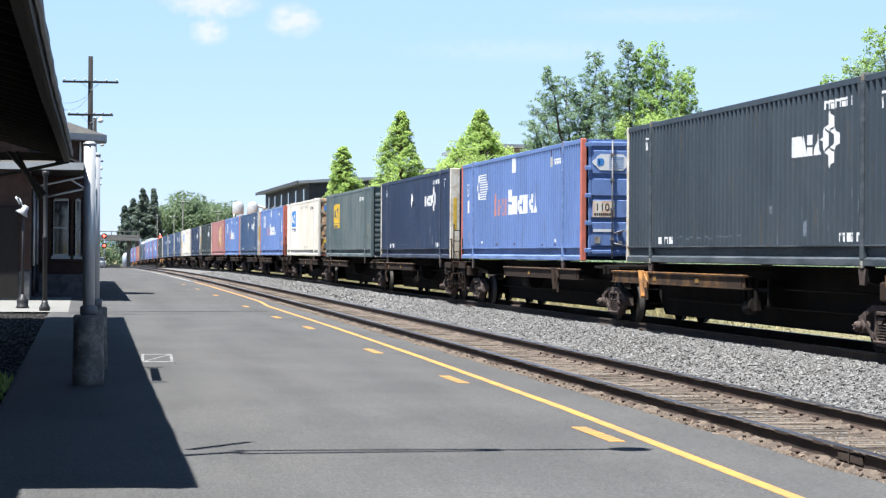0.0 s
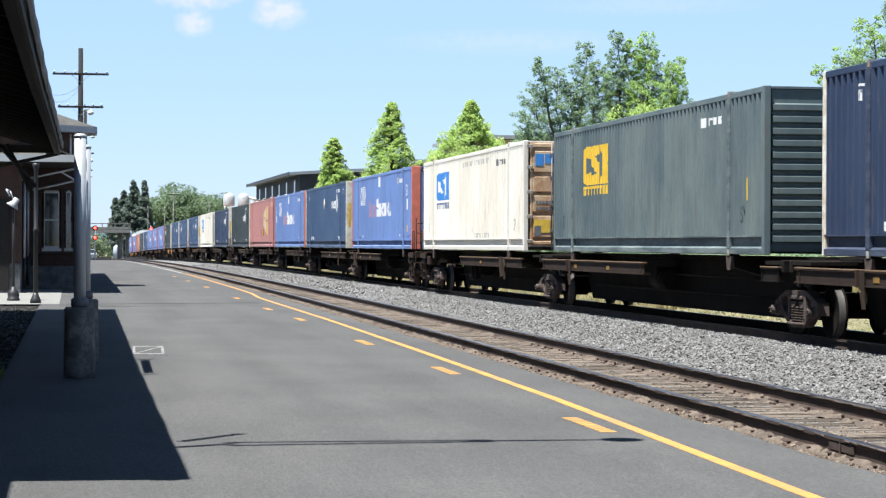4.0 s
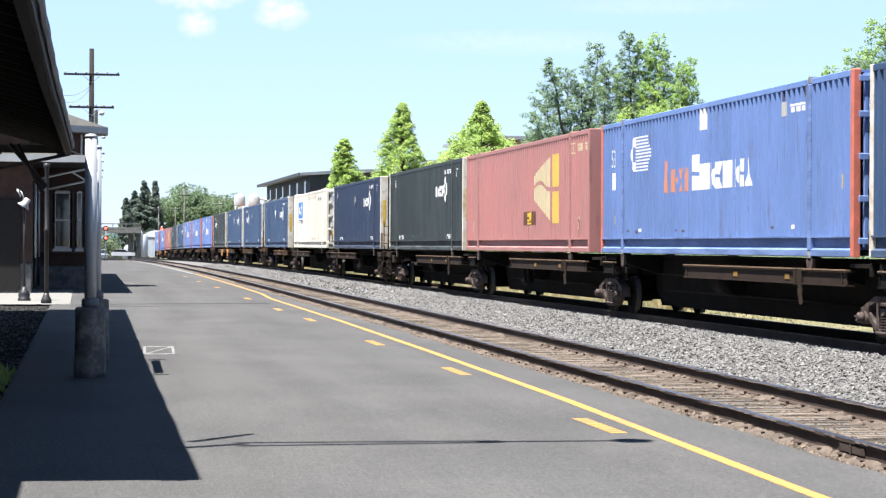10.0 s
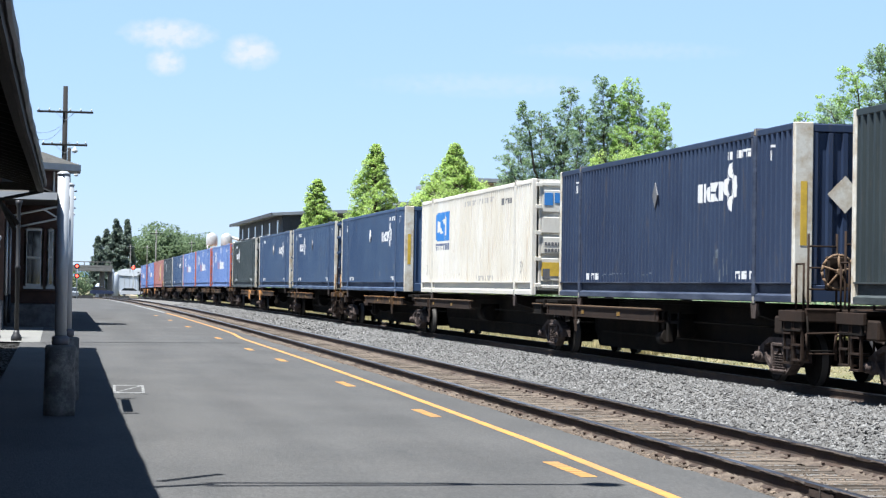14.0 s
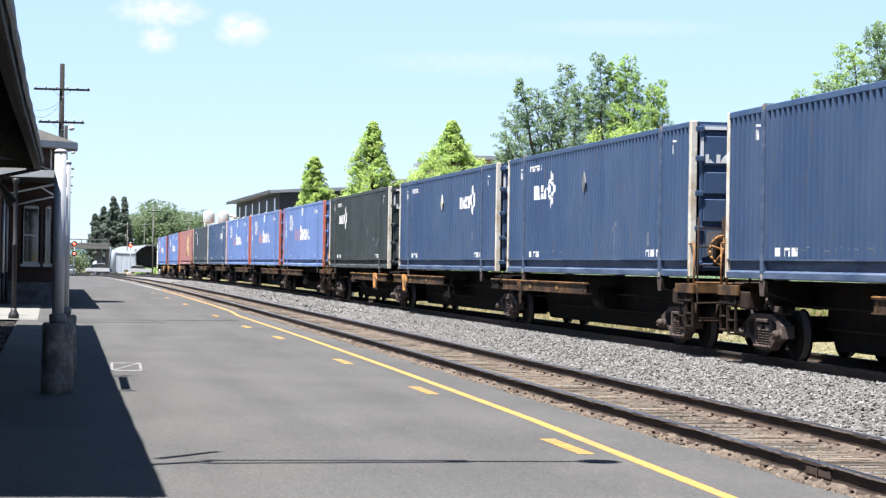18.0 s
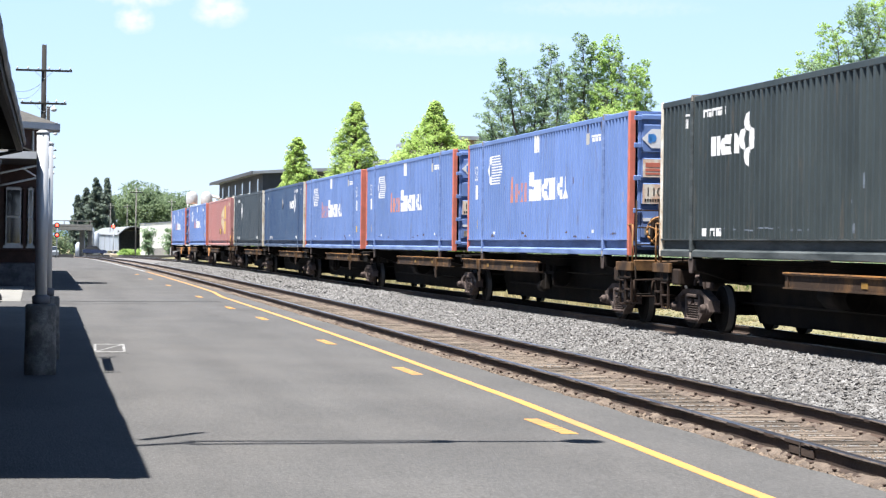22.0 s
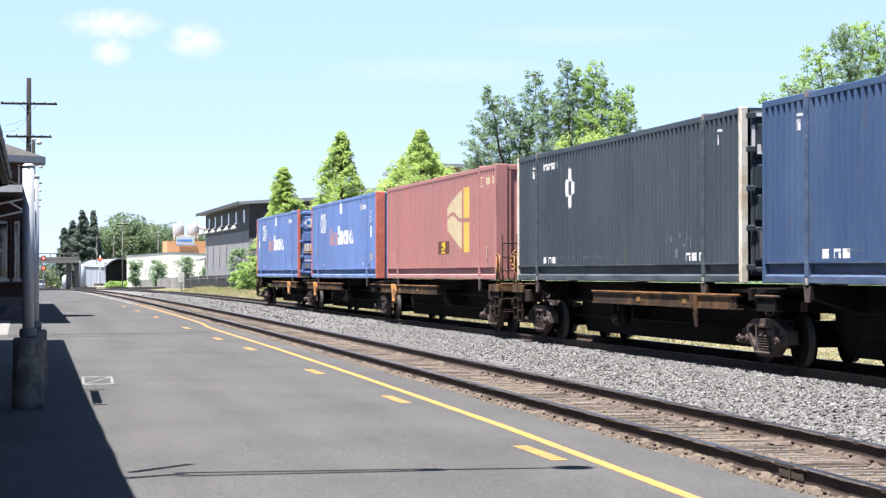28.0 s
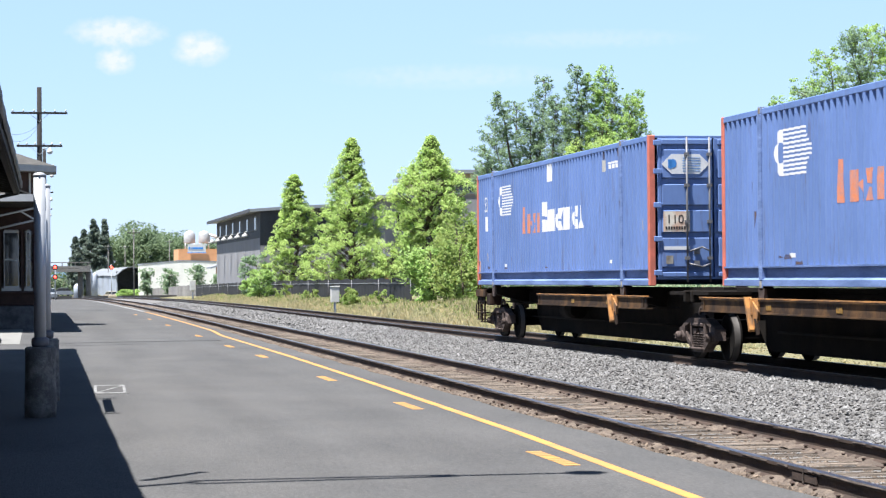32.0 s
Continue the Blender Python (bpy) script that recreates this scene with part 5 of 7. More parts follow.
def spine_car(index, j0, j1, near_coupled, far_coupled, m):
    """One unit, from joint j0 (near) to joint j1 (far), in metres from its box's far end."""
    rng = random.Random(index)
    car = thing("flat_car", m, "dark rusty articulated container flat car with tan end sills", "railway car", "cars of the train")
    lo, hi = j0 + (0.75 if near_coupled else 0.15), j1 - (0.75 if far_coupled else 0.15)
    bm = bmesh.new()
    deep0 = lo + 3.4 if near_coupled else j0 + 1.75
    deep1 = hi - 3.4 if far_coupled else j1 - 1.75
    prism(bm, [(-0.42, 0.98), (-0.42, 1.22), (0.42, 1.22), (0.42, 0.98), (0.34, 0.2), (-0.34, 0.2)], 1, deep0, deep1)
    for a, b in ((deep0, deep0 - 0.5), (deep1, deep1 + 0.5)):
        prism(bm, [(a, 0.2), (b, 0.62), (b, 1.0), (a, 1.0)], 0, -0.36, 0.36)
    prism(bm, [(-0.4, 0.86), (-0.4, 1.2), (0.4, 1.2), (0.4, 0.86)], 1, lo, hi)
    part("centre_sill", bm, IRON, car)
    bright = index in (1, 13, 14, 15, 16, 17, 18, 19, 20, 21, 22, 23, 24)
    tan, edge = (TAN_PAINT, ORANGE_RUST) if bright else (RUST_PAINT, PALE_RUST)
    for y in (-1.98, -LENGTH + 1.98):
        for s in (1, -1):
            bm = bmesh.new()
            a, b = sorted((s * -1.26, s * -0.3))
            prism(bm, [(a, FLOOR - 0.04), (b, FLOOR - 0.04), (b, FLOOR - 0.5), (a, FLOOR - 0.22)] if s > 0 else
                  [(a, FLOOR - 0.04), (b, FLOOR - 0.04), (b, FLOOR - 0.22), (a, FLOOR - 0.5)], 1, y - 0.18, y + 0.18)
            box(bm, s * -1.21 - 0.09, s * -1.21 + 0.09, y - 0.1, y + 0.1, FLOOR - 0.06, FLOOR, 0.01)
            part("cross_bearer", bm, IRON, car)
    for s in (1, -1):
        if index in FAR_BEAM:
            side_beam(car, -8.4, min(hi - 0.1, 1.2), s, tan, edge)
            side_beam(car, lo + 0.1, lo + 1.0, s, IRON, PALE_RUST)
        else:
            side_beam(car, max(lo + 0.1, -15.9), -6.9, s, tan, edge)
            side_beam(car, hi - 1.0, hi - 0.1, s, IRON, PALE_RUST)
        bracket(car, -1.78 if index in FAR_BEAM else -13.75, s, ORANGE_RUST if index >= 22 or index in (1, 15, 16) else TAN_PAINT if bright else RUST_PAINT, index >= 22 or index in (1, 2, 5, 6, 15, 16))
    for y, c in ((lo, near_coupled), (hi, far_coupled)):
        d = 1 if y == lo else -1
        bm = bmesh.new()
        box(bm, -1.25, 1.25, min(y, y + d * 1.0), max(y, y + d * 1.0), FLOOR - 0.16, FLOOR - 0.1)
        box(bm, -1.27, 1.27, min(y, y + d * 0.12), max(y, y + d * 0.12), FLOOR - 0.3, FLOOR - 0.08, 0.02)
        part("end_platform", bm, IRON if not c else tan, car)
        if c:
            bm = bmesh.new()
            box(bm, -0.12, 0.12, min(y - d * 0.5, y), max(y - d * 0.5, y), 0.72, 0.92, 0.02)
            box(bm, -0.19, 0.19, min(y - d * 0.72, y - d * 0.45), max(y - d * 0.72, y - d * 0.45), 0.68, 0.98, 0.04)
            part("coupler", bm, CAST, car)
            bm = bmesh.new()
            for x in (-1.22, -0.75):
                tube(bm, (x, y + d * 0.05, FLOOR - 0.9), (x, y + d * 0.05, FLOOR + 1.1), 0.02, n=6)
            for k in range(6):
                tube(bm, (-1.22, y + d * 0.05, FLOOR - 0.8 + k * 0.34), (-0.75, y + d * 0.05, FLOOR - 0.8 + k * 0.34), 0.016, n=6)
            part("ladder", bm, RUST_PAINT, car)
            bm = bmesh.new()
            tube(bm, (-1.25, y, FLOOR - 0.2), (-1.25, y - d * 0.12, FLOOR - 0.75), 0.015, n=6)
            tube(bm, (-1.25, y - d * 0.12, FLOOR - 0.75), (-0.8, y - d * 0.12, FLOOR - 0.75), 0.015, n=6)
            part("step_iron", bm, IRON, car)
            rail = ORANGE_RUST if bright else RUST_PAINT
            for y0, y1, top in ((y + d * 0.06, y + d * 0.4, 0.62),):
                bm = tube(bmesh.new(), (-1.29, y0, FLOOR - 0.2), (-1.29, y0, FLOOR + top), 0.018, n=6)
                tube(bm, (-1.29, y0, FLOOR + top), (-1.29, y1, FLOOR + top), 0.018, n=6), tube(bm, (-1.29, y1, FLOOR + top), (-1.29, y1, FLOOR - 0.2), 0.018, n=6)
                part("handrail", bm, rail, car)
            for y0, z in ((y + d * 0.1, 0.42), (y + d * 0.55, 0.36)):
                bm = bmesh.new()
                for yy in (y0, y0 + d * 0.36):
                    box(bm, -1.31, -1.27, yy - 0.02, yy + 0.02, z, FLOOR - 0.3)
                for k in range(3):
                    box(bm, -1.33, -1.15, min(y0, y0 + d * 0.36), max(y0, y0 + d * 0.36), z + k * 0.24, z + k * 0.24 + 0.03)
                part("step", bm, RUST_PAINT, car)
            part("equipment_box", box(bmesh.new(), -1.27, -0.95, min(y + d * 1.0, y + d * 1.5), max(y + d * 1.0, y + d * 1.5), 0.82, 1.12, 0.03), RUST_PAINT, car)
            part("end_sill_plate", box(bmesh.new(), -1.34, -1.28, min(y, y + d * 1.1), max(y, y + d * 1.1), FLOOR - 0.3, FLOOR - 0.12, 0.01), tan if bright else RUST_PAINT, car)
            bm = tube(bmesh.new(), (-1.3, y - d * 0.1, 0.86), (-0.15, y - d * 0.12, 0.9), 0.018, n=6)
            tube(bm, (-1.3, y - d * 0.1, 0.86), (-1.3, y - d * 0.16, 0.6), 0.018, n=6)
            part("uncoupling_rod", bm, RUST_PAINT, car)
            part("air_hose", tube(bmesh.new(), (-0.3, y - d * 0.3, 0.75), (-0.25, y - d * 0.75, 0.35), 0.03, n=6), BLACK_PAINT, car)
            bm = bmesh.new()
            for k in range(16):
                a, b = 2 * math.pi * k / 16, 2 * math.pi * (k + 1) / 16
                tube(bm, (0.27 * math.cos(a), 0.27 * math.sin(a), 0), (0.27 * math.cos(b), 0.27 * math.sin(b), 0), 0.022, n=6)
            for k in range(5):
                a = 2 * math.pi * k / 5 + 0.3
                tube(bm, (0, 0, 0.05), (0.27 * math.cos(a), 0.27 * math.sin(a), 0), 0.02, n=5)
            tube(bm, (0, 0, -0.02), (0, 0, 0.09), 0.05, n=8)
            part("hand_brake", bm, ORANGE_RUST if bright else PALE_RUST, car, "rusty spoked hand brake wheel", pose(-0.75, y - d * 0.02, FLOOR + 0.5, 90 * d, 0, 0))
            part("brake_housing", box(bmesh.new(), -0.9, -0.6, min(y + d * 0.02, y + d * 0.2), max(y + d * 0.02, y + d * 0.2), FLOOR + 0.2, FLOOR + 0.75, 0.03), RUST_PAINT, car)
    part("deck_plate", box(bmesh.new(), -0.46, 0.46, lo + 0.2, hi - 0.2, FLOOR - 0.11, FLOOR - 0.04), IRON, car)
    for y in (-1.98, -LENGTH + 1.98):
        for s in (1, -1):
            a, b = sorted((s * -1.3, s * -1.262))
            bm = prism(bmesh.new(), [(y - 0.16, FLOOR - 0.03), (y + 0.16, FLOOR - 0.03), (y + 0.1, FLOOR - 0.28), (y - 0.1, FLOOR - 0.28)], 0, a, b)
            part("bearer_end", bm, CAST, car)
    if index % 2:
        bm = box(bmesh.new(), -1.12, -1.06, -9.2, -7.7, 0.86, 0.92)
        for y in (-9.15, -8.2, -7.78):
            box(bm, -1.12, -1.06, y - 0.03, y + 0.03, 0.62, 1.1)
        tube(bm, (-1.1, -8.5, 0.62), (-1.1, -8.0, 0.56), 0.14, 0.13, 14), tube(bm, (-1.1, -8.0, 0.56), (-1.1, -7.85, 0.55), 0.07, n=10)
        box(bm, -1.16, -1.04, -8.62, -8.48, 0.5, 0.9, 0.02)
        part("brake_gear", bm, IRON, car)
    # brake rigging, reservoir and pipes under the frame
    bm = tube(bmesh.new(), (-0.75, -8.6, 0.78), (-0.75, -7.5, 0.78), 0.2, n=14)
    tube(bm, (-0.75, -7.5, 0.78), (-0.75, -7.1, 0.78), 0.1, n=10)
    box(bm, -0.95, -0.4, -8.1, -7.95, 0.78, 1.05)
    part("air_reservoir", bm, IRON, car)
    bm = bmesh.new()
    for z, x in ((0.55, -0.5), (0.9, -0.62)):
        tube(bm, (x, lo + 2.5, z), (x, hi - 2.5, z), 0.025, n=6)
    part("brake_pipe", bm, IRON, car)
    truck(car, lo + 1.75 if near_coupled else j0)
    if far_coupled:
        truck(car, hi - 1.75)
    return car


LABELS = {"ink": "dark navy corrugated container with white emblem, scuffed sides", "slate": "slate-grey corrugated steel container with white emblem, on a flat car", "blue": "bright blue corrugated container with orange and white lettering shapes",
          "navy": "navy blue corrugated container with white emblem and diamond placard", "green_grey": "grey-green corrugated container with yellow block emblem",
          "white": "stained off-white corrugated container with blue block emblem", "brown": "faded red-brown container with cream and gold emblem",
          "green_black": "dark green-black corrugated container with small white emblem"}
# end posts: far, near (w white, r red, o own paint)
POSTS = ["wo", "rr", "ww", "oo", "oo", "rr", "ww", "rr", "oo", "ww", "ww", "oo", "ww", "ww", "ww", "ww", "rr", "rr", "rr", "ow", "ww", "oo", "rr", "rr"]
DOORS = {2, 17, 18, 24, 5, 12, 8, 14, 15, 16, 20, 21}
# the shared truck beyond a box, in metres from that box's far end
JOINT = {1: 1.95, 3: 1.8, 4: 1.5, 6: 0.8, 7: -0.2, 8: -0.1, 9: -0.35, 17: 0.75, 22: 2.05, 23: 2.1}
TRAIN = []
for i, (end, kind) in enumerate(zip(ENDS, KINDS)):
    k = i + 1
    posts = [{"w": POST_WHITE, "r": POST_RED, "o": None}[c] for c in POSTS[i]]
    c = container(kind, posts, k in DOORS, Matrix(), LABELS[kind], k in (3, 7, 10, 11, 13), {1: -10.8, 14: -2.95, 16: -3.05, 21: -3.0}.get(k, -10.9), k)
    prev_end = ENDS[i - 1] if i else end - LENGTH - 1.8
    next_near = ENDS[i + 1] - LENGTH if i < 23 else end + 1.6
    j0 = prev_end + JOINT[k - 1] - end if k - 1 in JOINT else (prev_end + end - LENGTH) / 2 - end
    j1 = JOINT.get(k, (end + next_near) / 2 - end)
    car = spine_car(k, j0, j1, (k - 1) in SET_ENDS or k == 1, k in SET_ENDS, Matrix())
    TRAIN += [(car, end, 0.0), (c, end, FLOOR)]
# ---- the depot side ----
def cyl(a, b, r, r1=None, n=12):
    return tube(bmesh.new(), a, b, r, r1, n)


GUTTER_GREY = mat("worn_grey_gutter", (0.15, 0.145, 0.14), 0.7, 0, 0.3, 1.5, 30, 0.1, (0.08, 0.077, 0.073), 0.5, (3, 0.5, 3))
# station awning: deck on rafters with a fascia and gutter
awning = thing("station_awning", Matrix(), "dark timber station awning with weathered fascia over the platform", "awning")
A0, A1 = 15.65, 54.8
EAVE = [(A0, -0.088), (24.0, -0.085), (31.0, -0.08), (38.0, -0.045), (47.0, -0.012), (A1, 0.012)]


def eave(y):
    return float(np.interp(y, [r[0] for r in EAVE], [r[1] for r in EAVE]))


def along_eave(outline, a=A0, b=A1, wave=0.0):
    """A section of x and z carried along the slightly bowed edge of the awning."""
    bm = bmesh.new()
    ys = steps(a, b, 40)
    rings = [[bm.verts.new((x + eave(y) + wave * math.sin(y * 1.9), y, z + wave * math.sin(y * 1.3))) for x, z in outline] for y in ys]
    n = len(outline)
    for p, q in zip(rings, rings[1:]):
        for k in range(n):
            bm.faces.new((p[k], p[(k + 1) % n], q[(k + 1) % n], q[k]))
    bm.faces.new(rings[0]), bm.faces.new(rings[-1])
    return bm


part("roof_deck", along_eave([(-0.46, 3.98), (-0.46, 4.04), (-5.2, 5.35), (-5.2, 5.29)]), ROOF_TILE, awning)
part("fascia", along_eave([(-0.45, 3.76), (-0.404, 3.76), (-0.404, 4.02), (-0.45, 4.02)], A0 - 0.02, A1 + 0.02), FASCIA, awning)
part("gutter", along_eave([(-0.4, 3.9), (-0.37, 3.87), (-0.335, 3.9), (-0.33, 4.01), (-0.342, 4.01), (-0.345, 3.92), (-0.37, 3.89), (-0.4, 3.92)], wave=0.006), GUTTER_GREY, awning)
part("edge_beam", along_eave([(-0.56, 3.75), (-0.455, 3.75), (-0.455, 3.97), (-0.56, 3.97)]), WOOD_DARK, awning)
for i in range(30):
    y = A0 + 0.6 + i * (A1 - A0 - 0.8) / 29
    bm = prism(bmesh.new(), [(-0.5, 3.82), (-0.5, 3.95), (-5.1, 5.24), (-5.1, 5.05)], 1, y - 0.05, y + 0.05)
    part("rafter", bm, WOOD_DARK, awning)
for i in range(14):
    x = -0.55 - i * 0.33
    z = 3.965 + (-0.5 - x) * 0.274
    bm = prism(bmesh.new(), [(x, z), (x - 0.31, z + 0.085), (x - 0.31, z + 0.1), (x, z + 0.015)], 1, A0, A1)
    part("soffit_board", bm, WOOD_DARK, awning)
bm = cyl((-0.42, A1 - 0.05, 3.77), (-2.1, A1 - 0.05, 3.4), 0.045)
tube(bm, (-2.1, A1 - 0.05, 3.4), (-5.0, A1 - 0.05, 3.2), 0.045)
part("end_brace", bm, WOOD_DARK, awning)
bm = prism(bmesh.new(), [(-0.5, 3.78), (-5.1, 3.78), (-5.1, 3.98), (-0.5, 3.98)], 1, A1 - 0.16, A1 - 0.06)
part("end_beam", bm, WOOD_DARK, awning)
for y in (A1 - 1.2,):
    for k in (0, 1):
        bm = cyl((-0.98 - 0.1 * k, y, 2.9 - 0.15 * k), (-1.9 + 0.2 * k, y, 3.95), 0.05, n=8)
        part("strut", bm, WOOD_DARK, awning)


def iron_column(x, y, top, label):
    """A slim iron column on a flared foot."""
    r = thing("column", Matrix.Translation(bend(x, y, -0.15)), label, "column", "awning columns")
    part("shaft", lathe(bmesh.new(), [(0.062, 0.25), (0.06, 2.0), (0.075, 2.02), (0.075, 2.1), (0.058, 2.12), (0.055, top - 0.2), (0.09, top - 0.1), (0.1, top)], 14), BLACK_PAINT, r)
    part("foot", lathe(bmesh.new(), [(0.15, 0), (0.15, 0.1), (0.12, 0.17), (0.09, 0.22), (0.075, 0.3)], 16), BLACK_PAINT, r)


iron_column(-1.08, 60.6, 3.93, "slim black iron column under the awning")
# lamp standard with bulbous base
r = thing("lamp_standard", Matrix.Translation(bend(-1.76, 63.2, -0.15)), "black iron lamp standard with a bulbous base", "lamp")
part("base", lathe(bmesh.new(), [(0.19, 0), (0.19, 0.07), (0.16, 0.09), (0.17, 0.2), (0.15, 0.28), (0.09, 0.34), (0.06, 0.42)], 18), BLACK_PAINT, r)
part("pole", cyl((0, 0, 0.4), (0, 0, 2.95), 0.04, 0.032), BLACK_PAINT, r)
bm = cyl((0, 0, 2.95), (-0.1, -0.02, 3.2), 0.02)
tube(bm, (-0.1, -0.02, 3.2), (-0.22, -0.04, 3.25), 0.02), tube(bm, (-0.22, -0.04, 3.25), (-0.1, -0.05, 3.05), 0.02)
part("arm", bm, GALV, r)
part("shade", lathe(bmesh.new(), [(0.05, 0.32), (0.09, 0.3), (0.1, 0.16), (0.2, 0.04), (0.19, 0.03), (0.05, 0.14)], 16), GUTTER, r, "pale enamel lamp shade", pose(-0.06, -0.06, 2.72, 0, 32, 0))

# station building: long body, bay, canopy and turret
depot = thing("station_building", Matrix(), "brown brick station building with white windows and grey tiled roofs", "building")
bm = box(bmesh.new(), -14, -1.9, 72.6, 78.2, 0.75, 5.2)
box(bm, -14, -1.9, 78.2, 118, 0.75, 5.2)
part("wall", bm, BRICK, depot)
bm = box(bmesh.new(), -14.1, -1.82, 72.52, 118.1, -0.3, 0.76, 0.03)
part("plinth", bm, DARK_PLINTH, depot)
bay_window_holes = ((-1.14, -0.6), (-0.36, -0.17))
for a, b in ((-1.9, -1.14), (-0.6, -0.36), (-0.17, -0.06)):
    part("bay_pier", box(bmesh.new(), a, b, 78.0, 78.3, 0.6, 4.2), BRICK, depot)
for a, b in bay_window_holes:
    for c, d in ((0.6, 1.2), (3.3, 4.2)):
        part("bay_panel", box(bmesh.new(), a, b, 78.0, 78.3, c, d), BRICK, depot)
for c, d in ((0.6, 1.2), (3.3, 4.2)):
    part("bay_panel", box(bmesh.new(), -0.36, -0.06, 78.3, 90, c, d), BRICK, depot)
for y in (78.3, 81, 84, 87, 89.5):
    part("bay_pier", box(bmesh.new(), -0.36, -0.06, y, y + 0.5, 1.2, 3.3), BRICK, depot)
part("bay_wall", box(bmesh.new(), -1.9, -0.06, 90.0, 90.3, 0.6, 4.2), BRICK, depot)
bm = box(bmesh.new(), -1.8, 0.0, 77.9, 90.4, -0.3, 0.58, 0.04)
part("bay_plinth", bm, DARK_PLINTH, depot)
bm = box(bmesh.new(), -1.82, 0.02, 77.88, 90.42, 1.02, 1.1, 0.02)
part("sill_course", bm, BRICK, depot)


def sash_window(x0, x1, z0, z1, y, root):
    w = part("window", box(bmesh.new(), x0 - 0.08, x1 + 0.08, y - 0.05, y + 0.02, z0 - 0.1, z0), WHITE_PAINT, root, "white painted sash window")
    bm = bmesh.new()
    for a, b, c, d in ((x0 - 0.07, x0 + 0.03, z0, z1), (x1 - 0.03, x1 + 0.07, z0, z1), (x0 + 0.03, x1 - 0.03, z1 - 0.07, z1 + 0.05), (x0 + 0.03, x1 - 0.03, z0, z0 + 0.08),
                       (x0 + 0.03, x1 - 0.03, (z0 + z1) / 2 - 0.03, (z0 + z1) / 2 + 0.03)):
        box(bm, a, b, y - 0.02, y + 0.06, c, d)
    part("frame", bm, WHITE_PAINT, w)
    for a, b in ((z0, (z0 + z1) / 2), ((z0 + z1) / 2, z1)):
        part("pane", box(bmesh.new(), x0, x1, y + 0.05, y + 0.06, a, b), GLASS, w)


sash_window(-1.14, -0.6, 1.22, 3.28, 78.02, depot)
sash_window(-0.35, -0.18, 1.22, 3.28, 78.02, depot)
for y in (79.6, 82.6, 85.6, 88.4):
    w = part("window", box(bmesh.new(), -0.12, 0.0, y - 0.75, y + 0.75, 1.12, 1.2), WHITE_PAINT, depot, "white painted sash window")
    part("pane", box(bmesh.new(), -0.2, -0.19, y - 1.2, y + 1.2, 1.2, 3.3), GLASS, w)
# end wall window and pilasters seen past the awning
part("door", box(bmesh.new(), -3.1, -2.2, 72.46, 72.51, -0.14, 2.9, 0.01), WOOD_DARK, depot, "dark panelled door")
for y in (72.85, 77):
    part("pilaster", box(bmesh.new(), -1.9, -1.8, y - 0.25, y + 0.25, 0.76, 4.6), BRICK, depot)
part("door", box(bmesh.new(), -1.9, -1.79, 74.4, 75.6, -0.14, 2.9), WOOD_DARK, depot, "dark panelled door")
for x, y in ((-1.72, 73.3), (-1.7, 77.5)):
    bm = cyl((x, y, 0.9), (x, y, 3.5), 0.045)
    part("downspout", bm, GALV, depot, "pale grey downspout")
    part("downspout_boot", cyl((x, y, -0.1), (x, y, 0.92), 0.06), BLACK_PAINT, depot)
# canopy along the side
bm = prism(bmesh.new(), [(0.03, 4.36), (-1.9, 5.15), (-1.9, 5.1), (0.03, 4.3)], 1, 73.2, 118)
prism(bm, [(72.0, 4.36), (73.2, 4.36), (73.2, 4.9)], 0, -2.8, -1.0)
v = [bm.verts.new(c) for c in ((0.03, 72.0, 4.36), (0.03, 73.4, 4.36), (-1.9, 75.5, 5.15), (-6, 75.5, 5.15), (-6, 72.0, 4.36))]
bm.faces.new(v)
part("canopy_roof", bm, ROOF_TILE, depot)
bm = prism(bmesh.new(), [(0.03, 4.14), (0.08, 4.14), (0.1, 4.38), (0.03, 4.38)], 1, 71.95, 118)
box(bm, -6, 0.1, 71.9, 71.98, 4.14, 4.38)
part("canopy_gutter", bm, GUTTER, depot)
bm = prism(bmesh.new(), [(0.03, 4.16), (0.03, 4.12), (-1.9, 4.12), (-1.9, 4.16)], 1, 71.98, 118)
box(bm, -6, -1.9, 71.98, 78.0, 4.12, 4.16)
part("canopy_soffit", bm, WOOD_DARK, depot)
for y in (74.0, 84, 94, 104, 114):
    bm = cyl((-2.19, y, 3.5), (0.03, y, 4.0), 0.035, n=8)
    tube(bm, (-1.75, y + 1.2, 3.2), (-0.02, y + 1.2, 3.6), 0.035, n=8)
    tube(bm, (-0.5, y + 0.3, 3.87), (-0.02, y + 1.2, 3.6), 0.03, n=8)
    part("canopy_brace", bm, GALV, depot)
# turret over the bay
C = Vector((-1.72, 84.2))
oct8 = lambda r: [(C.x + r * math.cos(math.pi / 8 + math.pi / 4 * k), C.y + r * math.sin(math.pi / 8 + math.pi / 4 * k)) for k in range(8)]
part("turret_wall", prism(bmesh.new(), oct8(1.85), 2, 4.4, 5.7), BRICK, depot)
part("turret_gutter", prism(bmesh.new(), oct8(2.72), 2, 5.64, 5.88), GUTTER, depot)
bm = bmesh.new()
ring = [bm.verts.new((x, y, 5.885)) for x, y in oct8(2.66)]
apex = bm.verts.new((C.x, C.y, 6.75))
for k in range(8):
    bm.faces.new((ring[k], ring[(k + 1) % 8], apex))
part("turret_roof", bm, ROOF_TILE, depot)
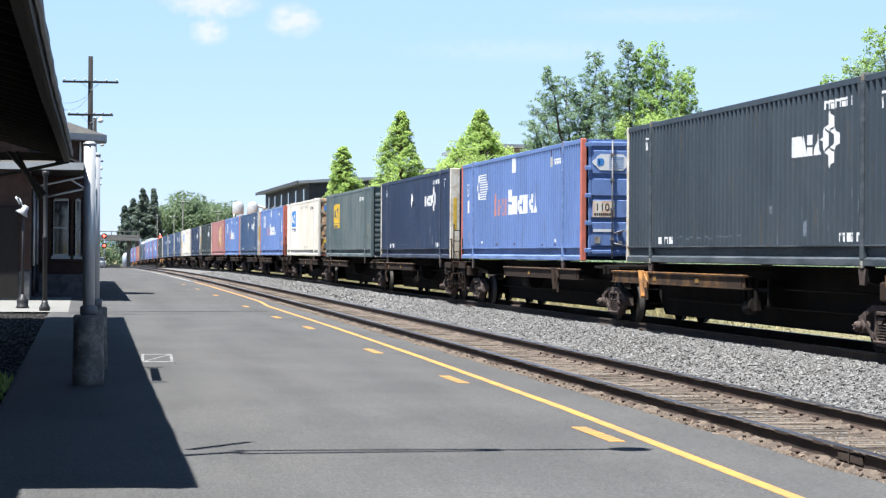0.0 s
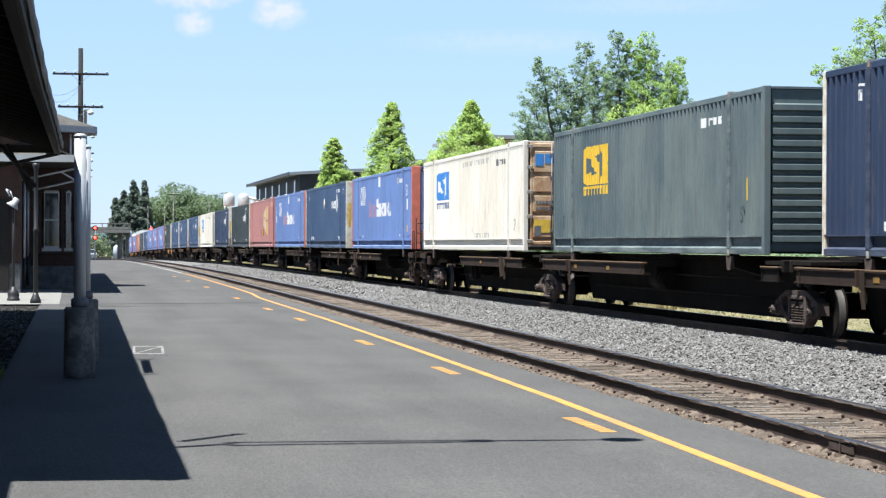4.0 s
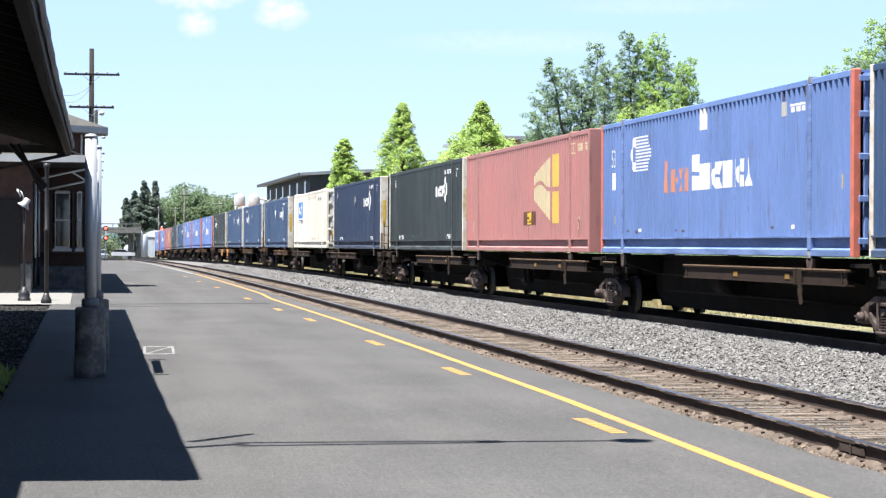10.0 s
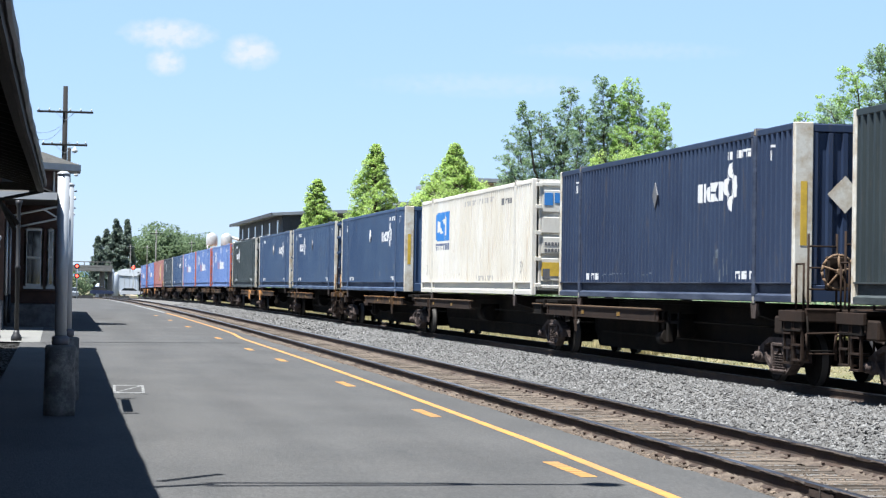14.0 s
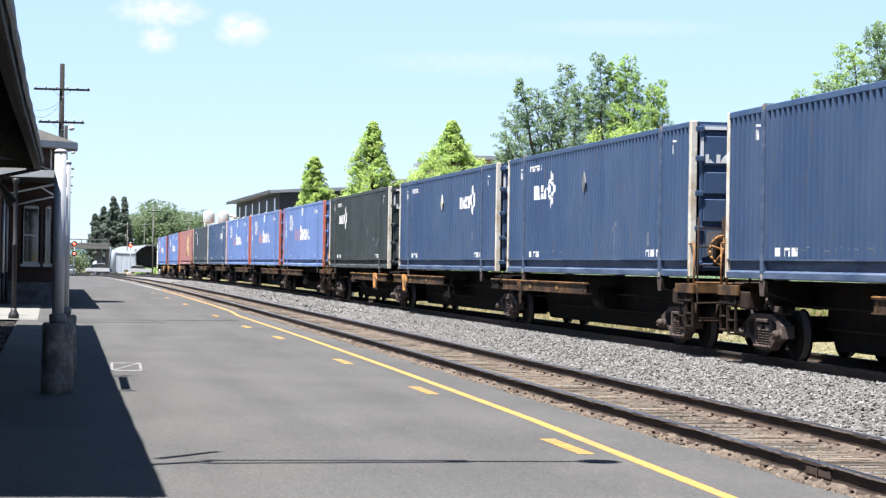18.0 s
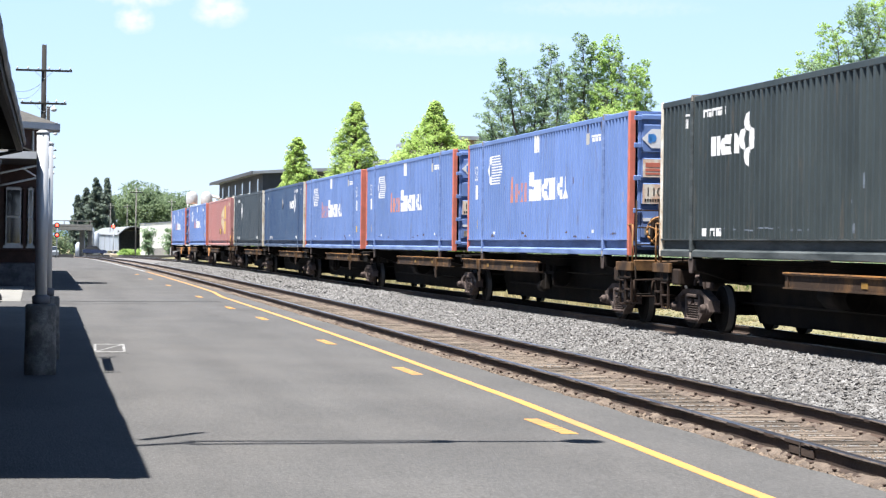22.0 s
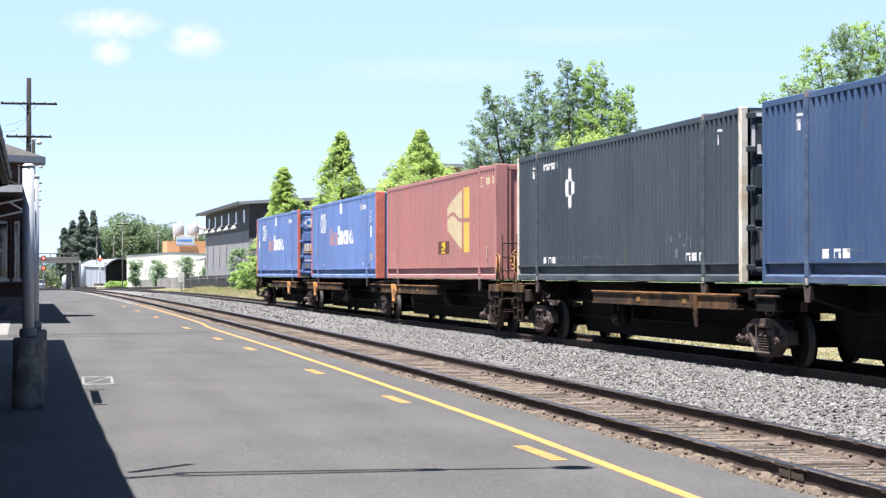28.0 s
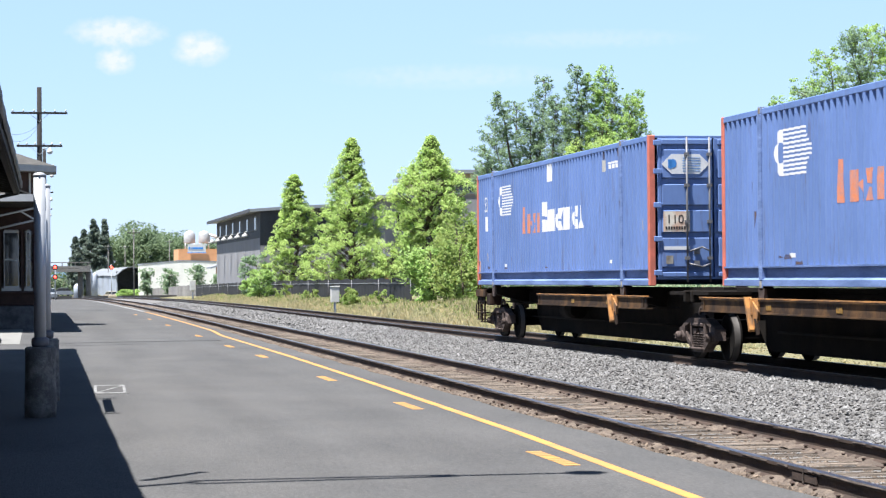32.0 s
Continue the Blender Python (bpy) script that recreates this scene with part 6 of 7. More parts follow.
for k in (5, 6, 7):
    p, q = Vector((*oct8(1.86)[k], 0)), Vector((*oct8(1.86)[(k + 1) % 8], 0))
    m = (p + q) / 2
    d = (q - p).normalized()
    n = Vector((d.y, -d.x, 0))
    for a, b in ((-0.42, -0.34), (0.34, 0.42)):
        pts = [m + d * a, m + d * b, m + d * b + n * 0.04, m + d * a + n * 0.04]
        part("turret_window_jamb", prism(bmesh.new(), [(c.x, c.y) for c in pts], 2, 4.75, 5.6), WHITE_PAINT, depot)
bm = box(bmesh.new(), -14.4, -1.5, 72.3, 118.3, 5.2, 5.35)
prism(bm, [(-14.4, 5.35), (-1.5, 5.35), (-8, 8.2)], 1, 72.3, 118.3)
part("main_roof", bm, ROOF_TILE, depot)
# unseen wall added behind the near awning, cutting its skylight and closing the left
light_block = thing("skylight_block", Matrix(), "unseen brick block added behind the awning to cut skylight under it", "building")
part("wall", box(bmesh.new(), -9, -1.85, 13, 44, -0.5, 4.3), BRICK, light_block)
part("roof", prism(bmesh.new(), [(-9.4, 4.7), (-1.9, 4.45), (-5.4, 6.8)], 1, 12.8, 44.2), ROOF_TILE, light_block)

# pale walk by the depot
bm = strip([(-5, -0.4), (-5, -0.14), (-0.42, -0.14), (-0.42, -0.4)], [59.6, 62, 66, 72, 77.8])
tagged(part("walk", bm, PALE_CONCRETE), "pale beige concrete walk beside the station", "pavement", kind="structure")
# Bed and stones near black: the awning's shade is put into their colour.
DARK_BED = mat("shade_darkened_bed", (0.025, 0.023, 0.02), 0.95, 0, 0.5, 4, 20, 0.8, (0.012, 0.011, 0.01), 0.5)
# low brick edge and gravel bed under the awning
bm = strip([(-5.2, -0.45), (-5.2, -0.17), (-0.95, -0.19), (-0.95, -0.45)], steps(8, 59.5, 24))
tagged(part("gravel_bed", bm, DARK_BED), "gravel bed under the awning, darkened in colour for its shade", "gravel", kind="structure")

stones("gravel", 9000, (-2.6, -0.97, 12, 59), 0.034, 12, 0.3, DARK_BED, "stones and brick chips in the bed under the awning, darkened in colour for shade")

# name sign on two pipes in concrete footings
sign = thing("station_sign", Matrix(), "station sign on two grey pipes in tall concrete footings", "sign")
for x, y, r in ((0.05, 28.45, 0.2), (0.135, 32.0, 0.195)):
    bm = lathe(bmesh.new(), [(r + 0.005, -0.2), (r + 0.01, 0.0), (r, 0.3), (r - 0.004, 0.5), (r, 0.735), (r - 0.02, 0.76)], 28, (x, y, 0))
    part("footing", bm, CONCRETE, sign, "stained round concrete footing")
    part("pipe", cyl((x, y, 0.7), (x, y, 3.0), 0.078, 0.078, 18), GALV, sign)
    part("cap", lathe(bmesh.new(), [(0.085, 0), (0.085, 0.02), (0.05, 0.045), (0.01, 0.05)], 18, (x, y, 3.0)), GALV, sign)
    part("collar", lathe(bmesh.new(), [(0.1, 0), (0.115, 0.02), (0.115, 0.1), (0.09, 0.12)], 18, (x, y, 0.76)), ROD, sign)
part("panel", prism(bmesh.new(), [(0.07, 28.75), (0.095, 28.75), (0.14, 31.75), (0.115, 31.75)], 2, 2.55, 2.9), WHITE_PAINT, sign, "white sign panel seen edge on")
bm = bmesh.new()
for k in range(8):
    y = 29.1 + k * 0.31
    x = 0.095 + (y - 28.75) * 0.015
    prism(bm, [(x, y), (x + 0.004, y), (x + 0.016, y + 0.2), (x + 0.012, y + 0.2)], 2, 2.63, 2.82)
tagged(part("lettering_bars", bm, BLACK_PAINT, sign), kind="stuff")

FAINT_WHITE = mat("faded_white_spray", (0.27, 0.27, 0.265), 0.85, 0, 0.4, 7, 60, 0.1, (0.1, 0.1, 0.098), 0.6)
# small platform details
line_mesh([(y, x) for y, x in ((33.6, 0.95), (33.6001, 1.42))], 0.03, PZ, "white_mark", WHITE_LINE, "white painted survey mark on the asphalt")
bm = bmesh.new()
for (x0, y0), (x1, y1) in (((0.92, 34.0), (1.38, 34.0)), ((0.92, 34.0), (0.98, 36.3)), ((0.98, 36.3), (1.45, 36.3)), ((1.45, 36.3), (1.38, 34.0)), ((0.92, 34.0), (1.45, 36.3))):
    d = Vector((x1 - x0, y1 - y0, 0)).normalized()
    n = Vector((-d.y, d.x, 0)) * (0.1 if abs(d.y) < 0.3 else 0.022)
    a, b = bend(x0, y0, PZ), bend(x1, y1, PZ)
    bm.faces.new([bm.verts.new(c) for c in (a - n, b - n, b + n, a + n)])
tagged(part("box_mark", bm, FAINT_WHITE), "white sprayed box mark on the asphalt", "marking", kind="structure")
for rows, w in (([(59.5, -0.4), (60.5, 2.0), (61.0, 5.2)], 0.2), ([(94, 0.5), (98, 2.6)], 0.3), ([(58.2, -0.4), (57.8, 1.2), (58.6, 3.0)], 0.1)):
    bm = bmesh.new()
    up = [bm.verts.new(bend(x, y - w, PZ)) for y, x in rows]
    dn = [bm.verts.new(bend(x, y + w, PZ)) for y, x in rows]
    for i in range(len(rows) - 1):
        bm.faces.new((up[i], up[i + 1], dn[i + 1], dn[i]))
    tagged(part("tar_seam", bm, OLD_TAR), "dark tar seam across the asphalt", "seam", "tar seams", "structure")

# platform light on a tall mast behind the awning edge
mast = thing("platform_light", Matrix(), "tall grey platform light with a long thin arm", "street lamp")
part("mast", cyl((-1.5, 17.6, -0.3), (-1.5, 17.6, 9.1), 0.09, 0.06, 10), GALV, mast)
for d in (-0.14, 0.14):
    part("arm_tube", cyl((-1.5, 17.6 + d, 9.0), (0.9, 17.6 + d * 0.5, 9.0), 0.05, n=8), GALV, mast)
part("arm", cyl((0.7, 17.6, 9.0), (2.1, 17.55, 9.02), 0.055, 0.045, 8), GALV, mast)
# Unattached bar out of view, added only for its slanting shadow on the asphalt.
part("crossbar", cyl((-1.28, 18.2, 7.0), (-0.7, 18.9, 7.1), 0.06, 0.05, 8), GALV, mast)
part("lamp_head", lathe(bmesh.new(), [(0.02, 0), (0.17, 0.03), (0.2, 0.08), (0.12, 0.14), (0.03, 0.16)], 16, (2.12, 17.55, 8.92)), GALV, mast)


def utility_pole(x, y, h, arms, lamp, label, thick=0.19, wood=None):
    """A wooden pole with cross arms, insulators and a hanging lamp."""
    r = thing("utility_pole", Matrix.Translation(bend(x, y, -0.2)), label, "utility pole", "poles along the platform")
    part("pole", cyl((0, 0, 0), (0, 0, h), thick, thick * 0.7, 12), wood or POLE_WOOD, r)
    for z, half in arms:
        arm = part("cross_arm", box(bmesh.new(), -half, half, -0.2, -0.1, z - 0.06, z + 0.06, 0.01), POLE_WOOD, r)
        for k in range(6):
            ix = (-half + 0.1) * (1 - 2 * k / 5)
            part("insulator", lathe(bmesh.new(), [(0.02, 0), (0.05, 0.03), (0.045, 0.1), (0.02, 0.14)], 8, (ix, -0.15, z + 0.06)), CERAMIC, arm)
        bm = cyl((-0.5, -0.15, z - 0.06), (0, -0.15, z - 0.5), 0.015, n=6)
        tube(bm, (0.5, -0.15, z - 0.06), (0, -0.15, z - 0.5), 0.015, n=6)
        part("arm_brace", bm, GALV, arm)
    if lamp:
        bm = cyl((0.1, -0.2, lamp), (0.55, -0.25, lamp + 0.12), 0.02, n=6)
        part("lamp_arm", bm, GALV, r)
        part("lamp_shade", lathe(bmesh.new(), [(0.03, 0.3), (0.06, 0.18), (0.16, 0.12), (0.17, 0.02), (0.12, -0.05), (0.02, -0.08)], 14, (0.58, -0.25, lamp - 0.2)), WHITE_PAINT, r, "white hanging lamp")
    return r


utility_pole(0.37, 125, 13.0, [(11.5, 1.6), (9.6, 1.3)], 9.4, "dark wooden utility pole with two cross arms")
for y, x in ((172, 0.95), (218, 1.35), (262, 1.75)):
    utility_pole(x, y, 12.4, [(11.0, 0.8)], 10.4, "dark wooden utility pole with a hanging lamp")
# service wires that sag from the pole to the awning
for dz in (0.0, 0.45):
    a, b = bend(0.3, 124.7, 10.6 - dz * 0.2), bend(-1.35, 116.0, 9.50 - 0.55 * dz)
    pts = [a.lerp(b, i / 14) - Vector((0, 0, (0.25 + 0.5 * dz) * 4 * (i / 14) * (1 - i / 14))) for i in range(15)]
    bm = bmesh.new()
    rings = [[bm.verts.new(p + Vector((0.008 * math.cos(k * 1.2566), 0, 0.008 * math.sin(k * 1.2566)))) for k in range(5)] for p in pts]
    for p, q in zip(rings, rings[1:]):
        for k in range(5):
            bm.faces.new((p[k], p[(k + 1) % 5], q[(k + 1) % 5], q[k]))
    tagged(part("service_wire", bm, BLACK_PAINT), "black service wire sagging from the pole to the awning", "cable", "service wires")
# ---- across the tracks ----
GREY_LOW = mat("grey_board", (0.24, 0.24, 0.25), 0.8, 0, 0.12, 0.6, 15, 0.2, (0.2, 0.2, 0.21), 0.5, (1, 1, 0.4))
GREY_DARK = mat("charcoal_board", (0.055, 0.06, 0.068), 0.75, 0, 0.2, 0.8, 15, 0.2)
METAL_ROOF = mat("pale_metal_roof", (0.28, 0.3, 0.32), 0.5, 0.2, 0.15, 0.6, 10, 0.1)
CREAM_WALL = mat("cream_wall", (0.83, 0.82, 0.76), 0.85, 0, 0.1, 0.5, 10, 0.1)
ORANGE_WALL = mat("orange_panel", (0.56, 0.28, 0.13), 0.8, 0, 0.12, 0.8, 10, 0.1)
SHED_WALL = mat("pale_shed_metal", (0.36, 0.4, 0.46), 0.6, 0.1, 0.12, 0.5, 10, 0.1)
FENCE_BLACK = mat("black_fence_screen", (0.012, 0.012, 0.014), 0.7, 0, 0.3, 0.8, 10, 0.1)
RED_GLOW = mat("red_signal_glow", (1.0, 0.05, 0.03), 0.4, glow=3.0)
SHED_ROOF = mat("dull_metal_roof", (0.2, 0.215, 0.23), 0.7, 0.1, 0.2, 0.6, 10, 0.1)
ROOM_DARK = mat("dark_interior", (0.09, 0.1, 0.11), 0.9)
TIMBER = mat("cedar_post", (0.3, 0.14, 0.06), 0.8, 0, 0.2, 2, 20, 0.2)


def placed(name, x, y, label, category, group="", z=0.0):
    return thing(name, Matrix.Translation(bend(x, y, z)), label, category, group)


# grey two-storey building: local x to the right, y away, from its near corner
g = placed("grey_building", 24.2, 229, "two-storey building of grey boards with charcoal upper floor", "building", z=0.1)
bm = box(bmesh.new(), 0, 22, 0, 0.4, 0, 5.5)
box(bm, 0, 0.4, 0.4, 56, 0, 6.3)
box(bm, 21.6, 22, 0.4, 56, 0, 6)
part("lower_wall", bm, GREY_LOW, g)
bm = box(bmesh.new(), 0.02, 22, 0.02, 0.4, 5.5, 9.2)
box(bm, 0.02, 0.4, 0.4, 56, 6.3, 9.4)
part("upper_wall", bm, GREY_DARK, g)
bm = prism(bmesh.new(), [(-1.2, 9.1), (3.0, 9.35), (24, 10.3), (24, 10.65), (3.0, 9.7), (-1.2, 9.4)], 1, -0.6, 57)
part("roof", bm, METAL_ROOF, g)
bm = prism(bmesh.new(), [(-1.25, 9.05), (-1.2, 9.05), (-1.2, 9.42), (-1.25, 9.42)], 1, -0.65, 57.05)
part("eave_board", bm, GREY_DARK, g)
for k in range(6):
    y = 4 + k * 9.0
    w = part("window", box(bmesh.new(), -0.03, 0.02, y, y + 1.6, 7.2, 8.7), WHITE_PAINT if k < 1 else GREY_LOW, g)
    part("pane", box(bmesh.new(), -0.05, -0.03, y + 0.15, y + 1.45, 7.3, 8.6), GLASS, w)
    w = part("wall_lamp", lathe(bmesh.new(), [(0.05, 0.5), (0.1, 0.42), (0.55, 0.0), (0.5, 0.0), (0.08, 0.35)], 12, (-0.9, y + 3.4, 6.5)), WHITE_PAINT, g, "white barn lamp")
    part("lamp_arm", cyl((0, y + 3.4, 7.2), (-0.9, y + 3.4, 7.1), 0.06, n=6), WHITE_PAINT, w)
for k in range(40):
    part("batten", box(bmesh.new(), 0.5 + k * 0.54, 0.55 + k * 0.54, -0.03, 0.0, 0.1, 5.45), GREY_LOW, g)
    part("upper_batten", box(bmesh.new(), 0.5 + k * 0.54, 0.55 + k * 0.54, -0.01, 0.02, 5.5, 9.1), GREY_DARK, g)
part("front_window", box(bmesh.new(), 2.6, 3.0, -0.04, 0.02, 7.6, 8.2), WHITE_PAINT, g)

# flats behind the trees
f = placed("flats", 33, 200, "tan and grey flats with flat overhanging roofs", "building", z=0.2)
TAN = mat("tan_render", (0.42, 0.33, 0.24), 0.85, 0, 0.1, 0.6, 10, 0.1)
part("wall", box(bmesh.new(), 0, 26, 0, 20, 0, 9.2), GREY_LOW, f)
part("roof", box(bmesh.new(), -1.2, 6, -1.4, 21, 9.2, 9.5), METAL_ROOF, f)
part("upper_wall", box(bmesh.new(), 5.5, 27, 1, 20, 9.2, 11.6), TAN, f)
part("upper_roof", box(bmesh.new(), 4.3, 28, -0.4, 21, 11.6, 11.95), METAL_ROOF, f)
for k in range(6):
    w = part("window", box(bmesh.new(), 1.0 + k * 4, 2.6 + k * 4, -0.05, 0.0, 6.0, 8.0), WHITE_PAINT, f)
    part("pane", box(bmesh.new(), 1.1 + k * 4, 2.5 + k * 4, -0.07, -0.05, 6.1, 7.9), GLASS, w)
for k in range(4):
    w = part("window", box(bmesh.new(), 7 + k * 5, 9 + k * 5, 0.95, 1.0, 9.7, 11.2), WHITE_PAINT, f)
    part("pane", box(bmesh.new(), 7.1 + k * 5, 8.9 + k * 5, 0.92, 0.95, 9.8, 11.1), GLASS, w)
part("porch_roof", box(bmesh.new(), -2.5, 2.8, -14, -9, 3.6, 3.9), METAL_ROOF, f)
for x in (-2.2, 0.2, 2.4):
    part("porch_post", box(bmesh.new(), x, x + 0.3, -13.8, -13.5, 0, 3.6), TIMBER, f)
part("porch_wall", box(bmesh.new(), -2.5, 2.8, -9.2, -9, 0, 3.6), GREY_DARK, f)
part("planter", box(bmesh.new(), -4.5, 3.0, -18.5, -16.5, 0, 1.2), GREY_DARK, f)

# black screened fence with steel posts and rails
fence = thing("fence", Matrix(), "black screened chain-link fence with steel posts", "fence")
for k in range(28):
    y0 = 126 + k * 6.0
    y1 = y0 + 6.0
    a, b = bend(22.3, y0, 0.1), bend(22.3, y1, 0.1)
    bm = bmesh.new()
    n = 6
    lo, hi = [], []
    for i in range(n + 1):
        p = a.lerp(b, i / n)
        wob = 0.04 * math.sin(k * 2.1 + i)
        lo.append([bm.verts.new(p + Vector((wob + d, 0, -0.15))) for d in (0, 0.02)])
        hi.append([bm.verts.new(p + Vector((-wob + d, 0, 1.5 + 0.05 * math.sin(i * 1.3 + k)))) for d in (0, 0.02)])
    for i in range(n):
        for d in (0, 1):
            bm.faces.new((lo[i][d], lo[i + 1][d], hi[i + 1][d], hi[i][d]))
        bm.faces.new((hi[i][0], hi[i + 1][0], hi[i + 1][1], hi[i][1]))
    part("screen", bm, FENCE_BLACK, fence)
    if k % 2 == 0:
        part("post", cyl(a + Vector((-0.05, 0, -0.2)), a + Vector((-0.05, 0, 1.45)), 0.03, n=8), ROD, fence)
    part("rail", cyl(a + Vector((-0.04, 0, 1.2)), b + Vector((-0.04, 0, 1.2)), 0.016, n=6), GALV, fence)
grey_fence = thing("plank_fence", Matrix(), "weathered grey plank fence", "fence")
PLANK = mat("grey_plank", (0.24, 0.23, 0.22), 0.9, 0, 0.3, 2, 20, 0.2, rand=0.25)
pm = mesh_of(box(bmesh.new(), -0.03, 0.03, -0.55, 0.55, 0, 1.7, 0.02), "plank", PLANK)
for k in range(110):
    ob = part("plank", pm, None, grey_fence, m=Matrix.Translation(bend(22.6 - k * 0.004, 294.6 + k * 1.16, -0.05 + 0.05 * math.sin(k))))

# white marker box on a post beside the track
mk = placed("marker_box", 15.4, 110, "white instrument box on a grey post by the track", "signal box", z=-0.6)
part("post", cyl((0, 0, 0), (0, 0, 1.0), 0.06, n=10), GALV, mk)
part("box", box(bmesh.new(), -0.22, 0.22, -0.15, 0.15, 0.95, 1.75, 0.03), WHITE_PAINT, mk)
part("lid", box(bmesh.new(), -0.25, 0.25, -0.18, 0.18, 1.75, 1.8, 0.015), WHITE_PAINT, mk)
mk2 = placed("marker_box", 17.4, 235, "white instrument box on a grey post by the track", "signal box", z=-0.5)
part("post", cyl((0, 0, 0), (0, 0, 1.4), 0.08, n=10), GALV, mk2)
part("box", box(bmesh.new(), -0.32, 0.32, -0.2, 0.2, 1.3, 2.4, 0.03), WHITE_PAINT, mk2)

# open shed with a curved roof
sh = placed("shed", 17.7, 420, "pale metal shed with a curved roof and dark open end", "shed", z=-0.3)
bm = bmesh.new()
prism(bm, [(-0.9, 0), (-0.6, 0), (-0.6, 4.75), (-0.9, 4.75)], 1, 0, 190)
part("side_wall", bm, SHED_WALL, sh)
part("far_wall", box(bmesh.new(), 4.4, 4.6, 0, 190, 0, 4.75), SHED_WALL, sh)
bm = bmesh.new()
out = [(-1.1, 4.75), (0.4, 6.0), (1.4, 6.45), (2.4, 6.55), (3.4, 6.3), (4.4, 5.6), (5.0, 4.75)]
inn = [(x * 0.97 + 0.06, z - 0.16) for x, z in reversed(out)]
prism(bm, out + inn, 1, -1, 190)
part("roof", bm, SHED_ROOF, sh)
# Panel just inside the open end: the unlit interior put into its dark colour.
part("back_wall", box(bmesh.new(), -0.6, 4.4, 7, 7.3, 0, 5.6), ROOM_DARK, sh)
for k in range(5):
    part("wall_rib", box(bmesh.new(), -0.96, -0.9, 8 + k * 36, 9 + k * 36, 0, 4.7), METAL_ROOF, sh)

# cream building with orange upper part, tanks and a sign
cr = placed("cream_building", 20.9, 398, "long cream building with an orange roof block and two pale tanks", "building", z=-0.1)
part("wall", prism(bmesh.new(), [(0, 0), (15, 0), (15, 6.6), (7, 6.88), (0, 6.3)], 1, 0, 20), CREAM_WALL, cr)
bm = prism(bmesh.new(), [(-0.1, 6.3), (7, 6.9), (15.1, 6.6), (15.1, 6.8), (7, 7.1), (-0.1, 6.5)], 1, -0.05, 21)
part("roof", bm, METAL_ROOF, cr)
part("orange_block", box(bmesh.new(), 6.9, 15, 6, 20, 6.6, 9.2), ORANGE_WALL, cr)
for x in (9.2, 12.0):
    tk = part("tank", lathe(bmesh.new(), [(1.05, 0), (1.1, 0.2), (1.1, 1.6), (0.8, 2.2), (0.2, 2.45)], 18, (x, 9, 10.3)), GUTTER, cr, "pale grey roof tank")
    for a in (-0.8, 0.8):
        for b in (-0.8, 0.8):
            part("tank_leg", tube(bmesh.new(), (x + a, 9 + b, 9.2), (x + a, 9 + b, 10.3), 0.08, n=6), GALV, tk)
part("duct", cyl((12.6, 9, 12.0), (16.5, 9, 11.0), 0.25, n=10), WHITE_PAINT, cr)
sg = part("sign", box(bmesh.new(), 8.6, 12.0, 5.5, 5.7, 8.5, 10.1), WHITE_PAINT, cr, "white sign with a blue edge")
bm = box(bmesh.new(), 8.5, 12.1, 5.45, 5.5, 8.4, 8.55)
box(bm, 9.3, 11.5, 5.45, 5.5, 9.15, 9.5), box(bm, 8.8, 9.1, 5.45, 5.5, 9.1, 9.55)
part("sign_bars", bm, LETTER_BLUE, sg)
part("porch_roof", prism(bmesh.new(), [(11.2, 5.4), (16, 6.8), (16, 7.1), (11.2, 5.7)], 1, -16, -6), METAL_ROOF, cr)
for x in (12.2, 15.2):
    part("porch_post", box(bmesh.new(), x, x + 0.5, -15.5, -15, 0, 6.0), TIMBER, cr)

# road bridge over the line
br = placed("road_bridge", 3, 500, "grey concrete road bridge over the railway", "bridge")
part("deck", box(bmesh.new(), -70, 11.6, 0, 10, 6.5, 7.4, 0.1), CONCRETE, br)
for y in (0, 9.8):
    part("parapet", box(bmesh.new(), -70, 11.6, y, y + 0.2, 7.4, 7.9), CONCRETE, br)
for k in range(28):
    part("railing_post", box(bmesh.new(), -70 + k * 3.0, -69.8 + k * 3.0, 0.0, 0.2, 7.9, 8.7), CONCRETE, br)
part("railing", box(bmesh.new(), -70, 11.6, 0.02, 0.18, 8.6, 8.8), CONCRETE, br)
for x in (-16, -6, 9.3, 11.2):
    part("pier", cyl((x, 5, -3), (x, 5, 6.5), 0.6, n=12), CONCRETE, br)

# pale tank cars or silos by the far yard
for k, (x, w, h) in enumerate(((14.6, 0.8, 7.2), (16.2, 0.7, 6.2), (13.0, 0.7, 4.6), (12.4, 0.9, 3.4))):
    s = placed("silo", x + 0.3, 520 + k * 8, "pale grey metal silo beside the shed", "silo", "silos", -0.2)
    part("drum", lathe(bmesh.new(), [(w, 0), (w, h), (w * 0.6, h + 0.5), (0.1, h + 0.7)], 12), SHED_WALL, s)


def crossing_signal(x, y, h, label):
    """A crossing mast with crossed boards and red lamps."""
    r = placed("crossing_signal", x, y, label, "crossing signal", "crossing signals", -0.2)
    part("mast", cyl((0, 0, 0), (0, 0, h), 0.08, n=8), GALV, r)
    for z in (h - 0.3, h - 1.5):
        part("lamp_board", lathe(bmesh.new(), [(0.34, 0), (0.34, 0.05)], 16), BLACK_PAINT, r, m=pose(0, -0.1, z, 90, 0, 0))
        part("red_lamp", lathe(bmesh.new(), [(0.17, 0), (0.15, 0.05), (0.05, 0.09)], 14), RED_GLOW, r, "lit red lamp", pose(0, -0.16, z, 90, 0, 0))


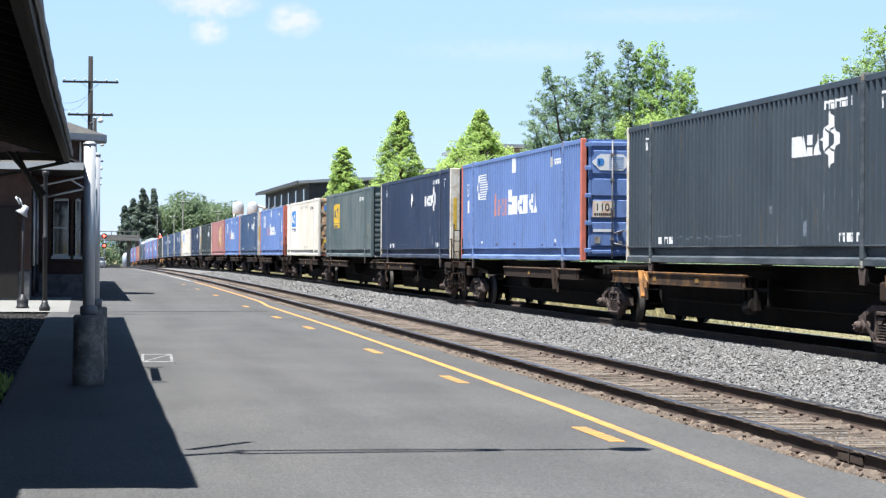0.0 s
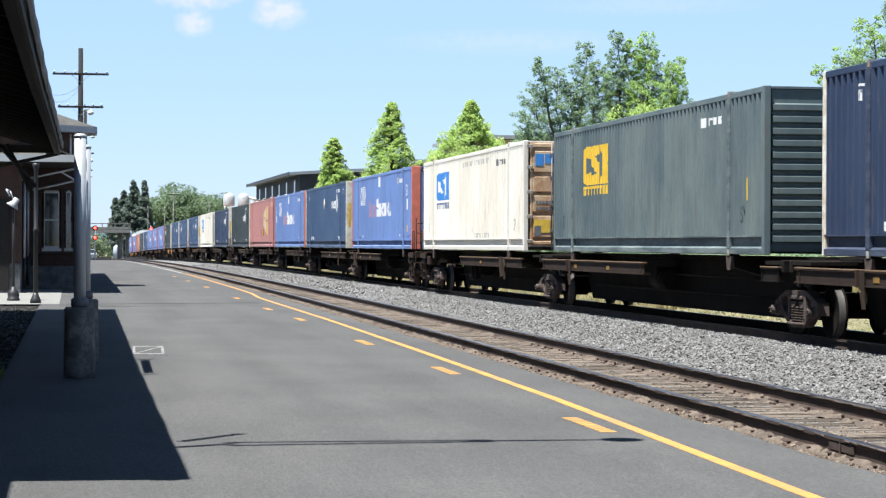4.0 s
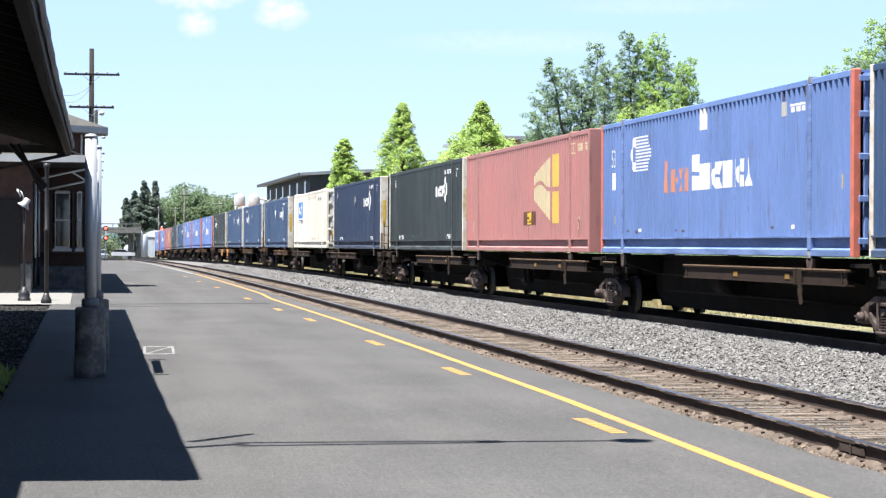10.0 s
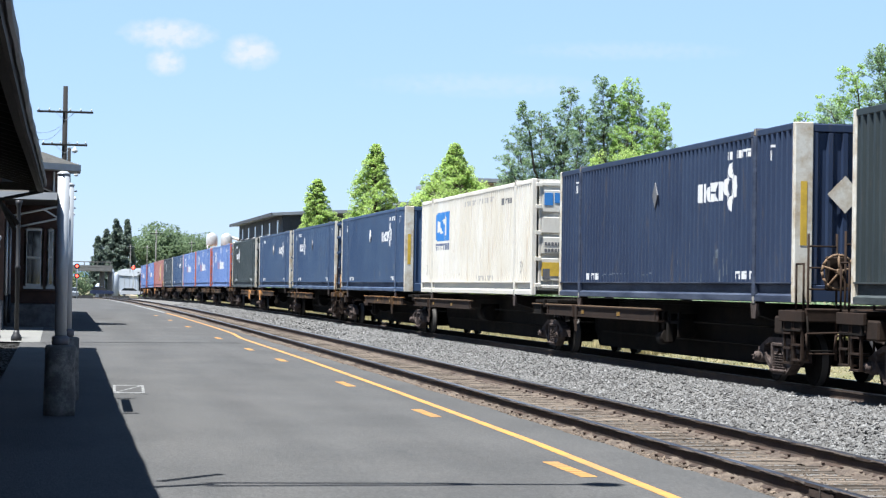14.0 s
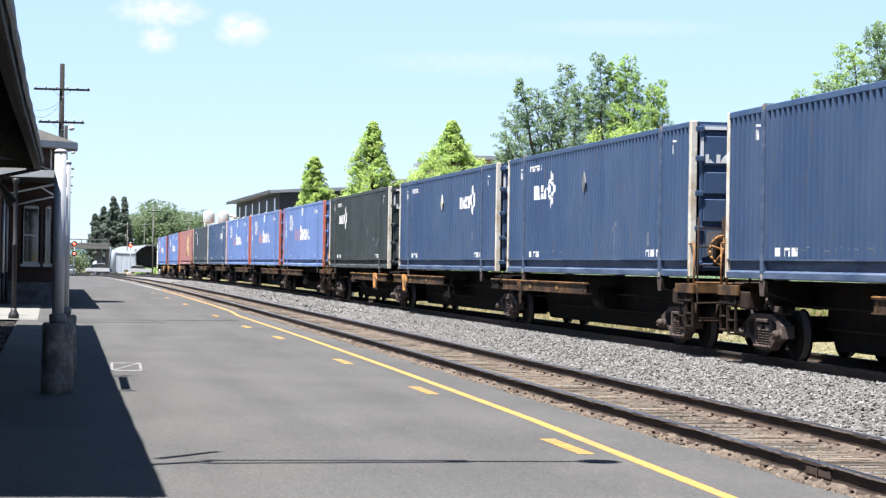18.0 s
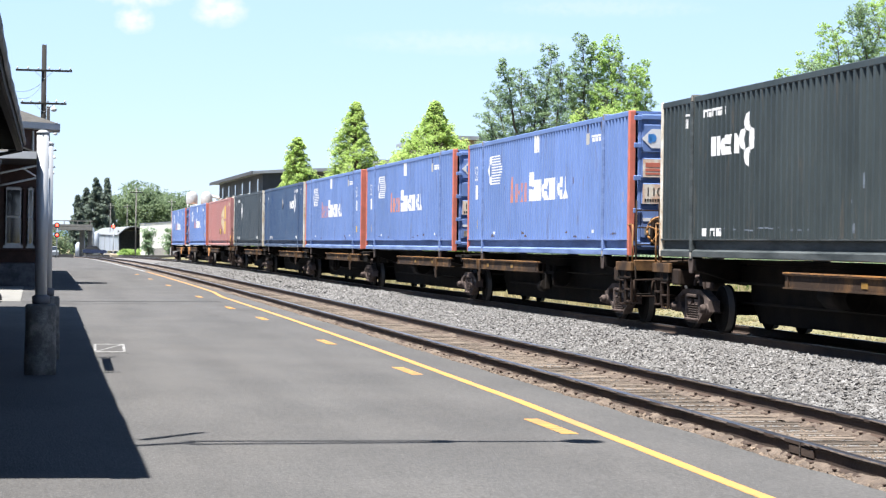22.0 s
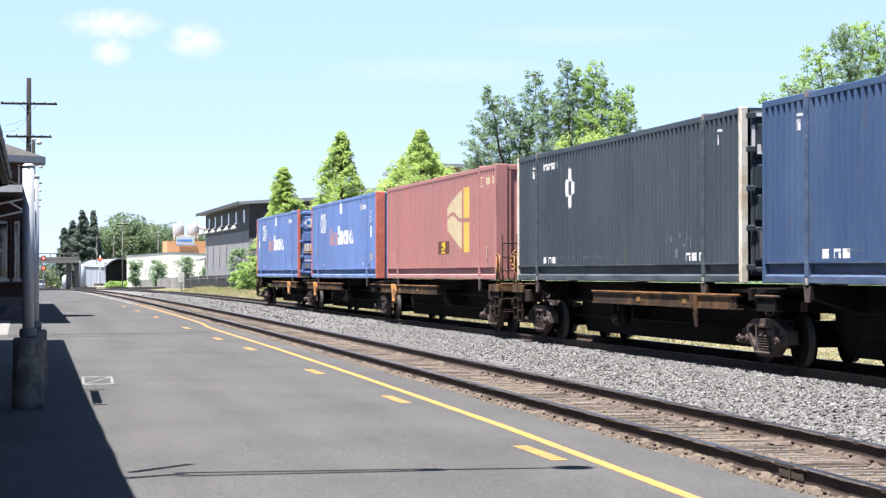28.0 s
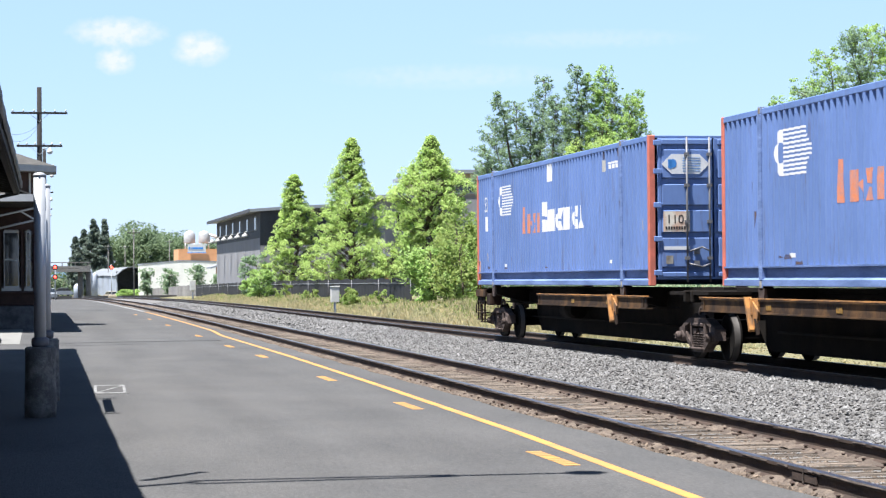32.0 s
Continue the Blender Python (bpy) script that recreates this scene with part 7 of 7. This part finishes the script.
crossing_signal(2.94, 268, 4.35, "crossing signal with lit red lamps")
r = placed("crossing_signal", 15.56, 410, "crossing signal with a lit red lamp", "crossing signal", "crossing signals", -0.2)
part("mast", cyl((0, 0, 0), (0, 0, 6.7), 0.1, n=8), GALV, r)
part("lamp_board", lathe(bmesh.new(), [(0.42, 0), (0.42, 0.05)], 16), BLACK_PAINT, r, m=pose(0, -0.12, 6.1, 90, 0, 0))
part("red_lamp", lathe(bmesh.new(), [(0.27, 0), (0.24, 0.05), (0.05, 0.09)], 14), RED_GLOW, r, "lit red lamp", pose(0, -0.18, 6.1, 90, 0, 0))

# parked and waiting cars
CAR_WHITE = mat("white_car_paint", (0.6, 0.6, 0.6), 0.25, 0, 0.05, 2, 20, 0, spec=0.6)
CAR_GREY = mat("grey_car_paint", (0.2, 0.22, 0.24), 0.25, 0, 0.05, 2, 20, 0, spec=0.6)
CAR_DARK = mat("dark_blue_car_paint", (0.02, 0.03, 0.07), 0.25, 0, 0.05, 2, 20, 0, spec=0.6)
CAR_TAN = mat("tan_car_paint", (0.4, 0.34, 0.26), 0.25, 0, 0.05, 2, 20, 0, spec=0.6)
RUBBER = mat("tyre_rubber", (0.02, 0.02, 0.02), 0.9)


def car_at(x, y, turn, paint, label, tall=0.0):
    r = thing("car", Matrix.Translation(bend(x, y, -0.17)) @ pose(0, 0, 0, 0, 0, turn), label, "car", "cars at the crossing")
    h = tall
    bm = prism(bmesh.new(), [(-2.2, 0.3), (2.15, 0.3), (2.2, 0.65), (2.0, 0.85), (1.1, 0.95), (-1.9, 0.98), (-2.2, 0.8)], 0, -0.86, 0.86)
    part("body", bm, paint, r)
    bm = prism(bmesh.new(), [(-1.9, 0.97), (1.05, 0.95), (0.35, 1.45 + h), (-1.4, 1.48 + h)], 0, -0.72, 0.72)
    part("cabin", bm, GLASS, r)
    part("roof", prism(bmesh.new(), [(-1.45, 1.46 + h), (0.4, 1.43 + h), (0.3, 1.5 + h), (-1.3, 1.53 + h)], 0, -0.73, 0.73), paint, r)
    for yy in (-1.35, 1.35):
        for xx in (-0.84, 0.64):
            part("wheel", cyl((xx, yy, 0.31), (xx + 0.2, yy, 0.31), 0.31, n=14), RUBBER, r)
    for xx in (-0.6, 0.6):
        part("headlight", box(bmesh.new(), xx - 0.18, xx + 0.18, 2.14, 2.2, 0.6, 0.75), WHITE_PAINT, r)
    return r


car_at(2.6, 300, 4, CAR_GREY, "grey car near the crossing", 0.0)
car_at(15.4, 412, 15, CAR_TAN, "tan car parked by the shed", 0.0)
# cars that drive over the crossing: seconds and metres beside the line
CROSSERS = []
for y, turn, p, label, tall, times in (
        (342.3, -90, CAR_WHITE, "white car driving over the crossing", 0.0, ((0, -9), (7.5, -9), (9, 4.8), (11, 7.5), (13, 12.5), (14, 12.6), (17, 14), (19, 15.6), (21, 24), (22.5, 32), (32, 32))),
        (342.3, -90, CAR_DARK, "dark blue car driving over the crossing", 0.1, ((0, -16), (9, -16), (11, -2), (13, 7.6), (14, 7.9), (17, 8.0), (19, 8.3), (20, 8.9), (22, 9.9), (24, 18), (26.5, 25), (32, 25))),
        (337.6, 90, CAR_WHITE, "white sport utility car driving over the crossing", 0.25, ((0, 32), (14, 32), (16, 16), (17, 11.2), (18, 7.5), (19, 4.3), (21, -4), (22, -9), (32, -9))),
        (337.6, 90, CAR_GREY, "grey car driving over the crossing", 0.0, ((0, 40), (27, 32), (30, 7.5), (32, 4.7)))):
    r = car_at(0, y, turn, p, label, tall)
    for ob in r.children:
        ob.data.transform(Matrix.Scale(0.86, 4))
    CROSSERS.append((r, [(t, Matrix.Translation(bend(x, y, 0.3)) @ pose(0, 0, 0, 0, 0, turn)) for t, x in times]))
yel = placed("bollard", 0.55, 140, "yellow bollard beside the station", "bollard", z=-0.15)
part("post", cyl((0, 0, 0), (0, 0, 1.1), 0.12, n=12), YELLOW, yel)
for x, y, h in ((14.2, 300, 9.8), (30, 460, 13), (17.8, 480, 12.5), (22.5, 500, 13)):
    utility_pole(x, y, h, [(h - 0.6, 0.9)], 0, "thin weathered grey utility pole far off", 0.1, PLANK)
# ---- trees and plants ----
def limb(bm, a, b, r0, r1, rng, n=4):
    p = Vector(a)
    d = Vector(b) - p
    for i in range(n):
        q = Vector(a) + d * ((i + 1) / n) + Vector((rng.uniform(-1, 1), rng.uniform(-1, 1), rng.uniform(-0.4, 0.4))) * d.length * 0.04
        tube(bm, p, q, r0 + (r1 - r0) * i / n, r0 + (r1 - r0) * (i + 1) / n, 7, cap=False)
        p = q


def tree(x, y, z, height, shape, clumps, per, leaf, size, seed, label, spread=0.8, low=0.12, lean=0.0, name="tree", trunk=None, puff=None):
    """shape(u): the crown's half width at height u of 0..1 of the tree."""
    rng, nr = random.Random(seed), np.random.default_rng(seed)
    r = thing(name, Matrix.Translation(bend(x, y, z)), label, "tree", "trees")
    bm = bmesh.new()
    base = trunk or height * 0.016
    lobes = [[rng.uniform(0.58, 1.22) for _ in range(8)] for _ in range(12)]
    limb(bm, (0, 0, 0), (lean * height, 0, height * 0.93), base, 0.03, rng, 7)
    pts = []
    for k in range(clumps):
        u = low + (0.99 - low) * (k + rng.random()) / clumps
        a = rng.uniform(0, 6.283)
        w = max(shape(u), 0.02) * lobes[int(u * 11)][int(a / 6.2832 * 7)]
        d = w * rng.uniform(0.35, 1.0) ** 0.7
        c = Vector((lean * height * u + d * math.cos(a), d * math.sin(a), height * u))
        if d > 0.25 * w and k % 2 == 0:
            limb(bm, (lean * height * u, 0, max(height * u - 0.6 * d, height * 0.06)), c, base * 0.18, 0.012, rng, 3)
        rad = (puff or 0.05 * height) * rng.uniform(0.45, 1.3) * (0.55 + 0.45 * min(1, w / 1.5))
        n = int(per * rng.uniform(0.6, 1.4))
        pts.append(blob(nr, c, (rad, rad, rad * 0.75), n))
    part("trunk", bm, BARK, r)
    part("crown", leaf_mesh("crown", np.concatenate(pts), size, seed, leaf), None, r)
    return r


def shoot_tree(x, y, shoots, leaf, size, seed, label, fork=4.0, density=1.0, second=None):
    """A tree of upright leafy shoots with sky between them. shoots: metres beside the trunk, top, foot and half width of each."""
    rng, nr = random.Random(seed), np.random.default_rng(seed)
    r = thing("tree", Matrix.Translation(bend(x, y, 0) + Vector((0, 0, dip(y)))), label, "tree", "trees")
    bm = bmesh.new()
    limb(bm, (0, 0, -0.6), (0, 0, fork), 0.3, 0.22, rng, 4)
    crowns = {}
    for i, (dx, top, foot, half) in enumerate(shoots):
        dy = rng.uniform(-1.6, 1.6)
        tip = Vector((dx, dy, top - 0.2))
        knee = Vector((dx * 0.7, dy * 0.7, foot + (top - foot) * 0.2))
        limb(bm, (0, 0, fork * 0.9), knee, 0.13, 0.08, rng, 4), limb(bm, knee, tip, 0.08, 0.015, rng, 5)
        pts = []
        half *= 1.3
        n = int((top - foot) * (4.6 + 5.0 * half) * density)
        for k in range(n):
            u = (k + rng.random()) / n
            w = half * (0.22 + 0.95 * math.sin(math.pi * min(1, 0.16 + 0.84 * (1 - u)) * 0.62))
            a, d = rng.uniform(0, 6.283), w * math.sqrt(rng.random())
            c = Vector((dx * (0.75 + 0.25 * u) + d * math.cos(a), dy + d * math.sin(a), foot + (top - foot) * u))
            if k % 3 == 0:
                limb(bm, (dx * (0.72 + 0.25 * u), dy, c.z - 0.4), c, 0.02, 0.008, rng, 2)
            rad = rng.uniform(0.16, 0.58) * (0.6 + 0.4 * (1 - u))
            pts.append(blob(nr, c, (rad * rng.uniform(0.7, 1.4), rad, rad * rng.uniform(0.5, 1.0)), int(rng.uniform(30, 75) * (rad / 0.3) ** 1.2) + 8))
        use = second if second and i % 3 == 1 else leaf
        crowns.setdefault(use.name, (use, []))[1].extend(pts)
    part("trunk", bm, BARK, r)
    for m, pts in crowns.values():
        part("crown", leaf_mesh("crown", np.concatenate(pts), size, seed, m), None, r)
    return r


cone = lambda w, p=0.75: (lambda u: w * min(1.0, (u - 0.04) * 9) * (1 - u) ** p)
tree(24.8, 204, 0.1, 11.8, cone(4.5), 560, 70, LEAF_LIME, 0.095, 11, "young lime-green street tree with a pointed crown", low=0.1, puff=0.4)
tree(25.2, 169, 0.1, 12.9, cone(5.1, 0.82), 700, 70, LEAF_LIME, 0.085, 12, "young lime-green street tree with a pointed crown", low=0.11, puff=0.42)
tree(24.7, 132, 0.1, 10.5, lambda u: float(np.interp(u, [0.0, 0.1, 0.3, 0.62, 0.77, 0.86, 1.0], [0.2, 2.6, 3.5, 3.1, 2.0, 0.8, 0.15])), 760, 75, LEAF_LIME, 0.075, 13, "broad lime-green street tree with a narrow leader", low=0.12, puff=0.4)
bushy = lambda w, top=0.62: (lambda u: w * max(0.05, 1 - ((u - top) / 0.62) ** 2) ** 0.5)
shoot_tree(37.2, 158, [(-3.9, 11.2, 7.2, 0.9), (-2.9, 15.2, 11.6, 0.5), (-2.6, 13.0, 7.0, 1.3), (-1.0, 14.7, 8.0, 1.1), (0.2, 13.6, 6.0, 1.4), (1.3, 16.6, 9.0, 0.85), (2.0, 15.0, 6.5, 1.0), (-3.4, 9.6, 4.5, 1.4)],
           LEAF_DARK, 0.072, 14, "large loose tree with dull green leaves", density=1.7)
shoot_tree(43.0, 158, [(-2.9, 14.4, 6.0, 1.0), (-2.2, 17.4, 8.0, 0.95), (-1.1, 16.8, 7.0, 1.1), (0.2, 17.3, 8.0, 0.95), (1.0, 16.0, 6.0, 1.3), (2.1, 15.0, 6.5, 1.1), (3.1, 15.6, 9.0, 0.6), (3.3, 13.0, 5.5, 1.0), (-0.4, 13.5, 5.0, 1.7)],
           LEAF_GREEN, 0.072, 15, "large tree with fresh green upright shoots", density=1.8, second=LEAF_DARK)
tree(40.2, 150, 0, 11.6, bushy(2.8, 0.6), 150, 100, LEAF_LIME, 0.085, 21, "bright green young tree in a clump", low=0.25, puff=0.55)
shoot_tree(43.6, 104, [(-6.0, 10.6, 7.5, 0.6), (-5.0, 10.9, 6.5, 0.8), (-4.0, 11.6, 6.0, 1.0), (-3.3, 13.1, 6.0, 1.0), (-2.4, 13.9, 6.0, 1.1), (-1.2, 14.3, 5.0, 1.2), (0.1, 14.4, 5.0, 1.3), (1.5, 14.8, 5.0, 1.3), (3.0, 14.0, 5.0, 1.3), (4.2, 12.6, 5.0, 1.2)],
           LEAF_GREEN, 0.065, 16, "large tree with fresh green leaves", density=1.7, second=LEAF_DARK)
# scrub by the fence
for x, y, h, w, leaf, s in ((24.2, 122, 5.2, 2.2, WEED, 41), (23.5, 117, 3.8, 1.9, WEED, 42), (22.6, 121, 3.4, 1.6, LEAF_GREEN, 43), (25.5, 126, 4.6, 2.2, WEED, 44),
                           (21.2, 205, 4.2, 1.5, LEAF_DARK, 45), (20.6, 196, 2.6, 1.5, LEAF_GREEN, 46), (26, 118, 4.4, 2.2, LEAF_GREEN, 47)):
    tree(x, y, 0, h, bushy(w, 0.5), 40, 75, leaf, 0.12, s, "grey-green scrub bush by the fence", low=0.08, name="bush", puff=0.55)
for x, y, h, w, s in ((19.5, 120, 1.1, 0.8, 51), (20.3, 140, 1.2, 0.9, 52), (19.8, 134, 1.0, 0.8, 53), (20.5, 158, 1.0, 1.0, 54), (19.0, 128, 0.8, 0.6, 55), (20.8, 178, 1.5, 1.2, 56)):
    tree(x, y, -0.2, h, bushy(w, 0.4), 16, 60, WEED, 0.08, s, "low green weed clump in the verge", low=0.05, name="shrub", puff=0.32)
# hedge along the planter and by the shed
tree(27.8, 178, 0.5, 2.2, bushy(2.4, 0.5), 40, 60, LEAF_LIME, 0.14, 57, "clipped lime-green hedge above the fence", low=0.1, name="hedge", puff=0.5)
for k in range(3):
    tree(17.4 + k * 0.9, 398 + k * 2, -0.1, 1.5, bushy(1.0, 0.45), 20, 50, LEAF_GREEN, 0.22, 60 + k, "rounded green hedge by the shed", low=0.05, name="hedge", puff=0.7)
for x, y, h, w, s in ((22.6, 352, 4.6, 1.3, 71), (27.2, 352, 5.2, 1.2, 72), (30.6, 350, 3.6, 0.9, 73), (19.0, 354, 4.6, 1.0, 74)):
    tree(x, y, 0, h, bushy(w, 0.55), 34, 40, LEAF_DARK, 0.2, s, "green tree before the cream building", low=0.15, puff=0.9)
# low scrub beyond the far track
nr = np.random.default_rng(66)
pts = [blob(nr, bend(29 + nr.uniform(-3, 4), nr.uniform(45, 128), nr.uniform(0.2, 1.3)), (0.9, 0.9, 0.7), 60) for k in range(230)]
tagged(new("scrub", leaf_mesh("scrub", np.concatenate(pts), 0.12, 67, LEAF_DARK)), "low tangled green scrub beyond the far track", "scrub", kind="stuff")
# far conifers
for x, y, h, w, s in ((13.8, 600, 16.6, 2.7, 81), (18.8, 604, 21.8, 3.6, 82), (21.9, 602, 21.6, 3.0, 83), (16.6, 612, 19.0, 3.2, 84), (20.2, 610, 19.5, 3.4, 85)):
    tree(x, y, 0, h, lambda u: w * min(1, (u - 0.02) * 8) * (1 - u ** 1.7) ** 0.85, 190, 80, HAZED_NEEDLE, 0.34, s, "tall grey-green conifer far off, paled with haze in its colour", low=0.06, name="conifer", puff=0.8)
# far woods and street trees, one mass of many leaves
nr = np.random.default_rng(90)
pts = []
for k in range(60):
    u = nr.random()
    x, y = 24 + 60 * u + nr.uniform(-3, 3), 640 + nr.uniform(0, 60)
    h = 17 + 5.5 * math.sin(u * 9.0) * nr.uniform(0.3, 1) + nr.uniform(-2, 3.5)
    for j in range(9):
        c = (x + nr.uniform(-4, 4), y + nr.uniform(-4, 4), h * nr.uniform(0.25, 0.9))
        c = bend(*c)
        pts.append(blob(nr, c, (2.8, 2.8, 2.3), 100))
for k in range(30):
    x, y = nr.uniform(-60, 14), 560 + nr.uniform(0, 60)
    for j in range(6):
        pts.append(blob(nr, bend(x + nr.uniform(-3, 3), y, nr.uniform(0.5, 6.5)), (2.4, 2.4, 2.0), 60))
far = new("far_woods", leaf_mesh("far_woods", np.concatenate(pts), 0.48, 91, FAR_LEAF))
tagged(far, "hazy green woods beyond the station", "woods", kind="stuff")

# grass of the verge and weeds by the platform, in tufts
def tufts(name, n, zone, height, seed, material, label, x_pow=1.0):
    rng = np.random.default_rng(seed)
    x0, x1, y0, y1 = zone
    x, y = x0 + (x1 - x0) * rng.random(n) ** x_pow, y0 + (y1 - y0) * rng.random(n) ** 1.5
    z = np.interp(x, [15.4, 16.2, 17.5, 20, 23, 30], [-0.75, -0.5, -0.35, -0.1, 0.12, 0.2]) if x0 > 10 else np.full(n, -0.2)
    h = height * rng.uniform(0.35, 1.2, n) * (0.6 + 0.5 * np.sin(x * 1.3 + y * 0.21) * np.sin(y * 0.37))
    h = np.maximum(h, height * 0.2)
    a = rng.uniform(0, 6.28, n)
    w = 0.02 + 0.02 * rng.random(n)
    if x0 > 10:
        w = w * (1 + y / 90)
    bx, by = x - CURVE * y * y, y
    bz = z - DROP * y * y + lifts(x, y)
    lean = rng.normal(size=(n, 2)) * (h * 0.3)[:, None]
    v = np.stack([np.stack([bx - w * np.cos(a), by - w * np.sin(a), bz], -1), np.stack([bx + w * np.cos(a), by + w * np.sin(a), bz], -1),
                  np.stack([bx + lean[:, 0], by + lean[:, 1], bz + h], -1)], 1)
    me = bpy.data.meshes.new(name)
    me.from_pydata(v.reshape(-1, 3).tolist(), [], np.arange(3 * n).reshape(-1, 3).tolist())
    me.materials.append(material)
    return tagged(new(name, me), label, "grass", kind="stuff")


tufts("verge_grass", 150000, (15.7, 23.5, 60, 250), 0.4, 101, GRASS, "tall dry grass on the verge by the fence")
tufts("verge_grass", 14000, (17.5, 23.5, 60, 250), 0.5, 102, WEED, "green weeds among the dry grass", 0.6)
tufts("verge_grass", 30000, (16.5, 30.0, 26, 75), 0.1, 105, GRASS, "short dry grass beyond the far track")
tufts("weeds", 2600, (-1.9, -0.98, 12.5, 30), 0.15, 103, WEED, "green weeds along the platform's edge")

# ---- sky and distance ----
# Backdrop hills: blue distance haze is painted in as their base colour.
HILL = mat("hazy_hills", (0.1, 0.17, 0.28), 1.0, 0, 0.05, 0.002, 0.02, 0)
bm = bmesh.new()
for row, (d, base, amp) in enumerate(((3400, 15, 9),)):
    lo, hi = [], []
    for i in range(61):
        x = -2200 + i * 80
        h = base + amp * math.sin(i * 0.55) + amp * 0.5 * math.sin(i * 1.7 + 1)
        lo.append(bm.verts.new((x, d, -60))), hi.append(bm.verts.new((x, d + 60, h)))
    for i in range(60):
        bm.faces.new((lo[i], lo[i + 1], hi[i + 1], hi[i]))
tagged(part("backdrop", bm, HILL), "hazy blue hills on the horizon", "hills", kind="structure")


def cloud_mat(seed, wide, high, thick):
    m = bpy.data.materials.new("cloud")
    m.use_nodes = True
    n, l = m.node_tree.nodes, m.node_tree.links
    n.remove(n["Principled BSDF"])
    em, tr, mx = n.new("ShaderNodeEmission"), n.new("ShaderNodeBsdfTransparent"), n.new("ShaderNodeMixShader")
    em.inputs[0].default_value, em.inputs[1].default_value = (1.0, 0.95, 0.97, 1), 0.36
    co, tex, grad, mul, ramp, unit = (n.new("ShaderNode" + k) for k in ("TexCoord", "TexNoise", "TexGradient", "Math", "MapRange", "Mapping"))
    unit.inputs["Scale"].default_value = (1 / wide, 1 / high, 1)
    l.new(co.outputs["Object"], unit.inputs[0])
    grad.gradient_type = "SPHERICAL"
    l.new(unit.outputs[0], grad.inputs[0])
    mp = n.new("ShaderNodeMapping")
    mp.inputs["Location"].default_value = (seed * 3.1, seed, 0)
    mp.inputs["Scale"].default_value = (2.2 / high, 2.8 / high, 1)
    l.new(co.outputs["Object"], mp.inputs[0]), l.new(mp.outputs[0], tex.inputs[0])
    tex.inputs["Scale"].default_value, tex.inputs["Detail"].default_value = 0.8, 6
    mul.operation = "MULTIPLY"
    l.new(grad.outputs[0], mul.inputs[0]), l.new(tex.outputs[0], mul.inputs[1])
    ramp.inputs[1].default_value, ramp.inputs[2].default_value, ramp.inputs[4].default_value = 0.08, 0.4, thick
    l.new(mul.outputs[0], ramp.inputs[0]), l.new(ramp.outputs[0], mx.inputs[0])
    l.new(tr.outputs[0], mx.inputs[1]), l.new(em.outputs[0], mx.inputs[2]), l.new(mx.outputs[0], n["Material Output"].inputs[0])
    return m


CLOUDS = []


def cloud(right, up, wide, high, seed, thick, drift, depth=3600):
    """A far cloud at a bearing and height in degrees, of that many degrees, drifting slowly."""
    bm = bmesh.new()
    n = 12
    w, h = radians(wide) / 2 * depth, radians(high) / 2 * depth
    c = bm.verts.new((0, 0, 0))
    ring = [bm.verts.new((w * math.cos(6.2832 * i / n), h * math.sin(6.2832 * i / n), 0)) for i in range(n)]
    for i in range(n):
        bm.faces.new((c, ring[i], ring[(i + 1) % n]))
    ob = part("cloud", bm, cloud_mat(seed, w, h, thick))
    rows = []
    for t in (0.0, 32.0):
        a, b = radians(right + drift * (28.0 - t)), radians(up)
        rows.append((t, look(EYE + Vector((math.sin(a) * math.cos(b), math.cos(a) * math.cos(b), math.sin(b))) * depth, EYE)))
    CLOUDS.append((ob, rows))
    ob.visible_shadow = False
    return tagged(ob, "small white summer cloud" if thick > 0.3 else "thin wisp of high cloud", "cloud", "clouds", "structure")


cloud(2.3, 6.42, 3.4, 1.1, 1, 0.6, 0.035)
cloud(2.25, 5.66, 1.4, 1.0, 2, 0.6, 0.035)
cloud(4.5, 6.0, 2.0, 1.25, 3, 0.65, 0.035)
cloud(11.2, 5.24, 9.0, 0.9, 4, 0.16, 0.02)
cloud(14.9, 6.2, 8.0, 0.7, 5, 0.14, 0.02)


def motions():
    """The train runs towards the camera's side at an even pace; its wheels roll."""
    for ob, start, z in TRAIN:
        rows = []
        for i in range(33):
            t = i * 1.0
            y = start - SPEED * t
            slope = math.degrees(2 * CURVE * max(min(y, 500) - 8, 0))
            far, near = bend(TRAIN_X, y, 0), bend(TRAIN_X, y - LENGTH, 0)
            fall = math.degrees(math.atan2(far.z - near.z, LENGTH))
            rows.append((t, Matrix.Translation(bend(TRAIN_X, y, z)) @ pose(0, 0, 0, fall, 0, slope)))
        walk(ob, rows)
    for ob, rows in CLOUDS + CROSSERS:
        walk(ob, rows)
    for s, sets in WHEELSETS.items():
        rows = []
        for i in range(961):
            t = i / 30
            rows.append((t, pose(0, s * 0.89, WR, math.degrees(SPEED * t / WR), 0, 0)))
        walk(sets[0], rows)
        keys = sets[0].animation_data
        for ob in sets[1:]:
            ob.rotation_mode = "QUATERNION"
            own = ob.animation_data_create()
            own.action = keys.action
            own.action_slot = keys.action_slot


motions()
